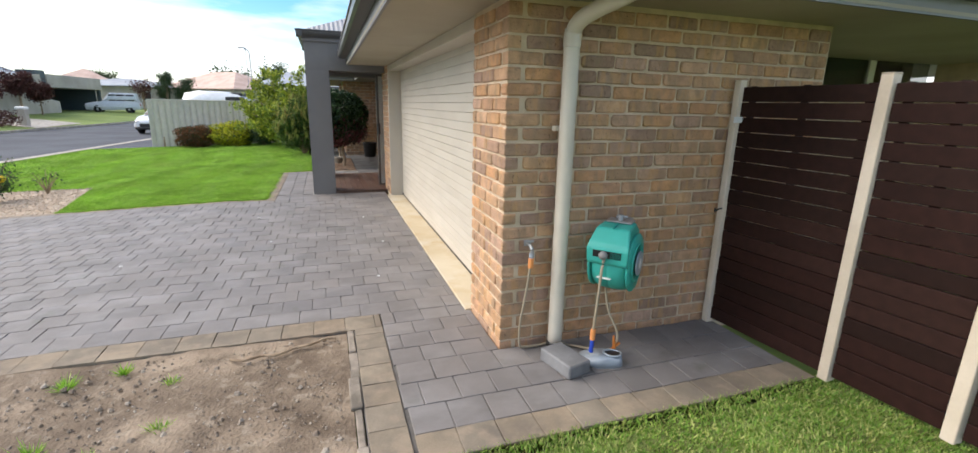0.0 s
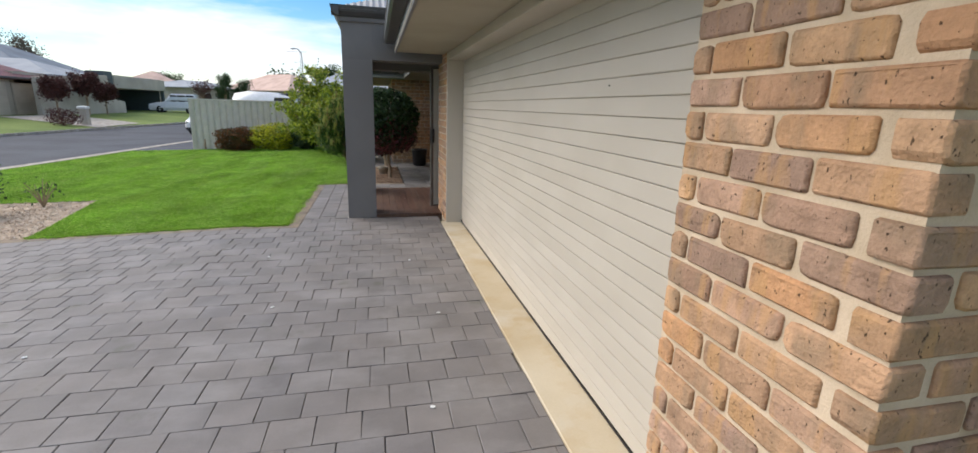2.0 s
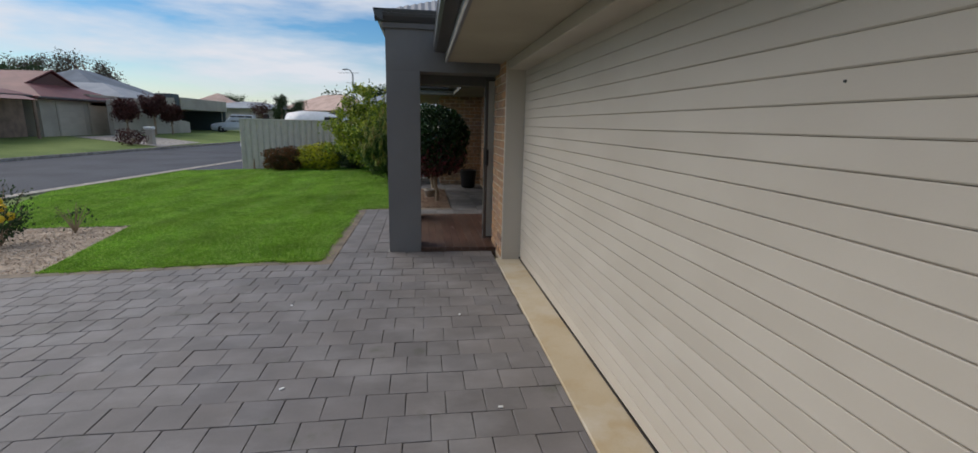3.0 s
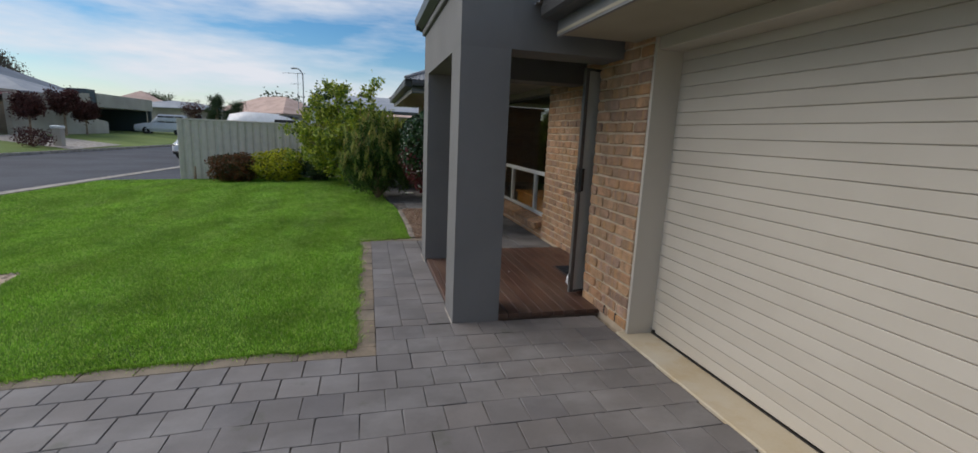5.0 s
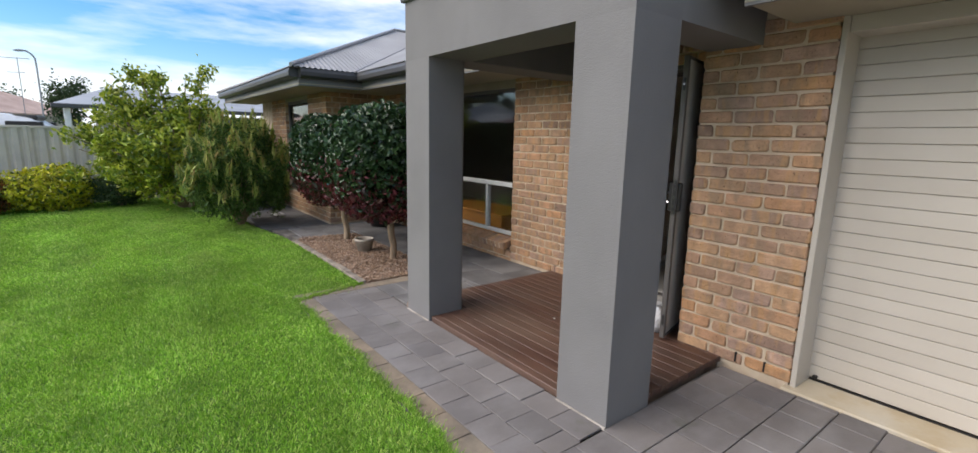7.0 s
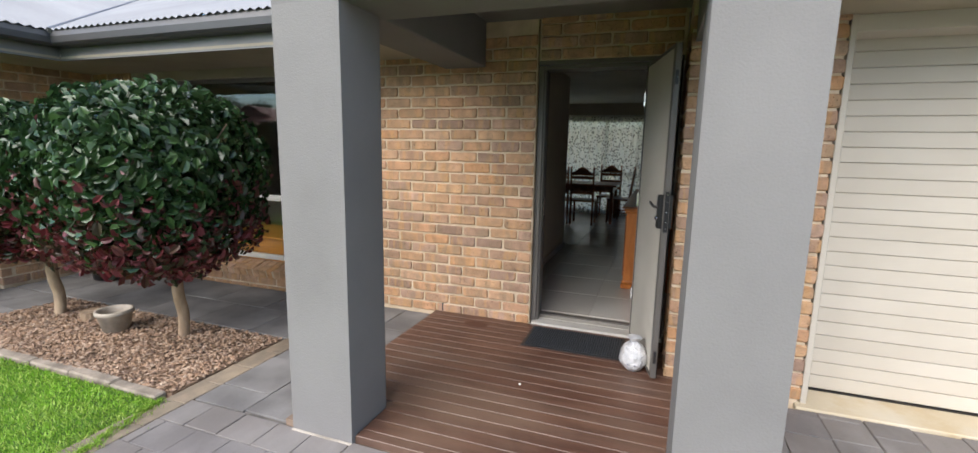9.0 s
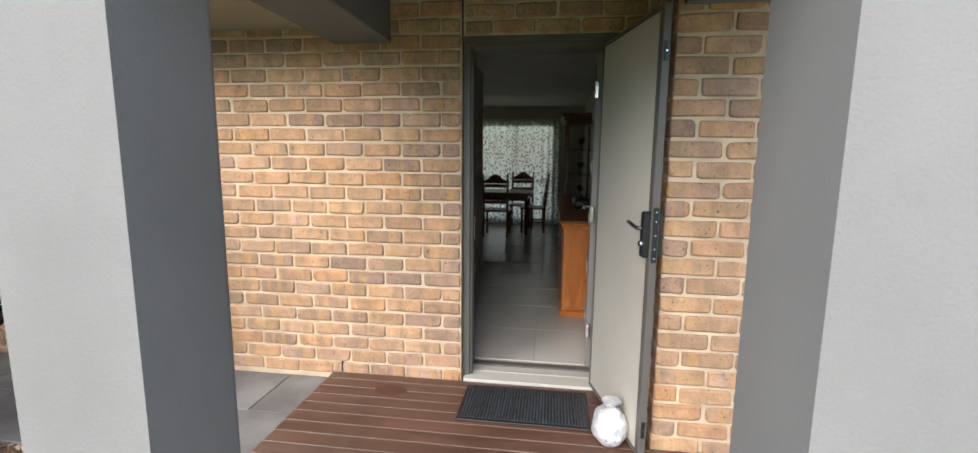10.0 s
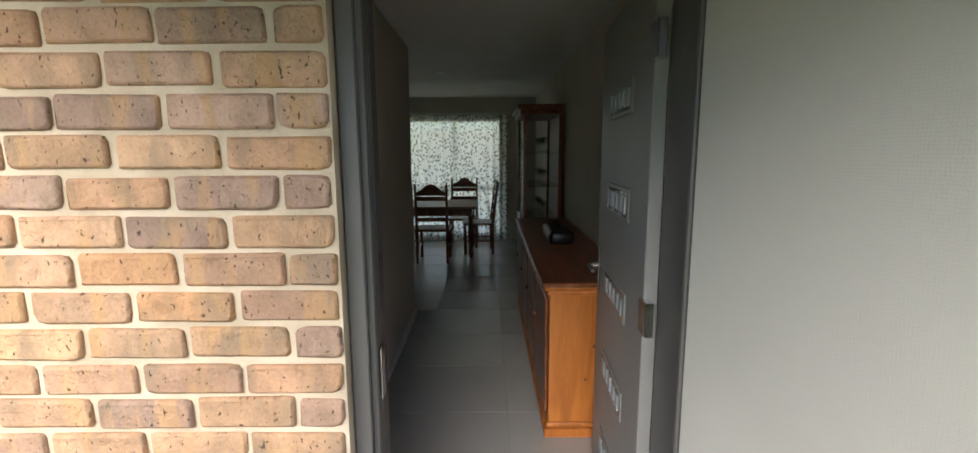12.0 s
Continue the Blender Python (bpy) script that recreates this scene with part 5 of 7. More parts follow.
for v in b.verts:
    v.co.x += .025 * noise.noise(v.co * 30)
    v.co.y += .025 * noise.noise(v.co * 30 + Vector((4, 0, 0)))
part("knot", b, M_BAG, bag)
part("print_bar", bx((-.092, -.02, .06), (-.085, .03, .075), .002), plain("bag_print", (.10, .12, .2), .5), bag, "dark printed mark")
dp = thing("fallen_petal", pose(.598, 9.742, .041, 0, 0, 25), "small white petal on the deck", "petal")
part("petal", bx((-.010, -.007, 0), (.010, .007, .005), .002), M_WHITE, dp)
wk = thing("deck_stain_ring", pose(1.42, 10.35, .0402), "darker ring mark worn into the deck", "stain")
b = bmesh.new()
bmesh.ops.create_circle(b, cap_ends=True, radius=.10, segments=24)
part("mark", b, plain("dark_stain", (.07, .028, .018), .5), wk, m=Matrix.Diagonal((.55, 1, 1, 1)))


# ---- inside ----
def sideboard():
    t = thing("sideboard", pose(2.86, 8.87, .065), "long pine sideboard with dark glossy top along the hall", "sideboard")
    L, D, H = 2.30, .45, .84
    part("body", bx((.02, 0, .09), (L, D, H - .07), .004), M_DARKWOOD, t)
    e = part("end_panel", bx((0, .012, .085), (.022, D, H - .07), .003), M_PINE, t, "orange pine end panel")
    part("plinth", bx((-.012, 0, 0), (L + .01, D + .02, .05), .006), M_PINE, t)
    part("plinth_moulding", bx((-.006, 0, .05), (L, D + .01, .085), .012, 2), M_PINE, t)
    part("cornice", bx((-.012, 0, H - .07), (L, D + .015, H - .045), .008, 2), M_PINE, t)
    part("cornice", bx((-.022, 0, H - .045), (L, D + .03, H - .022), .008, 2), M_PINE, t)
    part("top", bx((-.035, 0, H - .022), (L + .01, D + .045, H), .006), M_DARKWOOD, t, "dark polished top")
    for i in range(4):
        x = .06 + i * .56
        d = part("door", bx((x, D, .11), (x + .53, D + .016, H - .10), .005), M_DARKWOOD, t)
        part("knob", lathe(bmesh.new(), [(.006, 0), (.014, .012), (.010, .022), (.002, .025)], 10), M_DARKWOOD, d, m=pose(x + .46, D + .016, .5, -90, 0, 0))
    for i in range(3):
        part("knot_mark", lathe(bmesh.new(), [(.001, 0), (.008, 0), (.009, .0005), (.001, .0012)], 10), M_DARKWOOD, e, m=pose(-.0005, (.08, .22, .26)[i], (.52, .50, .32)[i], 0, -90, 0))
    ob = thing("leather_bag", pose(4.0, 9.12, .905), "dark bag lying on the sideboard", "bag")
    b = bx((-.22, -.09, 0), (.22, .09, .10), .035, 3)
    part("body", b, M_BLACK, ob, smooth=True)
    part("strap", tube(bmesh.new(), smooth_line([(-.15, 0, .09), (-.05, .02, .15), (.08, .02, .14), (.15, 0, .09)], 4), .008, 6), M_BLACK, ob)


def china_cabinet():
    t = thing("china_cabinet", pose(5.45, 8.87, .065), "tall dark timber china cabinet with glass doors", "cabinet")
    D, W, H = .40, 1.0, 1.95
    part("base", bx((0, 0, 0), (W, D, .75), .006), M_DARKWOOD, t)
    for x in (0, W - .04):
        for y in (0, D - .04):
            part("stile", bx((x, y, .75), (x + .04, y + .04, H - .1), .004), M_DARKWOOD, t)
    part("back_panel", bx((.04, .005, .75), (W - .04, .015, H - .1)), M_DARKWOOD, t)
    for z in (.78, 1.12, 1.46):
        s = part("shelf", bx((.02, .02, z), (W - .02, D - .02, z + .012)), M_CLEAR, t)
        for k in range(5):
            part("glassware", lathe(bmesh.new(), [(.001, 0), (.03, .002), (.008, .02), (.007, .07), (.035, .11), (.038, .16), (.03, .16), (.001, .1)], 10), M_CLEAR, s, m=pose(.12 + .18 * k, .17, z + .013))
    part("end_glass", bx((.012, .04, .75), (.018, D - .04, H - .1)), M_CLEAR, t)
    part("front_glass", bx((.04, D - .02, .75), (W - .04, D - .014, H - .1)), M_CLEAR, t)
    part("cornice", bx((-.03, 0, H - .1), (W + .03, D + .03, H - .05), .012, 2), M_DARKWOOD, t)
    part("cornice", bx((-.06, 0, H - .05), (W + .06, D + .06, H), .012, 2), M_DARKWOOD, t)


def chair():
    t = thing("dining_chair", pose(7.0, 10.38, .065, 0, 0, -90), "dark timber ladder-back dining chair", "chair", "chairs round the table")
    for x in (-.20, .20):
        part("front_leg", tube(bmesh.new(), [(x, .20, 0), (x, .20, .44)], .02, 8), M_DARKWOOD, t)
        part("back_post", tube(bmesh.new(), [(x, -.20, 0), (x, -.20, .45), (x * 1.02, -.27, 1.02)], .021, 8, [.018, .022, .016]), M_DARKWOOD, t)
        part("finial", lathe(bmesh.new(), [(.008, 0), (.02, .02), (.018, .04), (.003, .06)], 8), M_DARKWOOD, t, m=pose(x * 1.02, -.27, 1.02))
        part("side_rail", tube(bmesh.new(), [(x, -.20, .2), (x, .20, .2)], .012, 6), M_DARKWOOD, t)
    part("seat", bx((-.23, -.22, .43), (.23, .23, .465), .012, 2), M_DARKWOOD, t)
    for z, y in ((.60, -.22), (.74, -.235), (.88, -.25)):
        part("ladder_slat", bx((-.20, y - .008, z - .028), (.20, y + .008, z + .028), .004), M_DARKWOOD, t)
    b = bmesh.new()
    up = [(-.2, .96), (-.12, 1.00), (-.06, 1.055), (0, 1.075), (.06, 1.055), (.12, 1.00), (.2, .96)]
    pts_ = up + [(.2, .92), (-.2, .92)]
    f0 = [b.verts.new((x, -.272, z)) for x, z in pts_]
    f1 = [b.verts.new((x, -.256, z)) for x, z in pts_]
    b.faces.new(f0), b.faces.new(f1[::-1])
    for i in range(len(pts_)):
        j = (i + 1) % len(pts_)
        b.faces.new((f0[i], f1[i], f1[j], f0[j]))
    part("crest_rail", b, M_DARKWOOD, t)
    return t


def table():
    t = thing("dining_table", pose(7.55, 10.42, .065), "dark timber dining table", "table")
    part("tabletop", bx((-.50, -.62, .70), (.50, .62, .74), .008, 2), M_DARKWOOD, t)
    part("apron", bx((-.44, -.56, .60), (.44, .56, .70), .004), M_DARKWOOD, t)
    for x in (-.42, .42):
        for y in (-.54, .54):
            part("leg", lathe(bmesh.new(), [(.025, 0), (.035, .08), (.028, .12), (.04, .35), (.03, .55), (.04, .60)], 10, (x, y, 0)), M_DARKWOOD, t)


sideboard()
china_cabinet()
c0 = chair()
for m in (pose(8.05, 10.02, .065, 0, 0, 90), pose(7.55, 9.78, .065, 0, 0, 4), pose(7.0, 10.85, .065, 0, 0, -88), pose(7.6, 11.15, .065, 0, 0, 180)):
    copy_thing(c0, m)
table()
# stands in for a tiny bright glint on the ceiling, no working lamp
dl = thing("downlight", pose(6.1, 10.17, 2.42), "small ceiling disc with an emissive bright spot", "downlight")
part("ring", lathe(bmesh.new(), [(.03, -.004), (.045, -.004), (.045, 0), (.03, 0)], 18), M_WHITE, dl)
part("lens", lathe(bmesh.new(), [(.001, -.003), (.014, -.003), (.014, -.001), (.001, -.001)], 14), M_CEILGLINT, dl)
ic = thing("intercom", pose(3.30, 10.298, 1.22), "dark intercom panel on the hall wall", "intercom")
part("case", bx((-.05, -.025, -.10), (.05, 0, .10), .006), M_BLACK, ic)
part("speaker", bx((-.03, -.028, .03), (.03, -.025, .08), .002), M_FRAME, ic)
bxn = thing("blanket_box", pose(1.91, 12.07, .065), "orange pine blanket box behind the front window", "chest")
part("body", bx((0, 0, .03), (.62, 1.55, .37), .006), M_CHEST, bxn)
part("lid", bx((-.025, -.025, .37), (.645, 1.575, .40), .010, 2), M_CHEST, bxn)
part("plinth", bx((-.012, -.012, 0), (.632, 1.562, .05), .006), M_CHEST, bxn)

# ---- planting ----
def standard_shrub(x, y, rx, rz, zc, seed, label, shift):
    t = thing("standard_shrub", pose(x, y, 0), label, "shrub", "clipped standard shrubs")
    g_ = np.random.default_rng(seed)
    b = tube(bmesh.new(), smooth_line([(0, 0, -.02), (.015, .01, .18), (-.02, 0, .38), (.0, .02, zc - .25)], 4), .04, 10)
    part("trunk", b, M_BARK, t, smooth=True)
    b = bmesh.new()
    for i in range(16):
        a, s = 2.4 * i, g_.uniform(.5, .92)
        p = (math.cos(a) * rx * s, math.sin(a) * rx * s, zc + rz * g_.uniform(-.7, .8) * .8)
        tube(b, [(0, .01, zc - .35), (p[0] * .4, p[1] * .4, (zc - .3 + p[2]) / 2), p], .01, 5, [.018, .01, .004])
    part("branchwork", b, M_BARK, t)
    mid = np.array(shift)
    pts_, out = ball_points(10500, (0, 0, zc), (rx, rx, rz), 2.9, .55, .06, seed)
    pts_ = pts_ + mid
    low = (pts_[:, 2] - zc) / rz + g_.normal(size=len(pts_)) * .30
    leaves("crown", pts_[low > -.3], .070, M_CAMELLIA, t, out[low > -.3], .25, .56, .62, oval=True)
    lo_p = pts_[low <= -.3]
    leaves("lower_foliage", lo_p - np.array([0, 0, .03]), .060, M_REDLEAF, t, out[low <= -.3], .35, .5, .55, oval=True)
    sel = g_.choice(len(pts_), 150)
    leaves("red_foliage", pts_[sel] * np.array([1.02, 1.02, 1.0]), .05, M_REDLEAF, t, out[sel], .2, .5, .5)
    p2, o2 = ball_points(2200, (0, 0, zc), (rx * .8, rx * .8, rz * .8), 2.6, .2, .1, seed + 5)
    leaves("inner_foliage", p2 + mid, .09, M_CAMELLIA, t, o2, .2, .7, .3)
    return t


standard_shrub(.43, 12.33, .68, .64, 1.18, 21, "round clipped camellia standard with dark glossy leaves", (-.08, .06, 0))
standard_shrub(.37, 13.69, .56, .60, 1.15, 22, "round clipped camellia standard with reddish lower leaves", (-.10, .10, 0))


def bush(name, x, y, radii, zc, n, size, mat_, label, seed, power=2.0, aspect=.45, inner=.3, rough=.18, stems=8, z0=None, extra=None, lift=.5):
    z = gz(x) if z0 is None else z0
    t = thing(name, pose(x, y, z), label, "bush")
    g_ = np.random.default_rng(seed)
    b = bmesh.new()
    for i in range(stems):
        a = 2.4 * i
        e = (math.cos(a) * radii[0] * .7, math.sin(a) * radii[1] * .7, zc + radii[2] * g_.uniform(0, .75))
        tube(b, [(e[0] * .05, e[1] * .05, -.03), (e[0] * .45, e[1] * .45, e[2] * .5), e], .02, 5, [.03, .018, .005])
    part("branchwork", b, M_BARK, t)
    pts_, out = ball_points(n, (0, 0, zc), radii, power, inner, rough, seed)
    ok = pts_[:, 2] > .02
    leaves("foliage", pts_[ok], size, mat_, t, out[ok], .1, aspect, lift)
    if extra:
        for nm, k, sz, mm, asp in extra:
            q, o = ball_points(k, (0, 0, zc), [r * 1.03 for r in radii], power, .85, rough, seed)
            ok = q[:, 2] > zc - radii[2] * .3
            leaves(nm, q[ok], sz, mm, t, o[ok] * .6 + np.array([0, 0, .8]), -.9, asp, .3)
    return t


bush("bronze_bush", -4.35, 19.55, (.62, .45, .42), .36, 6000, .07, M_BRONZE, "low bronze-leaved bush along the fence", 31, 2.6, .6)
bush("yellow_bush", -3.2, 19.5, (.76, .48, .44), .38, 6500, .08, M_YELLOW, "low bright yellow-green bush along the fence", 32, 2.6, .6)
bush("dark_bush", -2.15, 19.4, (.5, .45, .38), .34, 3600, .075, M_FARLEAF, "low dark green bush along the fence", 33, 2.4)
bush("far_bush", .35, 17.7, (.45, .4, .42), .38, 1600, .07, M_FARLEAF, "dark green bush beside the path", 34, 2.2)


def spiky_shrub():
    t = thing("grevillea", pose(-.62, 15.75, gz(-.62)), "dark needle-leaved shrub with orange-tipped shoots", "shrub")
    g_ = np.random.default_rng(51)
    b = bmesh.new()
    C, T = [], []
    for i in range(210):
        a, rr = g_.uniform(0, 6.28), g_.uniform(.1, 1) ** .6
        r_ = .80 * rr
        top = np.array([math.cos(a) * r_, math.sin(a) * r_, .35 + 1.5 * math.sqrt(max(0, 1 - (rr * .85) ** 2)) * g_.uniform(.18, 1.0)])
        if i < 40:
            tube(b, [(0, 0, -.03), (top[0] * .35, top[1] * .35, top[2] * .45), tuple(top)], .012, 5, [.025, .012, .004])
        n = 75
        s = g_.uniform(0, 1, n)[:, None]
        ctr = top - np.array([top[0] * .28, top[1] * .28, .38]) * s
        C.append(ctr + g_.normal(size=(n, 3)) * .055)
        T.append(np.tile(top, (14, 1)) + g_.normal(size=(14, 3)) * np.array([.022, .022, .045]))
    part("branchwork", b, M_BARK, t)
    C, T = np.concatenate(C), np.concatenate(T)
    leaves("foliage", C, .10, M_GREV, t, C / np.linalg.norm(C, axis=1)[:, None], -.25, .20, .35)
    leaves("flush", T, .10, M_TIP, t, None, -1.6, .20, .0)


spiky_shrub()


def open_tree():
    t = thing("lime_tree", pose(-1.15, 18.3, gz(-1.15)), "bushy lime-green garden tree against the fence", "tree")
    g_ = np.random.default_rng(61)
    b = bmesh.new()
    C = []
    for i in range(46):
        a, rr = 2.4 * i + g_.uniform(-.3, .3), math.sqrt((i + .5) / 46)
        h = .45 + 2.2 * (1 - rr ** 2 * .7) * g_.uniform(.55, 1.04)
        e = np.array([math.cos(a) * 1.75 * rr, math.sin(a) * 1.3 * rr, h])
        tube(b, smooth_line([(0, 0, -.05), tuple(e * .3), tuple(e * .7 + np.array([0, 0, .1])), tuple(e)], 3), .02, 5, list(np.linspace(.035, .006, 10)))
        for k in range(7):
            c = e * g_.uniform(.42, 1.0) + g_.normal(size=3) * .18
            C.append(c + g_.normal(size=(90, 3)) * np.array([.085, .085, .085]))
    part("branchwork", b, M_BARK, t)
    C = np.concatenate(C)
    leaves("crown", C, .105, M_LIME, t, None, -.1, .48, .3)


open_tree()


def rose(x, y, h, n, flowers, seed, label):
    t = thing("rose_bush", pose(x, y, gz(x) - .02), label, "rose bush", "roses in the gravel bed")
    g_ = np.random.default_rng(seed)
    b, C = bmesh.new(), []
    for i in range(9):
        a = 2.4 * i
        e = np.array([math.cos(a) * h * .45, math.sin(a) * h * .45, h * g_.uniform(.6, 1.0)])
        tube(b, smooth_line([(0, 0, 0), tuple(e * .5 + np.array([0, 0, .04])), tuple(e)], 3), .008, 5, list(np.linspace(.011, .004, 7)))
        C.append(e * g_.uniform(.35, 1, (n // 9, 1)) + g_.normal(size=(n // 9, 3)) * .06)
    part("branchwork", b, M_BARK, t)
    leaves("foliage", np.concatenate(C), .05, M_FARLEAF, t, None, .2, .6, .3)
    for i in range(flowers):
        f = bmesh.new()
        bmesh.ops.create_icosphere(f, subdivisions=2, radius=.055)
        for v in f.verts:
            v.co *= 1 + .3 * noise.noise(v.co * 40)
        part("flower", f, M_PETAL, t, "yellow rose bloom", pose(.14 + .07 * math.cos(i * 2.3), -.22 + .06 * i, h * (.55 + .14 * (i % 3))))


rose(-5.2, 9.7, .72, 900, 5, 71, "yellow-flowering rose bush in the gravel bed")
rose(-4.75, 10.35, .42, 60, 0, 72, "bare pruned rose bush in the gravel bed")

# mulch bed with edging, pot
MULCH = [(-.20, 11.62), (.66, 11.62), (.66, 14.05), (-.10, 14.15), (-.22, 14.0)]
tagged(part("mulch_bed", prism(bmesh.new(), MULCH, -.1, .0), M_MULCH_BED), "bark mulch bed under the standards", "garden bed", kind="structure")


def scatter(name, poly, n, s, mat_, label, seed, z=0.0):
    g_ = np.random.default_rng(seed)
    p = np.array(poly)
    lo, hi = p.min(0), p.max(0)
    x, y = g_.uniform(lo[0], hi[0], n), g_.uniform(lo[1], hi[1], n)
    ok = inside(poly, x, y)
    x, y = x[ok], y[ok]
    n = len(x)
    c = np.stack([x, y, z - .037 * np.maximum(0, -1.5 - x) + g_.uniform(0, s * .5, n)], 1)
    u = g_.normal(size=(n, 3)) * [1, 1, .35]
    u /= np.linalg.norm(u, axis=1)[:, None]
    w = np.cross(u, g_.normal(size=(n, 3)) * .35 + [0, 0, 1])
    w /= np.linalg.norm(w, axis=1)[:, None]
    k = np.cross(u, w)
    a, b_, c_ = (g_.uniform(.5, 1.2, n) * s)[:, None], (g_.uniform(.25, .6, n) * s)[:, None], (g_.uniform(.12, .3, n) * s)[:, None]
    v = np.stack([c - u * a, c - w * b_, c + u * a, c + w * b_, c + k * c_, c - k * c_], 1).reshape(-1, 3)
    i = np.arange(n)[:, None] * 6
    f = np.concatenate([i + q for q in ([0, 1, 4], [1, 2, 4], [2, 3, 4], [3, 0, 4], [1, 0, 5], [2, 1, 5], [3, 2, 5], [0, 3, 5])])
    return tagged(from_arrays(name, v, f, mat_), label, "ground cover", kind="stuff")


scatter("bark_mulch", MULCH, 7500, .021, M_CHIPS, "scattered brown bark chips", 81, .006)
scatter("bed_gravel", BED, 5000, .022, M_STONES, "scattered tan gravel", 82, -.015)
bm = bmesh.new()
for i in range(6):
    y = 11.66 + i * .40
    box(bm, (-.275 + .015 * math.sin(i), y, -.08), (-.20 + .015 * math.sin(i), y + .39, .012 + .004 * math.sin(i * 2)), .008)
tagged(part("bed_edging", bm, M_HAUNCH), "worn concrete edging between lawn and mulch", "edging", kind="structure")
pot = thing("flower_pot", pose(.31, 12.9, .01), "small empty weathered clay pot", "pot")
part("bowl", lathe(bmesh.new(), [(.06, 0), (.085, .005), (.115, .13), (.125, .135), (.125, .165), (.108, .165), (.10, .14), (.07, .04), (.001, .04)], 22), M_POT, pot, smooth=True)
pot2 = thing("planter_tub", pose(1.25, 14.45, .012), "dark round planter tub by the wall", "planter")
part("tub", lathe(bmesh.new(), [(.12, 0), (.16, .01), (.20, .40), (.21, .42), (.19, .42), (.17, .36), (.001, .36)], 20), M_BLACK, pot2, smooth=True)
pot3 = thing("tree_stump", pose(.40, 13.35, .0), "short cut stump in the mulch", "stump")
part("stump", tube(bmesh.new(), [(0, 0, -.02), (0, 0, .07)], .07, 12), M_BARK, pot3)
tr = thing("white_plate", pose(.12, 16.4, .012), "flat white plate lying on the path", "plate")
part("plate", bx((-.09, -.13, 0), (.09, .13, .015), .005), M_WHITE, tr)
for w, x, y, z in ((w_ent, 1.606, 10.74, .075), (w_far, 1.046, 8.50, .075), (w_far, 1.046, 8.32, .075)):
    part("weep_hole", bx((x, y - .006, z - .034), (x + .012, y + .006, z + .034), .002), M_BLACK, w, "dark open weep joint")
for i, (x, y) in enumerate([(.60, 5.30), (-.62, 5.60), (.47, 6.6), (-.9, 6.9), (.43, 4.15), (-1.9, 5.1)]):
    pb = thing("fallen_petal", pose(x, y, .001 + gz(x), 0, 0, 40 * i), "small pale fallen petal on the driveway", "petal", "petals on the driveway")
    part("petal", bx((-.014, -.009, 0), (.014, .009, .007), .003), M_WHITE, pb)


# ---- paving ----
def piece_mesh(name, L, W, H, seed, chamfer=.003):
    """One paver: slightly uneven top with chamfered edges, centred, top at z 0."""
    g_ = random.Random(seed)
    b = bmesh.new()
    j = lambda k: g_.uniform(-k, k)
    lo = [(-L / 2 + j(.002), -W / 2 + j(.002)), (L / 2 + j(.002), -W / 2 + j(.002)), (L / 2 + j(.002), W / 2 + j(.002)), (-L / 2 + j(.002), W / 2 + j(.002))]
    c = chamfer
    base = [b.verts.new((x, y, -H)) for x, y in lo]
    mid = [b.verts.new((x, y, -c * .8)) for x, y in lo]
    top = [b.verts.new((x - math.copysign(c + j(.002), x), y - math.copysign(c + j(.002), y), j(.0012))) for x, y in lo]
    for p, q in ((base, mid), (mid, top)):
        for i in range(4):
            b.faces.new((p[i], p[(i + 1) % 4], q[(i + 1) % 4], q[i]))
    b.faces.new(top)
    me = bpy.data.meshes.new(name)
    b.to_mesh(me)
    b.free()
    return me


PIECES = {}


def piece(kind, L, W, mat_):
    k = (kind, round(L, 3), round(W, 3), random.randrange(4))
    if k not in PIECES:
        me = piece_mesh(kind, k[1] - .0038, k[2] - .0045, .045, k[3] * 7 + int(k[1] * 100))
        me.materials.append(mat_)
        PIECES[k] = me
    return PIECES[k]


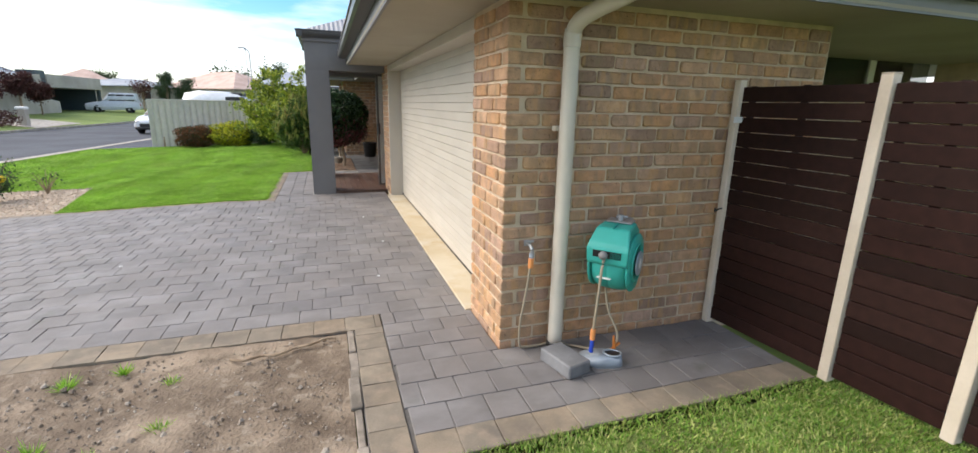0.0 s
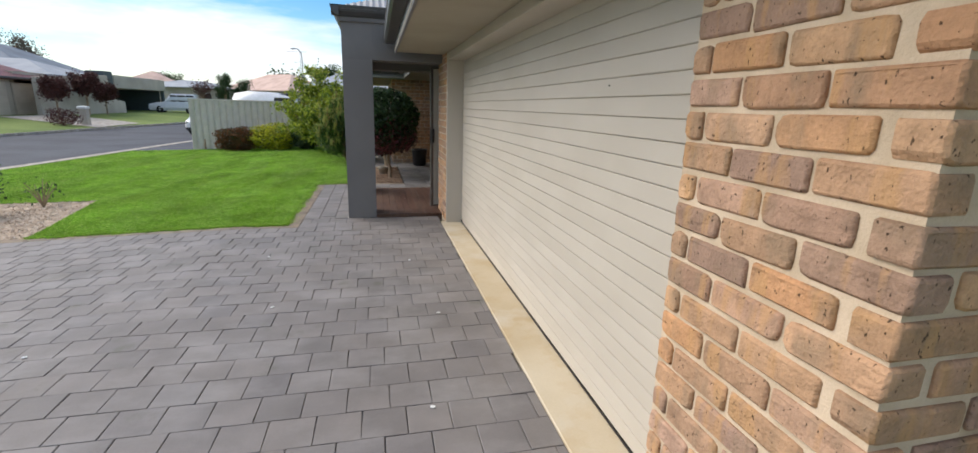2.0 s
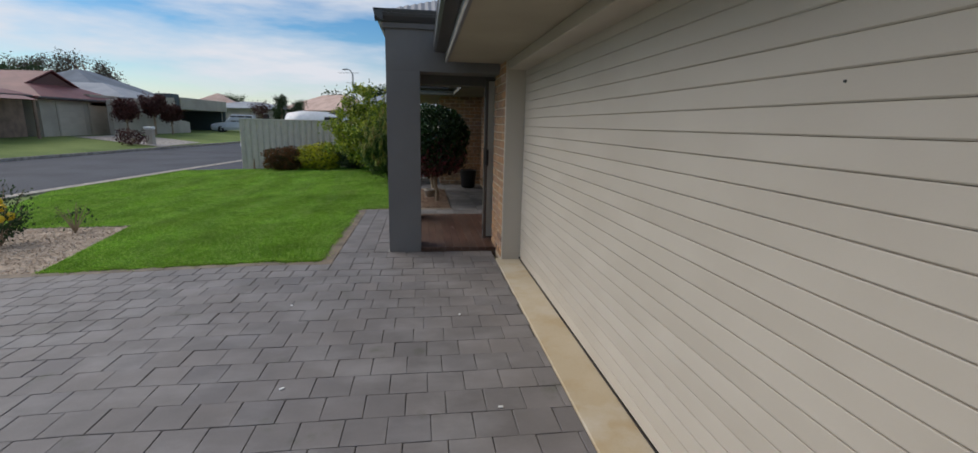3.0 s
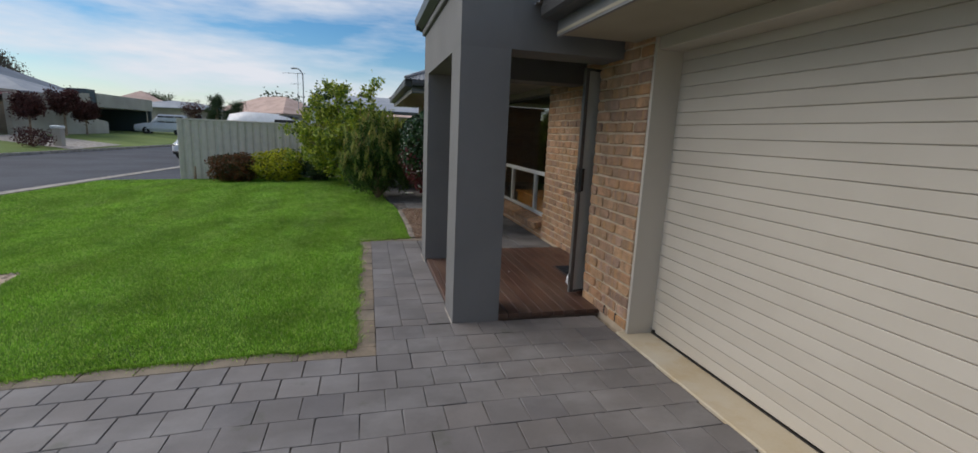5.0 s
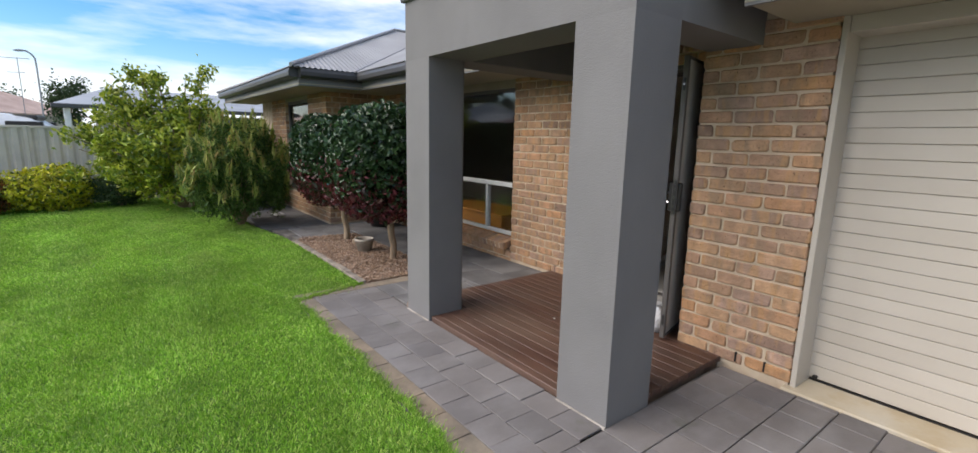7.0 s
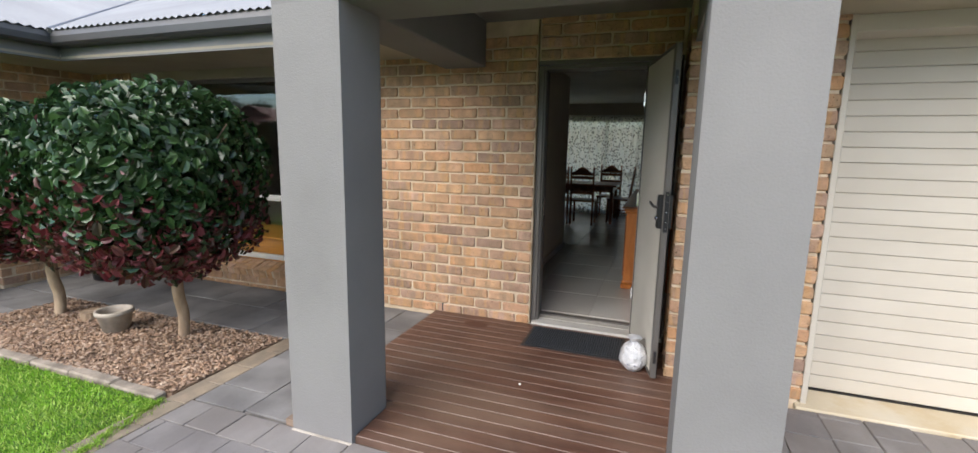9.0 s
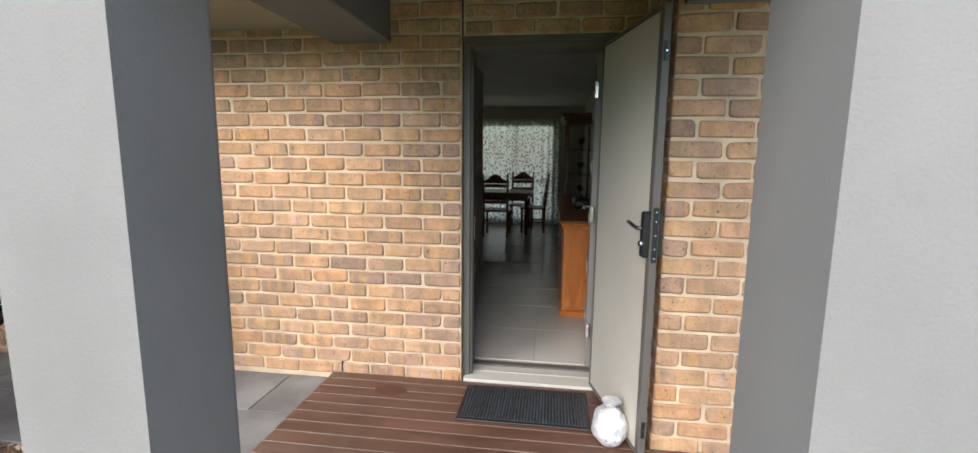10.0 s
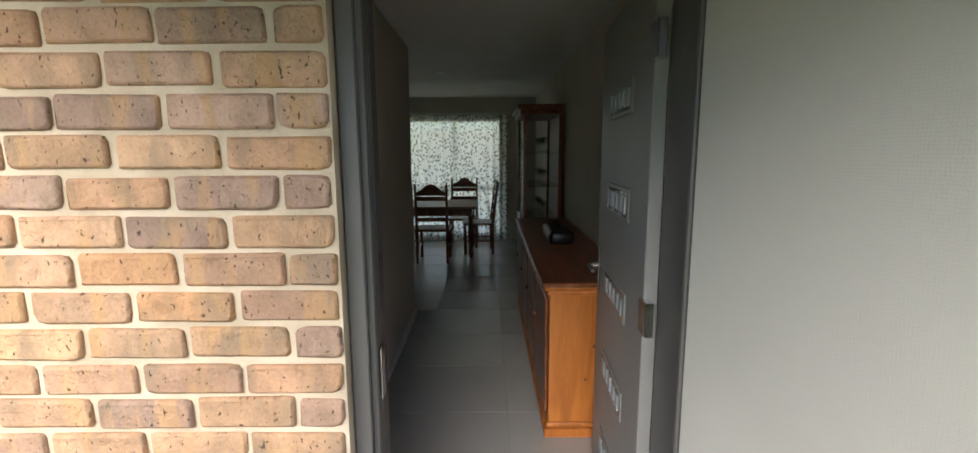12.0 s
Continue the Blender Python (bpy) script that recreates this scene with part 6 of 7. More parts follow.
def lay(parent, name, mat_, x0, x1, y0, y1, L, W, along="x", skip=None, limit=None, far=None, z=0.0, bond=.5):
    """Courses of pavers over a rectangle; those outside limit (a test) go joined into far's arrays."""
    if along == "x":
        u0, u1, v0, v1 = x0, x1, y0, y1
    else:
        u0, u1, v0, v1 = y0, y1, x0, x1
    n = max(1, round((v1 - v0) / W))
    W = (v1 - v0) / n
    for r in range(n):
        v = v0 + (r + .5) * W
        u = u0 - (L * bond if r % 2 else 0) + random.uniform(-.02, .02)
        while u < u1 - .03:
            a, b_ = max(u, u0), min(u + L, u1)
            u += L
            if b_ - a < .04:
                continue
            cu, l = (a + b_) / 2, b_ - a
            x, y = (cu, v) if along == "x" else (v, cu)
            if skip and skip(x, y):
                continue
            zz = z + gz(x) + random.uniform(-.0015, .0015)
            if limit and not limit(x, y):
                hx, hy = (l / 2 - .0018, W / 2 - .0025) if along == "x" else (W / 2 - .0025, l / 2 - .0018)
                i = len(far[0])
                e = .004
                for d, low in ((0, .006), (e, 0)):
                    far[0].extend([(x + p * (hx - d), y + q * (hy - d), z + gz(x + p * (hx - d)) - low) for p, q in ((-1, -1), (1, -1), (1, 1), (-1, 1))])
                far[1].extend([(i + 4, i + 5, i + 6, i + 7)] + [(i + k, i + (k + 1) % 4, i + 4 + (k + 1) % 4, i + 4 + k) for k in range(4)])
                continue
            ob = new(name, piece(name, l, W, mat_))
            fall = -2.12 if x < -1.5 else 0
            ob.matrix_basis = pose(x, y, zz, random.uniform(-.25, .25), fall + random.uniform(-.25, .25), (0 if along == "x" else 90) + random.uniform(-.3, .3))
            ob.parent = parent


drive = sloped("driveway", [(-8.4, 3.10), (1.0, 3.10), (1.0, 8.58), (-.9, 8.58), (-.9, 8.2), (-8.4, 8.2)], M_SAND, -.012, "grey concrete paver driveway in stretcher bond", "driveway")
FAR = ([], [])
lay(drive, "paver", M_PAVER, -8.3, 1.0, 3.32, 8.10, .218, .218, "x", limit=lambda x, y: x > -2.1 and y < 7.75, far=FAR)
lay(drive, "paver", M_PAVER, -.80, 1.0, 8.10, 8.56, .218, .218, "x")
ob = tagged(from_arrays("far_pavers", FAR[0], FAR[1], M_PAVER_FAR, drive), kind="stuff")
lay(drive, "edge_paver", M_TERRA, -6.0, .35, 3.10, 3.32, .21, .22, "x")
lay(drive, "lawn_edge_paver", M_TERRA, -6.4, -.80, 8.10, 8.235, .30, .135, "x")

apron = tagged(part("side_paving", prism(bmesh.new(), [(.15, -1.2), (.36, -1.2), (.36, 1.6), (2.78, 1.6), (2.78, 2.57), (1.02, 2.57), (1.02, 3.32), (.15, 3.32)], -.1, -.012), M_SAND),
               "grey paved strip round the garage corner", "paving", kind="structure")
lay(apron, "paver", M_PAVER, .355, 1.045, 2.55, 3.32, .208, .215, "x")
lay(apron, "paver", M_PAVER, .355, 2.76, 1.875, 2.55, .208, .215, "x")
lay(apron, "edge_paver", M_TERRA, .155, .350, -1.2, 3.10, .21, .195, "y")
lay(apron, "edge_paver", M_TERRA, .355, 2.78, 1.68, 1.875, .205, .195, "x")

path = tagged(part("entry_path", prism(bmesh.new(), [(-.97, 8.2), (-.19, 8.2), (-.19, 11.62), (-.97, 11.62)], -.1, -.012), M_SAND), "grey paver path beside the portico", "path", kind="structure")
lay(path, "paver", M_PAVER, -.80, -.20, 8.56, 11.45, .225, .20, "y")
lay(path, "edge_paver", M_TERRA, -.955, -.80, 8.235, 11.45, .235, .155, "y")
lay(path, "edge_paver", M_TERRA, -.955, .70, 11.45, 11.61, .235, .16, "x")
path2 = tagged(part("house_path", prism(bmesh.new(), [(-.19, 10.72), (1.62, 10.72), (1.62, 15.02), (.62, 15.02), (.62, 20), (-.50, 20), (-.42, 15.5), (-.15, 14.15), (.66, 14.05), (.66, 11.62), (-.19, 11.62)], -.1, -.012), M_SAND),
               "grey slab path along the front window", "path", kind="structure")
lay(path2, "slab", M_PATH, -.19, .70, 10.73, 11.45, .40, .36, "x")
lay(path2, "slab", M_PATH, .70, 1.60, 10.80, 15.0, .60, .45, "y")
lay(path2, "slab", M_PATH, -.10, .68, 14.12, 15.0, .40, .44, "x")
lay(path2, "slab", M_PATH, -.40, .60, 15.0, 19.9, .60, .50, "y")
tiles = bpy.data.objects["floor"]
tile = piece_mesh("tile", .597, .597, .02, 5, .0015)
tile.materials.append(M_TILE)
for i in range(11):
    for j in range(7):
        x, y = 2.2 + .6 * i, 9.22 + .6 * j
        if x < 8.4 and (x > 4.9 or y < 10.2):
            ob = new("tile", tile)
            ob.matrix_basis = pose(x, y, .0665)
            ob.parent = tiles


# ---- brickwork ----
def brick_mesh(L, seed):
    """A tumbled brick: rounded, uneven outline; face at local -y, centred in x and z."""
    g_ = random.Random(seed)
    h, D = .0745, .085
    j = lambda k: g_.uniform(-k, k)
    a, b_ = L / 2, h / 2
    ol = []
    for sx, sz in ((-1, -1), (1, -1), (1, 1), (-1, 1)):
        worn = g_.random() < .3
        c = (g_.uniform(.016, .034) if worn else g_.uniform(.004, .013)) if L > .06 else .006
        d = g_.uniform(.012, .024) if worn else g_.uniform(.004, .011)
        three = [(sx * (a - c), sz * b_), (sx * (a - c * .27), sz * (b_ - d * .27)), (sx * a, sz * (b_ - d))]
        ol += three[::-1] if sx * sz > 0 else three
    ol = [(x + j(.0018), z + j(.0018)) for x, z in ol]
    ol.sort(key=lambda q: math.atan2(q[1] / b_, q[0] / a))
    bm = bmesh.new()
    e = .0075
    n = len(ol)
    back = [bm.verts.new((x, D, z)) for x, z in ol]
    mid = [bm.verts.new((x, .0075, z)) for x, z in ol]
    face = [bm.verts.new((x * (1 - e / a), j(.0015), z * (1 - e / b_))) for x, z in ol]
    for p, q in ((back, mid), (mid, face)):
        for i in range(n):
            f = bm.faces.new((p[i], p[(i + 1) % n], q[(i + 1) % n], q[i]))
            f.smooth = p is mid
    bm.faces.new(face)
    bmesh.ops.recalc_face_normals(bm, faces=bm.faces[:])
    if bm.faces[-1].normal.y > 0:
        bmesh.ops.reverse_faces(bm, faces=bm.faces[:])
    me = bpy.data.meshes.new("brick")
    bm.to_mesh(me)
    bm.free()
    me.materials.append(M_BRICK)
    return me


BRK = {}


def brick(parent, L, m):
    k = (round(L, 2), random.randrange(11))
    if k not in BRK:
        BRK[k] = brick_mesh(k[0], k[1] * 13 + int(k[0] * 100))
    ob = new("brick", BRK[k])
    sx = 1 - random.uniform(0, .008) / max(L, .1)
    ob.matrix_basis = m @ pose(random.uniform(-.003, .003), random.uniform(-.002, .002), random.uniform(-.002, .002), 0, random.uniform(-.7, .7), 0) @ Matrix.Diagonal((sx, 1, random.uniform(.94, 1.02), 1))
    ob.parent = parent


C_H, B_L = .086, .240


def courses(parent, start, way, turn, length, z0, n, par=0, corner=True, end_corner=False, first=0, miss=None, rise=C_H):
    """Stretcher courses from start along way; turn: rotation that faces them outwards; par: which courses own the corner."""
    for i in range(first, n):
        own = (i + par) % 2 == 0
        s = 0 if own else (.120 if corner else -.120)
        stop = length if not end_corner or own else length - .120
        z = z0 + (i + .5) * rise
        while s < stop - .02:
            a, b_ = max(s, 0), min(s + .227, stop)
            s += B_L
            if stop - s < .05 and not end_corner:
                b_ = stop if stop - a < .30 else b_
                s = stop if stop - a < .30 else s
            L = b_ - a
            if L < .03:
                continue
            c = (a + b_) / 2
            if miss and miss(c, z):
                continue
            x, y = start[0] + way[0] * c, start[1] + way[1] * c
            brick(parent, L, pose(x, y, z + random.uniform(-.0015, .0015), random.uniform(-.6, .6), random.uniform(-.5, .5), turn + random.uniform(-.4, .4)))


courses(w_side, (X_G, Y_C), (1, 0), 0, 2.49, -.0405, 25, 1, rise=.087)
courses(w_pier, (X_G, Y_C), (0, 1), -90, .665, -.0405, 25, 0, rise=.087)
courses(w_far, (X_G, 8.925), (0, -1), -90, .755, .019, 25, 0, False, rise=.0878)
courses(w_far, (X_G + .10, 8.93), (1, 0), 180, .46, .019, 25, 0, False, rise=.0878)
courses(w_ent, (X_E, 9.968), (0, 1), -90, 1.552, .018, 26, 1, False, rise=.0874)
courses(w_head, (X_E, 8.95), (0, 1), -90, .99, 2.10, 4, 1, False)
courses(w_low, (X_E + .02, 11.53), (0, 1), -90, 2.88, -.06, 3, 0, False)
courses(w_end, (X_E, 14.42), (0, 1), -90, .58, .022, 25, 1, False)
courses(w_wing, (.60, 15.0), (1, 0), 0, 1.0, .022, 25, 0)
courses(w_wing2, (.60, 15.0), (0, 1), -90, .95, .022, 25, 1)
courses(w_wing3, (.60, 15.95), (0, 1), -90, 1.45, .022, 4, 1, False)
courses(w_wing4, (.60, 17.4), (0, 1), -90, 1.0, .022, 25, 0, False)
# brick-on-edge sill under the front window, in a sloping mortar bed
part("sill_bed", bx((-.100, -1.425, -.078), (.104, 1.425, -.010)), M_MORTAR, w_low, "pale mortar bed", Matrix.Translation((1.595, 12.965, .252)) @ Euler((0, radians(-14), 0)).to_matrix().to_4x4())
y = 11.56
while y < 14.38:
    brick(w_low, .22, Matrix.Translation((1.595, y, .252)) @ Euler((0, radians(-14), 0)).to_matrix().to_4x4() @ pose(0, 0, 0, -90, 0, 0))
    y += .083


# ---- fence, vehicles, neighbours ----
fence = thing("boundary_fence", pose(-5.95, 20.4, gz(-5.95) - .02), "cream ribbed steel boundary fence", "fence")
W_, H_ = 2.40, 1.70
for k in range(4):
    V, F = [], []
    n = 60
    for i in range(n + 1):
        u = k * W_ + W_ * i / n
        ph = (u / .20) % 1
        d = .032 * (1 if ph < .42 else (1 - (ph - .42) / .08 if ph < .5 else (0 if ph < .92 else (ph - .92) / .08)))
        V += [(u, -d + .012, 0), (u, -d + .012, H_)]
    for i in range(n):
        F.append((2 * i, 2 * i + 2, 2 * i + 3, 2 * i + 1))
    from_arrays("ribbed_sheet", V, F, M_FENCE, fence)
    part("top_rail", bx((k * W_, -.03, H_ - .03), (k * W_ + W_, .02, H_ + .02), .004), M_FENCE, fence)
    part("fence_post", bx((k * W_ - .03, -.035, -.1), (k * W_ + .03, .025, H_ + .025), .004), M_FENCE, fence)
part("bottom_rail", bx((0, -.03, -.02), (4 * W_, .02, .05), .004), M_FENCE, fence)
pk = thing("garden_stake", pose(-5.55, 20.2, gz(-5.5)), "short dark stake by the fence", "stake")
part("stake", tube(bmesh.new(), [(0, 0, -.02), (.01, 0, .36)], .03, 7, [.035, .02]), M_BARK, pk)


def wheel(t, x, y, r=.33, w=.2):
    b = bmesh.new()
    lathe(b, [(r * .62, -w / 2), (r * .95, -w / 2), (r, -w / 2 + .03), (r, w / 2 - .03), (r * .95, w / 2), (r * .62, w / 2)], 20)
    wl_ = part("wheel", b, M_TYRE, t, "", pose(x, y, r, 90, 0, 0), True)
    part("rim", lathe(bmesh.new(), [(.04, -w / 2 - .005), (r * .62, -w / 2 + .01), (r * .62, w / 2 - .01), (.04, w / 2 + .005)], 16), M_GALV, wl_)


def hull(bm, sections):
    """A body lofted through sections of (x, half width, z low, z high, half width of the top)."""
    rings = []
    for x, hw, z0, z1, tw in sections:
        rings.append([bm.verts.new(p) for p in ((x, -hw * .92, z0), (x, -hw, z0 + (z1 - z0) * .35), (x, -hw * .97, z0 + (z1 - z0) * .7), (x, -tw, z1), (x, tw, z1), (x, hw * .97, z0 + (z1 - z0) * .7), (x, hw, z0 + (z1 - z0) * .35), (x, hw * .92, z0))])
    for a, b in zip(rings, rings[1:]):
        for i in range(8):
            bm.faces.new((a[i], a[(i + 1) % 8], b[(i + 1) % 8], b[i]))
    bm.faces.new(rings[0]), bm.faces.new(rings[-1][::-1])
    return bm


def car(m, paint, label, ute=False):
    t = thing("parked_car", m, label, "car")
    L = 2.4 if ute else 2.15
    part("body", hull(bmesh.new(), [(-L, .75, .45, .80, .70), (-L + .12, .86, .30, .92, .80), (-1.2, .90, .25, 1.0, .84), (.9, .90, .25, 1.0, .84), (1.5, .88, .25, .95, .80), (L - .1, .82, .28, .80, .70), (L, .70, .40, .68, .60)]), paint, t)
    back = -2.2 if ute else -1.75
    cab = part("cabin", hull(bmesh.new(), [(back, .78, .95, 1.02, .72), (back + .15, .78, .95, 1.72 if ute else 1.5, .62), (.2, .78, .95, 1.74 if ute else 1.52, .62), (.95, .80, .95, 1.0, .74)]), paint, t)
    for s in (-1, 1):
        for x0, x1 in ((back + .3, back + 1.0), (back + 1.1, -.35), (-.27, .3)):
            part("side_window", bx((x0, s * .745 - .015, 1.05), (x1, s * .745 + .015, 1.46 if not ute else 1.6), .01), M_BLACK, cab)
        part("headlight", bx((L - .2, s * .62 - .14, .62), (L - .02, s * .62 + .14, .76), .03), M_CHROME, t)
        part("tail_light", bx((-L - .01, s * .7 - .07, .62), (-L + .08, s * .7 + .07, .86), .01), plain("red_lens", (.3, .02, .02), .3), t)
        for x in (-1.35, 1.35):
            wheel(t, x, s * .78)
    b = bmesh.new()
    b.faces.new([b.verts.new(p) for p in ((.32, -.62, 1.42), (.32, .62, 1.42), (.96, .72, 1.03), (.96, -.72, 1.03))])
    part("windscreen", b, M_BLACK, cab)
    part("grille", bx((L - .06, -.5, .42), (L + .02, .5, .60), .02), M_BLACK, t)
    part("bumper", bx((L - .12, -.75, .26), (L + .05, .75, .42), .04), M_BLACK, t)


car(pose(-9.08, 33.8, -.42, 0, 0, -96), M_CARW, "white hatchback parked at the kerb")
car(pose(-20.3, 59.5, .02, 0, 0, 190) @ Matrix.Diagonal((.95, 1, 1.15, 1)), M_CARS, "silver utility with canopy parked by a carport", True)


def van(m):
    t = thing("parked_van", m, "white van with rounded roof behind the fence", "van")
    part("body", hull(bmesh.new(), [(-1.3, .85, .35, 1.9, .6), (-1.12, .95, .3, 2.16, .7), (-.4, .97, .3, 2.30, .75), (.6, .97, .3, 2.28, .75), (1.5, .95, .3, 2.12, .7), (1.95, .92, .3, 1.85, .65), (2.3, .85, .4, 1.1, .6)]), M_CARW, t, smooth=True)
    for s in (-1, 1):
        part("side_window", bx((.95, s * .80 - .1, 1.72), (1.9, s * .80 + .1, 2.0), .02), M_BLACK, t)
        for x in (-.75, 1.5):
            wheel(t, x, s * .85)
    part("roof_vent", bx((1.0, -.5, 2.05), (1.7, .5, 2.22), .05), M_BLACK, t)


van(pose(-5.9, 31.0, -.28, 0, 0, -8))


def hip(bm, x0, x1, y0, y1, z, rise, over=.5):
    """Hip roof shell over a rectangle, ridge along the longer side."""
    x0, x1, y0, y1 = x0 - over, x1 + over, y0 - over, y1 + over
    h = min(x1 - x0, y1 - y0) / 2
    c = [(x0, y0), (x1, y0), (x1, y1), (x0, y1)]
    low = [bm.verts.new((x, y, z - .12)) for x, y in c]
    eav = [bm.verts.new((x, y, z)) for x, y in c]
    if x1 - x0 > y1 - y0:
        r0, r1 = bm.verts.new((x0 + h, (y0 + y1) / 2, z + rise)), bm.verts.new((x1 - h, (y0 + y1) / 2, z + rise))
        fs = [(eav[0], eav[1], r1, r0), (eav[1], eav[2], r1), (eav[2], eav[3], r0, r1), (eav[3], eav[0], r0)]
    else:
        r0, r1 = bm.verts.new(((x0 + x1) / 2, y0 + h, z + rise)), bm.verts.new(((x0 + x1) / 2, y1 - h, z + rise))
        fs = [(eav[0], eav[1], r0), (eav[1], eav[2], r1, r0), (eav[2], eav[3], r1), (eav[3], eav[0], r0, r1)]
    for f in fs:
        bm.faces.new(f)
    for i in range(4):
        bm.faces.new((low[i], low[(i + 1) % 4], eav[(i + 1) % 4], eav[i]))
    bm.faces.new(low[::-1])
    return bm


def house(m, w, d, h, wall_mat, roof_mat, rise, label, windows=(), doors=(), name="house"):
    """A far house, local front along +x at x 0, running along +y; windows (y, z, width, height), doors alike."""
    t = thing(name, m, label, "house")
    wl_ = part("wall", bx((-d, 0, -.6), (0, w, h)), wall_mat, t)
    part("roof", hip(bmesh.new(), -d, 0, 0, w, h, rise), roof_mat, t)
    part("gutter", bx((.42, -.55, h - .14), (.58, w + .55, h - .02), .02), M_GUTTER, t)
    for y, z, ww, hh in windows:
        o = part("window", bx((-.02, y, z), (.03, y + ww, z + hh), .01), M_WHITE, t)
        part("pane", bx((.0, y + .07, z + .07), (.04, y + ww - .07, z + hh - .07)), M_BLACK, o)
    for y, z, ww, hh in doors:
        o = part("door", bx((-.05, y, z), (.02, y + ww, z + hh), .01), M_CREAM, t)
        for k in range(5):
            part("panel", bx((.02, y + .04, z + .05 + k * (hh - .1) / 5), (.035, y + ww - .04, z + (k + 1) * (hh - .1) / 5), .008), M_CREAM, o)
        part("surround", bx((-.04, y - .12, z), (.05, y, z + hh + .12), .01), wall_mat, o)
    return t


red = house(pose(-24.0, 37.6, .1), 8.2, 12, 2.55, M_FARWALL, M_RED, 1.85, "cream house with dull red roof and two garage doors", doors=((1.5, 0, 2.5, 2.15), (4.6, 0, 2.4, 2.15)))
b = bmesh.new()
v = [b.verts.new(p) for p in ((-1.75, 1.7, 3.44), (-1.75, 6.5, 3.44), (-1.75, 4.1, 4.42), (-4.2, 4.1, 4.42))]
b.faces.new((v[0], v[2], v[3])), b.faces.new((v[1], v[3], v[2]))
part("gablet_roof", b, M_RED, red)
b = bmesh.new()
b.faces.new([b.verts.new(p) for p in ((-1.8, 2.1, 3.46), (-1.8, 6.1, 3.46), (-1.8, 4.1, 4.28))])
part("gable_vent", b, M_FARDARK, red)
for a_, e_ in (((-1.72, 1.6, 3.42), (-1.72, 4.1, 4.46)), ((-1.72, 6.6, 3.42), (-1.72, 4.1, 4.46))):
    part("barge_board", tube(bmesh.new(), [a_, e_], .06, 6), M_RED, red)
part("fascia", bx((.4, -.5, 2.36), (.52, 8.7, 2.56), .02), M_FARDARK, red)
porch = house(pose(-24.5, 24.6, .1), 12.4, 11, 2.6, M_FARBRICK, M_RED, 1.9, "brown brick house front with deep porch", windows=((8.4, .5, 1.5, 1.4), (4.9, .5, 1.2, 1.4), (1.5, .6, 1.6, 1.4)))
b = bmesh.new()
v = [b.verts.new(p) for p in ((.0, .5, 2.62), (0, 12.2, 2.62), (2.2, 10.6, 2.25), (2.2, .5, 2.25))]
b.faces.new(v)
part("porch_roof", b, M_RED, porch)
for y in (.7, 3.8, 7.2, 10.4):
    part("porch_post", tube(bmesh.new(), [(2.05, y, -.4), (2.05, y, 2.26)], .09, 8), M_FARBRICK, porch)
house(pose(-30, 54.6, .1), 14, 12, 3.1, M_FARWALL, M_BLUEROOF, 3.1, "house with blue-grey steel hip roof")
low = thing("parapet_house", pose(-22.5, 42.2, .05), "beige rendered low house with dark carport", "house")
b = bmesh.new()
ol2 = [(0, -.5), (11.8, -.5), (11.8, 1.05), (9.9, 1.3), (9.5, 1.6), (9.3, 3.25), (0, 2.65)]
f0 = [b.verts.new((0, y, z)) for y, z in ol2]
f1 = [b.verts.new((-.3, y, z)) for y, z in ol2]
b.faces.new(f0), b.faces.new(f1[::-1])
for i in range(len(ol2)):
    j = (i + 1) % len(ol2)
    b.faces.new((f0[i], f1[i], f1[j], f0[j]))
part("wing_wall", b, M_FARWALL, low, "sweeping rendered garden wall")
part("wall", bx((-11, .3, -.4), (-1.5, 9.6, 3.0)), M_FARWALL, low)
part("roof", hip(bmesh.new(), -11, -1.5, 4.2, 10.6, 3.0, 1.25), M_LIGHTROOF, low)
part("tower", bx((-1.9, 9.9, -.4), (-.5, 11.3, 3.65), .02), M_SLATE, low, "dark slate-clad tower")
part("carport_roof", bx((-9, 11.3, 2.25), (-.4, 22.2, 3.4), .03), M_FARWALL, low)
part("carport_back", bx((-9, 11.3, -.4), (-8.8, 22.2, 2.25)), M_SLATE, low)
part("carport_side", bx((-9, 22.0, -.4), (-1, 22.2, 2.25)), M_SLATE, low)
part("carport_post", bx((-.8, 21.8, -.4), (-.5, 22.1, 2.25), .02), M_SLATE, low)
for i, (x, y, a, w, d, mat_, rise, lab) in enumerate([
        (-24, 76, 0, 14, 10, M_LIGHTROOF, 1.1, "distant house with low pale grey roof"), (-5.5, 85, 70, 15, 10, M_PINKROOF, 2.6, "distant house with pink tiled hip roof"),
        (-30, 91, 30, 16, 10, M_PINKROOF, 2.8, "distant house with pale pink tiled roof"), (-7, 98, 80, 13, 9, M_LIGHTROOF, 2.0, "distant house with light grey roof"),
        (-38, 70, 10, 16, 11, M_PINKROOF, 1.4, "distant house with faded pink roof"), (14, 97, 90, 16, 10, M_PINKROOF, 2.5, "distant house with orange-pink roof"),
        (-36, 16, 0, 14, 10, M_RED, 2.4, "distant brick house with red roof"), (-34, -2, 0, 13, 10, M_BLUEROOF, 2.4, "house across the street with grey roof")]):
    house(pose(x, y, .4, 0, 0, a - 20), w, d, 2.7, M_FARWALL if i < 6 else M_FARBRICK, mat_, rise, lab, windows=((2, .8, 1.8, 1.2), (6, .8, 1.8, 1.2), (10, .8, 1.5, 1.2)))
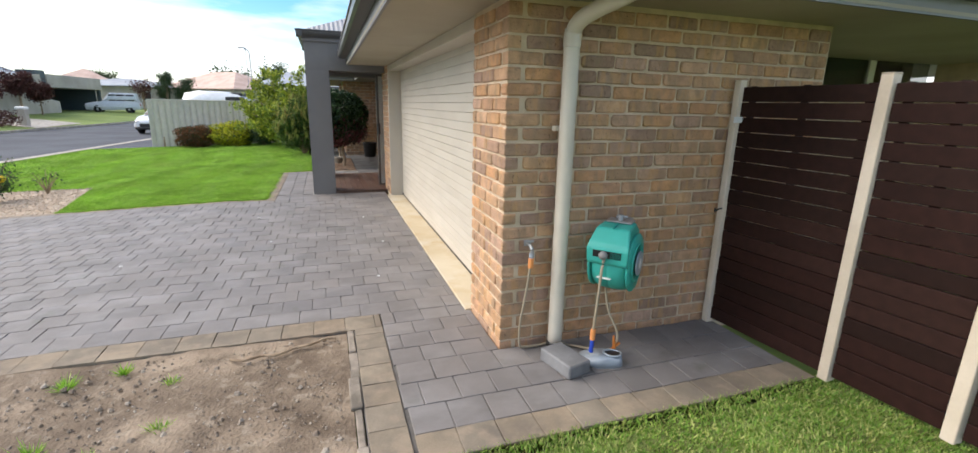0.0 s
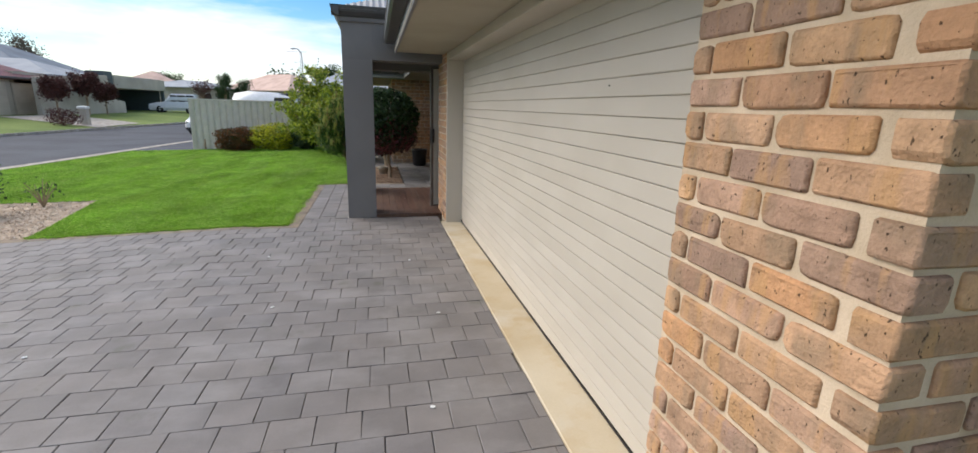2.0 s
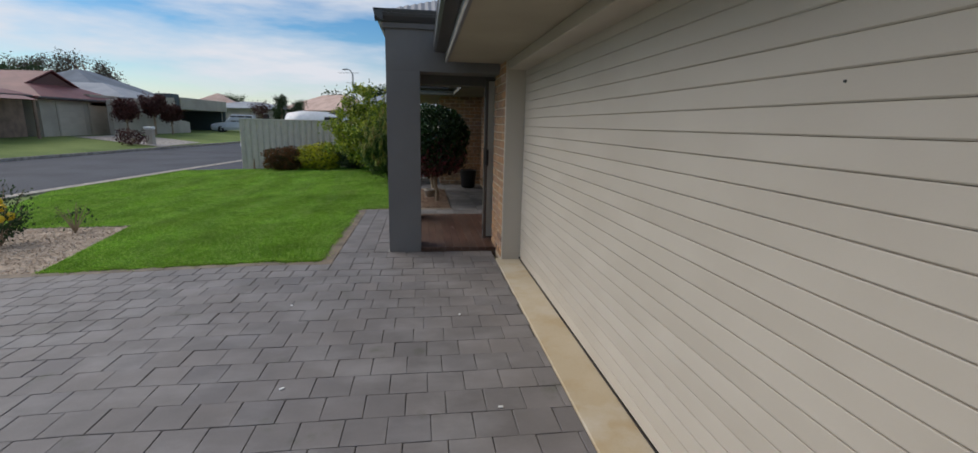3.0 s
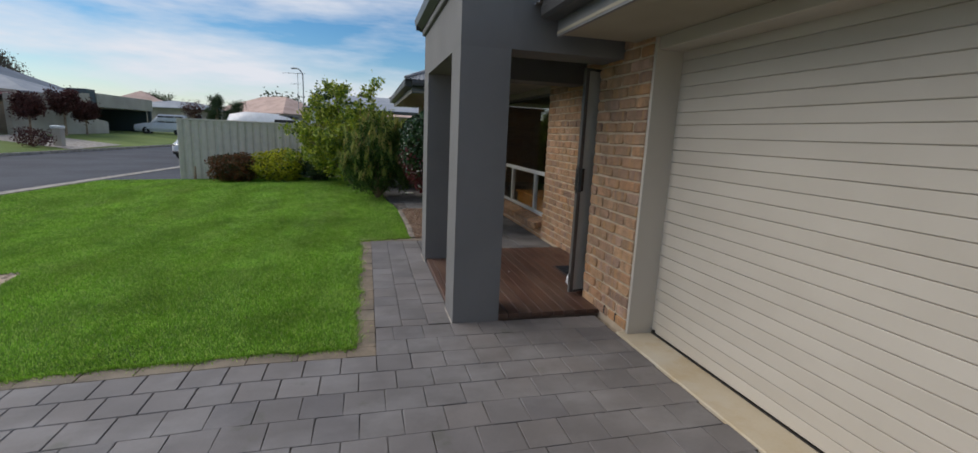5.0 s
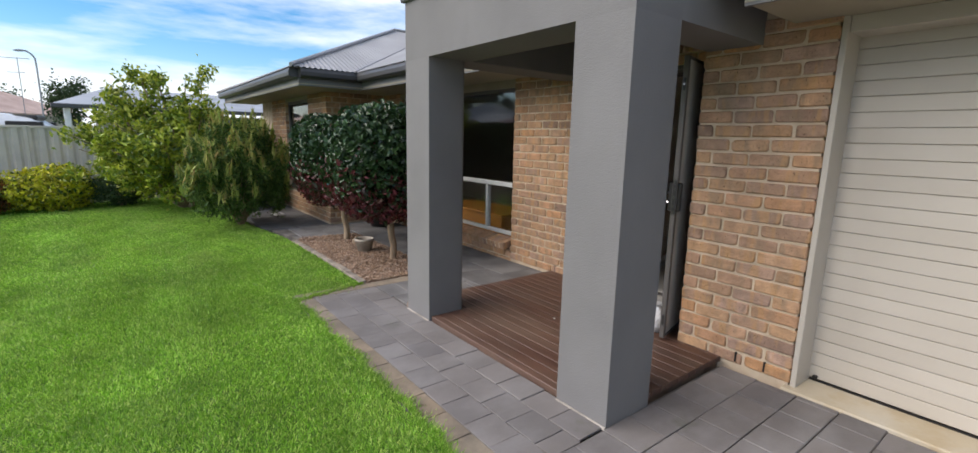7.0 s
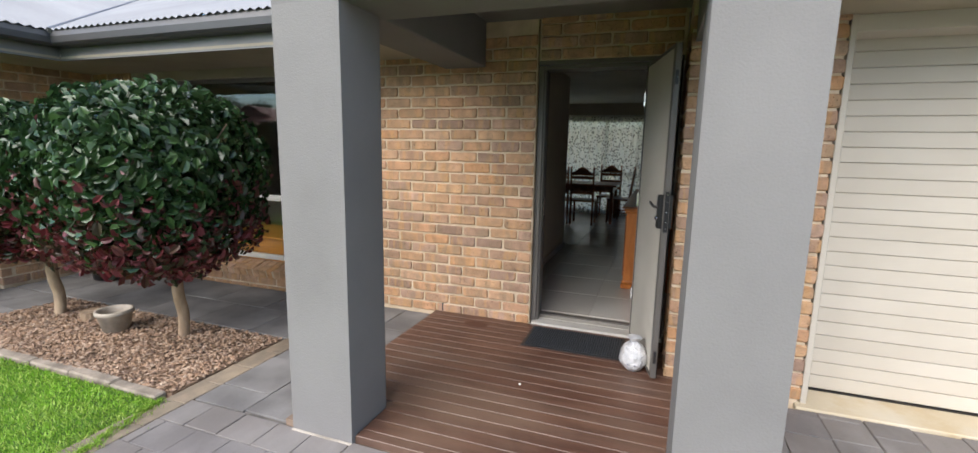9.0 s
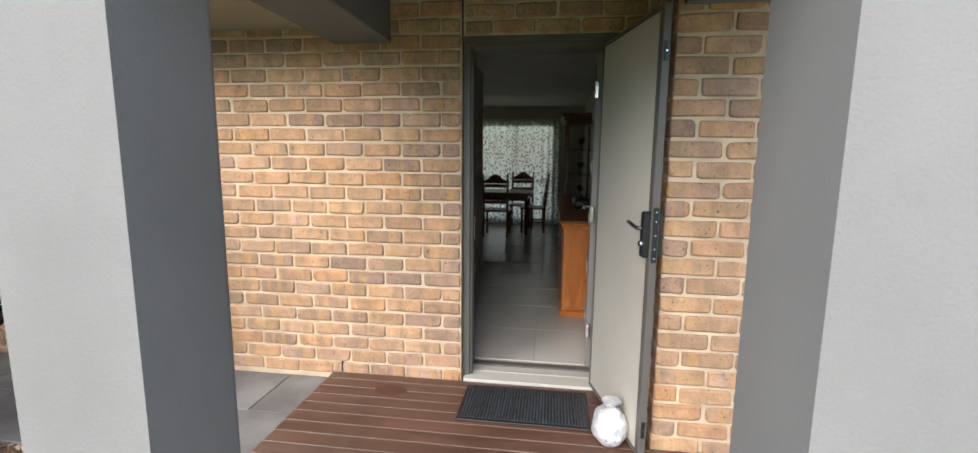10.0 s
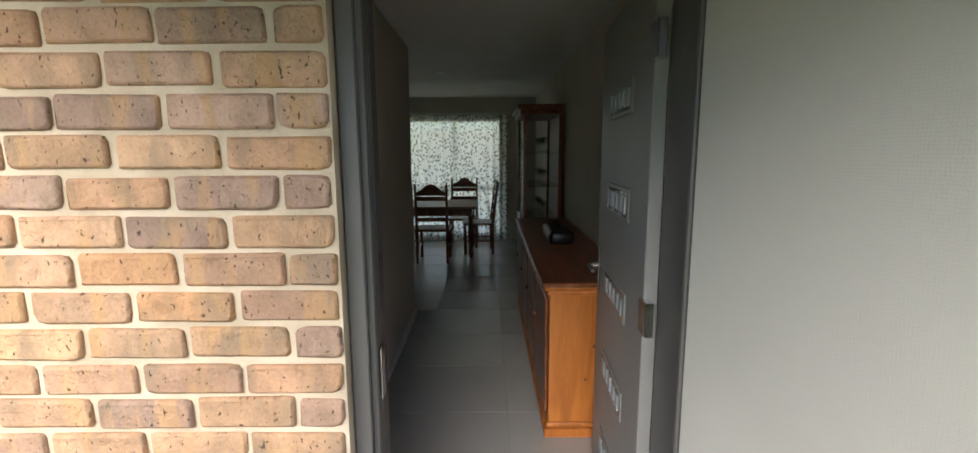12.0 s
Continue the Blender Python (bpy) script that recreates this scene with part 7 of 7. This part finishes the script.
nb = thing("neighbour_house", pose(-3.9, 34.5, -.1), "cream neighbouring house with pale corrugated skillion roof", "house")
part("wall", bx((1.2, 0, -.2), (14, 8, 2.35)), M_FARWALL, nb)
b = bmesh.new()
v = [b.verts.new(p) for p in ((-.2, -1.0, 2.62), (14, -1.0, 2.62), (14, 8, 3.9), (1.4, 8, 3.9), (-.2, -1.0, 2.48), (14, -1.0, 2.48))]
b.faces.new((v[0], v[1], v[2], v[3])), b.faces.new((v[4], v[5], v[1], v[0]))
part("roof", b, M_LIGHTROOF, nb)
part("gutter", bx((-.25, -1.1, 2.44), (14, -1.0, 2.62), .02), M_GUTTER, nb)
for x in (.1, 4.0):
    part("veranda_post", bx((x, -.9, -.2), (x + .22, -.68, 2.5), .02), M_WHITE, nb)
lamp = thing("street_lamp", pose(-5.15, 42.0, -.3), "tall grey steel street lamp with curved arm", "street lamp")
part("pole", tube(bmesh.new(), smooth_line([(0, 0, 0), (0, 0, 3), (0, 0, 5.1), (-.08, 0, 5.48), (-.28, 0, 5.68), (-.42, 0, 5.70)], 4), .04, 8), M_GALV, lamp)
part("lamp_head", hull(bmesh.new(), [(-.78, .06, 5.66, 5.71, .04), (-.62, .09, 5.64, 5.75, .07), (-.40, .07, 5.67, 5.75, .04)]), M_GALV, lamp)
ant = thing("roof_antenna", pose(-8.0, 62, -.1), "thin television antenna mast", "antenna")
part("mast", tube(bmesh.new(), [(0, 0, 0), (0, 0, 7.2)], .032, 6), M_GALV, ant)
for z, w in ((7.1, 1.5), (6.0, .7)):
    part("boom", tube(bmesh.new(), [(-w, 0, z), (w * .5, 0, z + .05)], .024, 6), M_GALV, ant)


def far_tree(x, y, h, r, mat_, label, seed, trunk=.35, n=1500, name="tree", bare=False):
    t = thing(name, pose(x, y, 0), label, "tree")
    g_ = np.random.default_rng(seed)
    b = bmesh.new()
    tube(b, [(0, 0, -.5), (.03, 0, h * trunk), (0, .05, h * .8)], .1, 7, [.03 * h, .02 * h, .006 * h])
    C = []
    for i in range(26 if bare else 14):
        a = 2.4 * i
        e = np.array([math.cos(a) * r * g_.uniform(.4, .95), math.sin(a) * r * g_.uniform(.4, .95), h * g_.uniform(trunk + .15, 1.0)])
        tube(b, [(0, 0, h * trunk * g_.uniform(.8, 1.3)), tuple(e * [.5, .5, 1] - [0, 0, h * .08]), tuple(e)], .05, 5, [.012 * h, .007 * h, .002 * h])
        C.append(e * [1, 1, 1] + g_.normal(size=(n // 14, 3)) * r * (.14 if bare else .24))
        if not bare:
            C.append(e * [.6, .6, .93] + g_.normal(size=(n // 14, 3)) * r * .24)
    part("trunk", b, M_BARK, t)
    leaves("crown", np.concatenate(C), (.16 if bare else .36) * max(.45, r / 2.2), mat_, t, None, .1, .6, .2)


for i, (x, y, h) in enumerate([(-21.3, 41.7, 2.5), (-21.2, 45.2, 3.15), (-21.1, 47.6, 2.4)]):
    far_tree(x, y, h, .72, M_MAROON, "small round maroon-leaved street tree", 100 + i, .5, 3000, "maroon_tree")
for i, (x, y, h, r, lab) in enumerate([(-36, 52, 5.6, 2.2, "dense dark green tree behind the red roof"), (-18.3, 69, 3.9, .7, "dark small tree between houses"),
                                       (-17.6, 67.5, 4.5, .75, "dark conifer between houses"), (-15.9, 68, 3.7, 1.0, "round dark tree beside the pale roof"), (-34, 98, 5.2, 1.6, "round dark tree on the skyline"), (-16, 104, 6.5, 3.2, "broad gum tree on the skyline"),
                                       (-5.3, 60, 5.0, 1.5, "green tree beside the lamp"), (-46, 44, 5.5, 2.6, "dark tree behind the houses"), (-1.5, 62, 5.0, 1.5, "green tree behind the neighbour")]):
    far_tree(x, y, h, r, M_FARLEAF, lab, 120 + i)
for i, (x, y, h, r) in enumerate([(-46.5, 70, 8.0, 3.0), (-43, 74, 8.6, 3.8)]):
    far_tree(x, y, h, r, M_TWIG, "large nearly bare tree behind the roofs", 140 + i, .3, 2600, "bare_tree", True)
far_tree(-19.8, 66.5, 3.6, 1.0, M_MAROON, "maroon small tree by the carport", 150, .4, 600, "maroon_tree")
bush("round_bush", -17.5, 35.0, (.8, .8, .52), .42, 900, .14, M_MAROON, "clipped maroon bush by the letterbox", 160, 2.4, z0=-.15)
lb = thing("letterbox", pose(-17.1, 36.4, -.2), "white rendered letterbox pillar", "letterbox")
part("pillar", bx((-.2, -.2, 0), (.2, .2, .95), .02), M_FARWALL, lb)
part("cap", bx((-.25, -.25, .95), (.25, .25, 1.12), .06, 2), M_WHITE, lb)
# unseen paling fence, added to block low sky behind the dining room window
bf = thing("back_fence", pose(15.5, 2, 0), "unseen pale grey fence, added to block low sky behind the dining window", "fence")
for k in range(14):
    part("paling", bx((-.02, k * .9, -.1), (.02, k * .9 + .88, 2.2), .004), M_FENCE, bf)
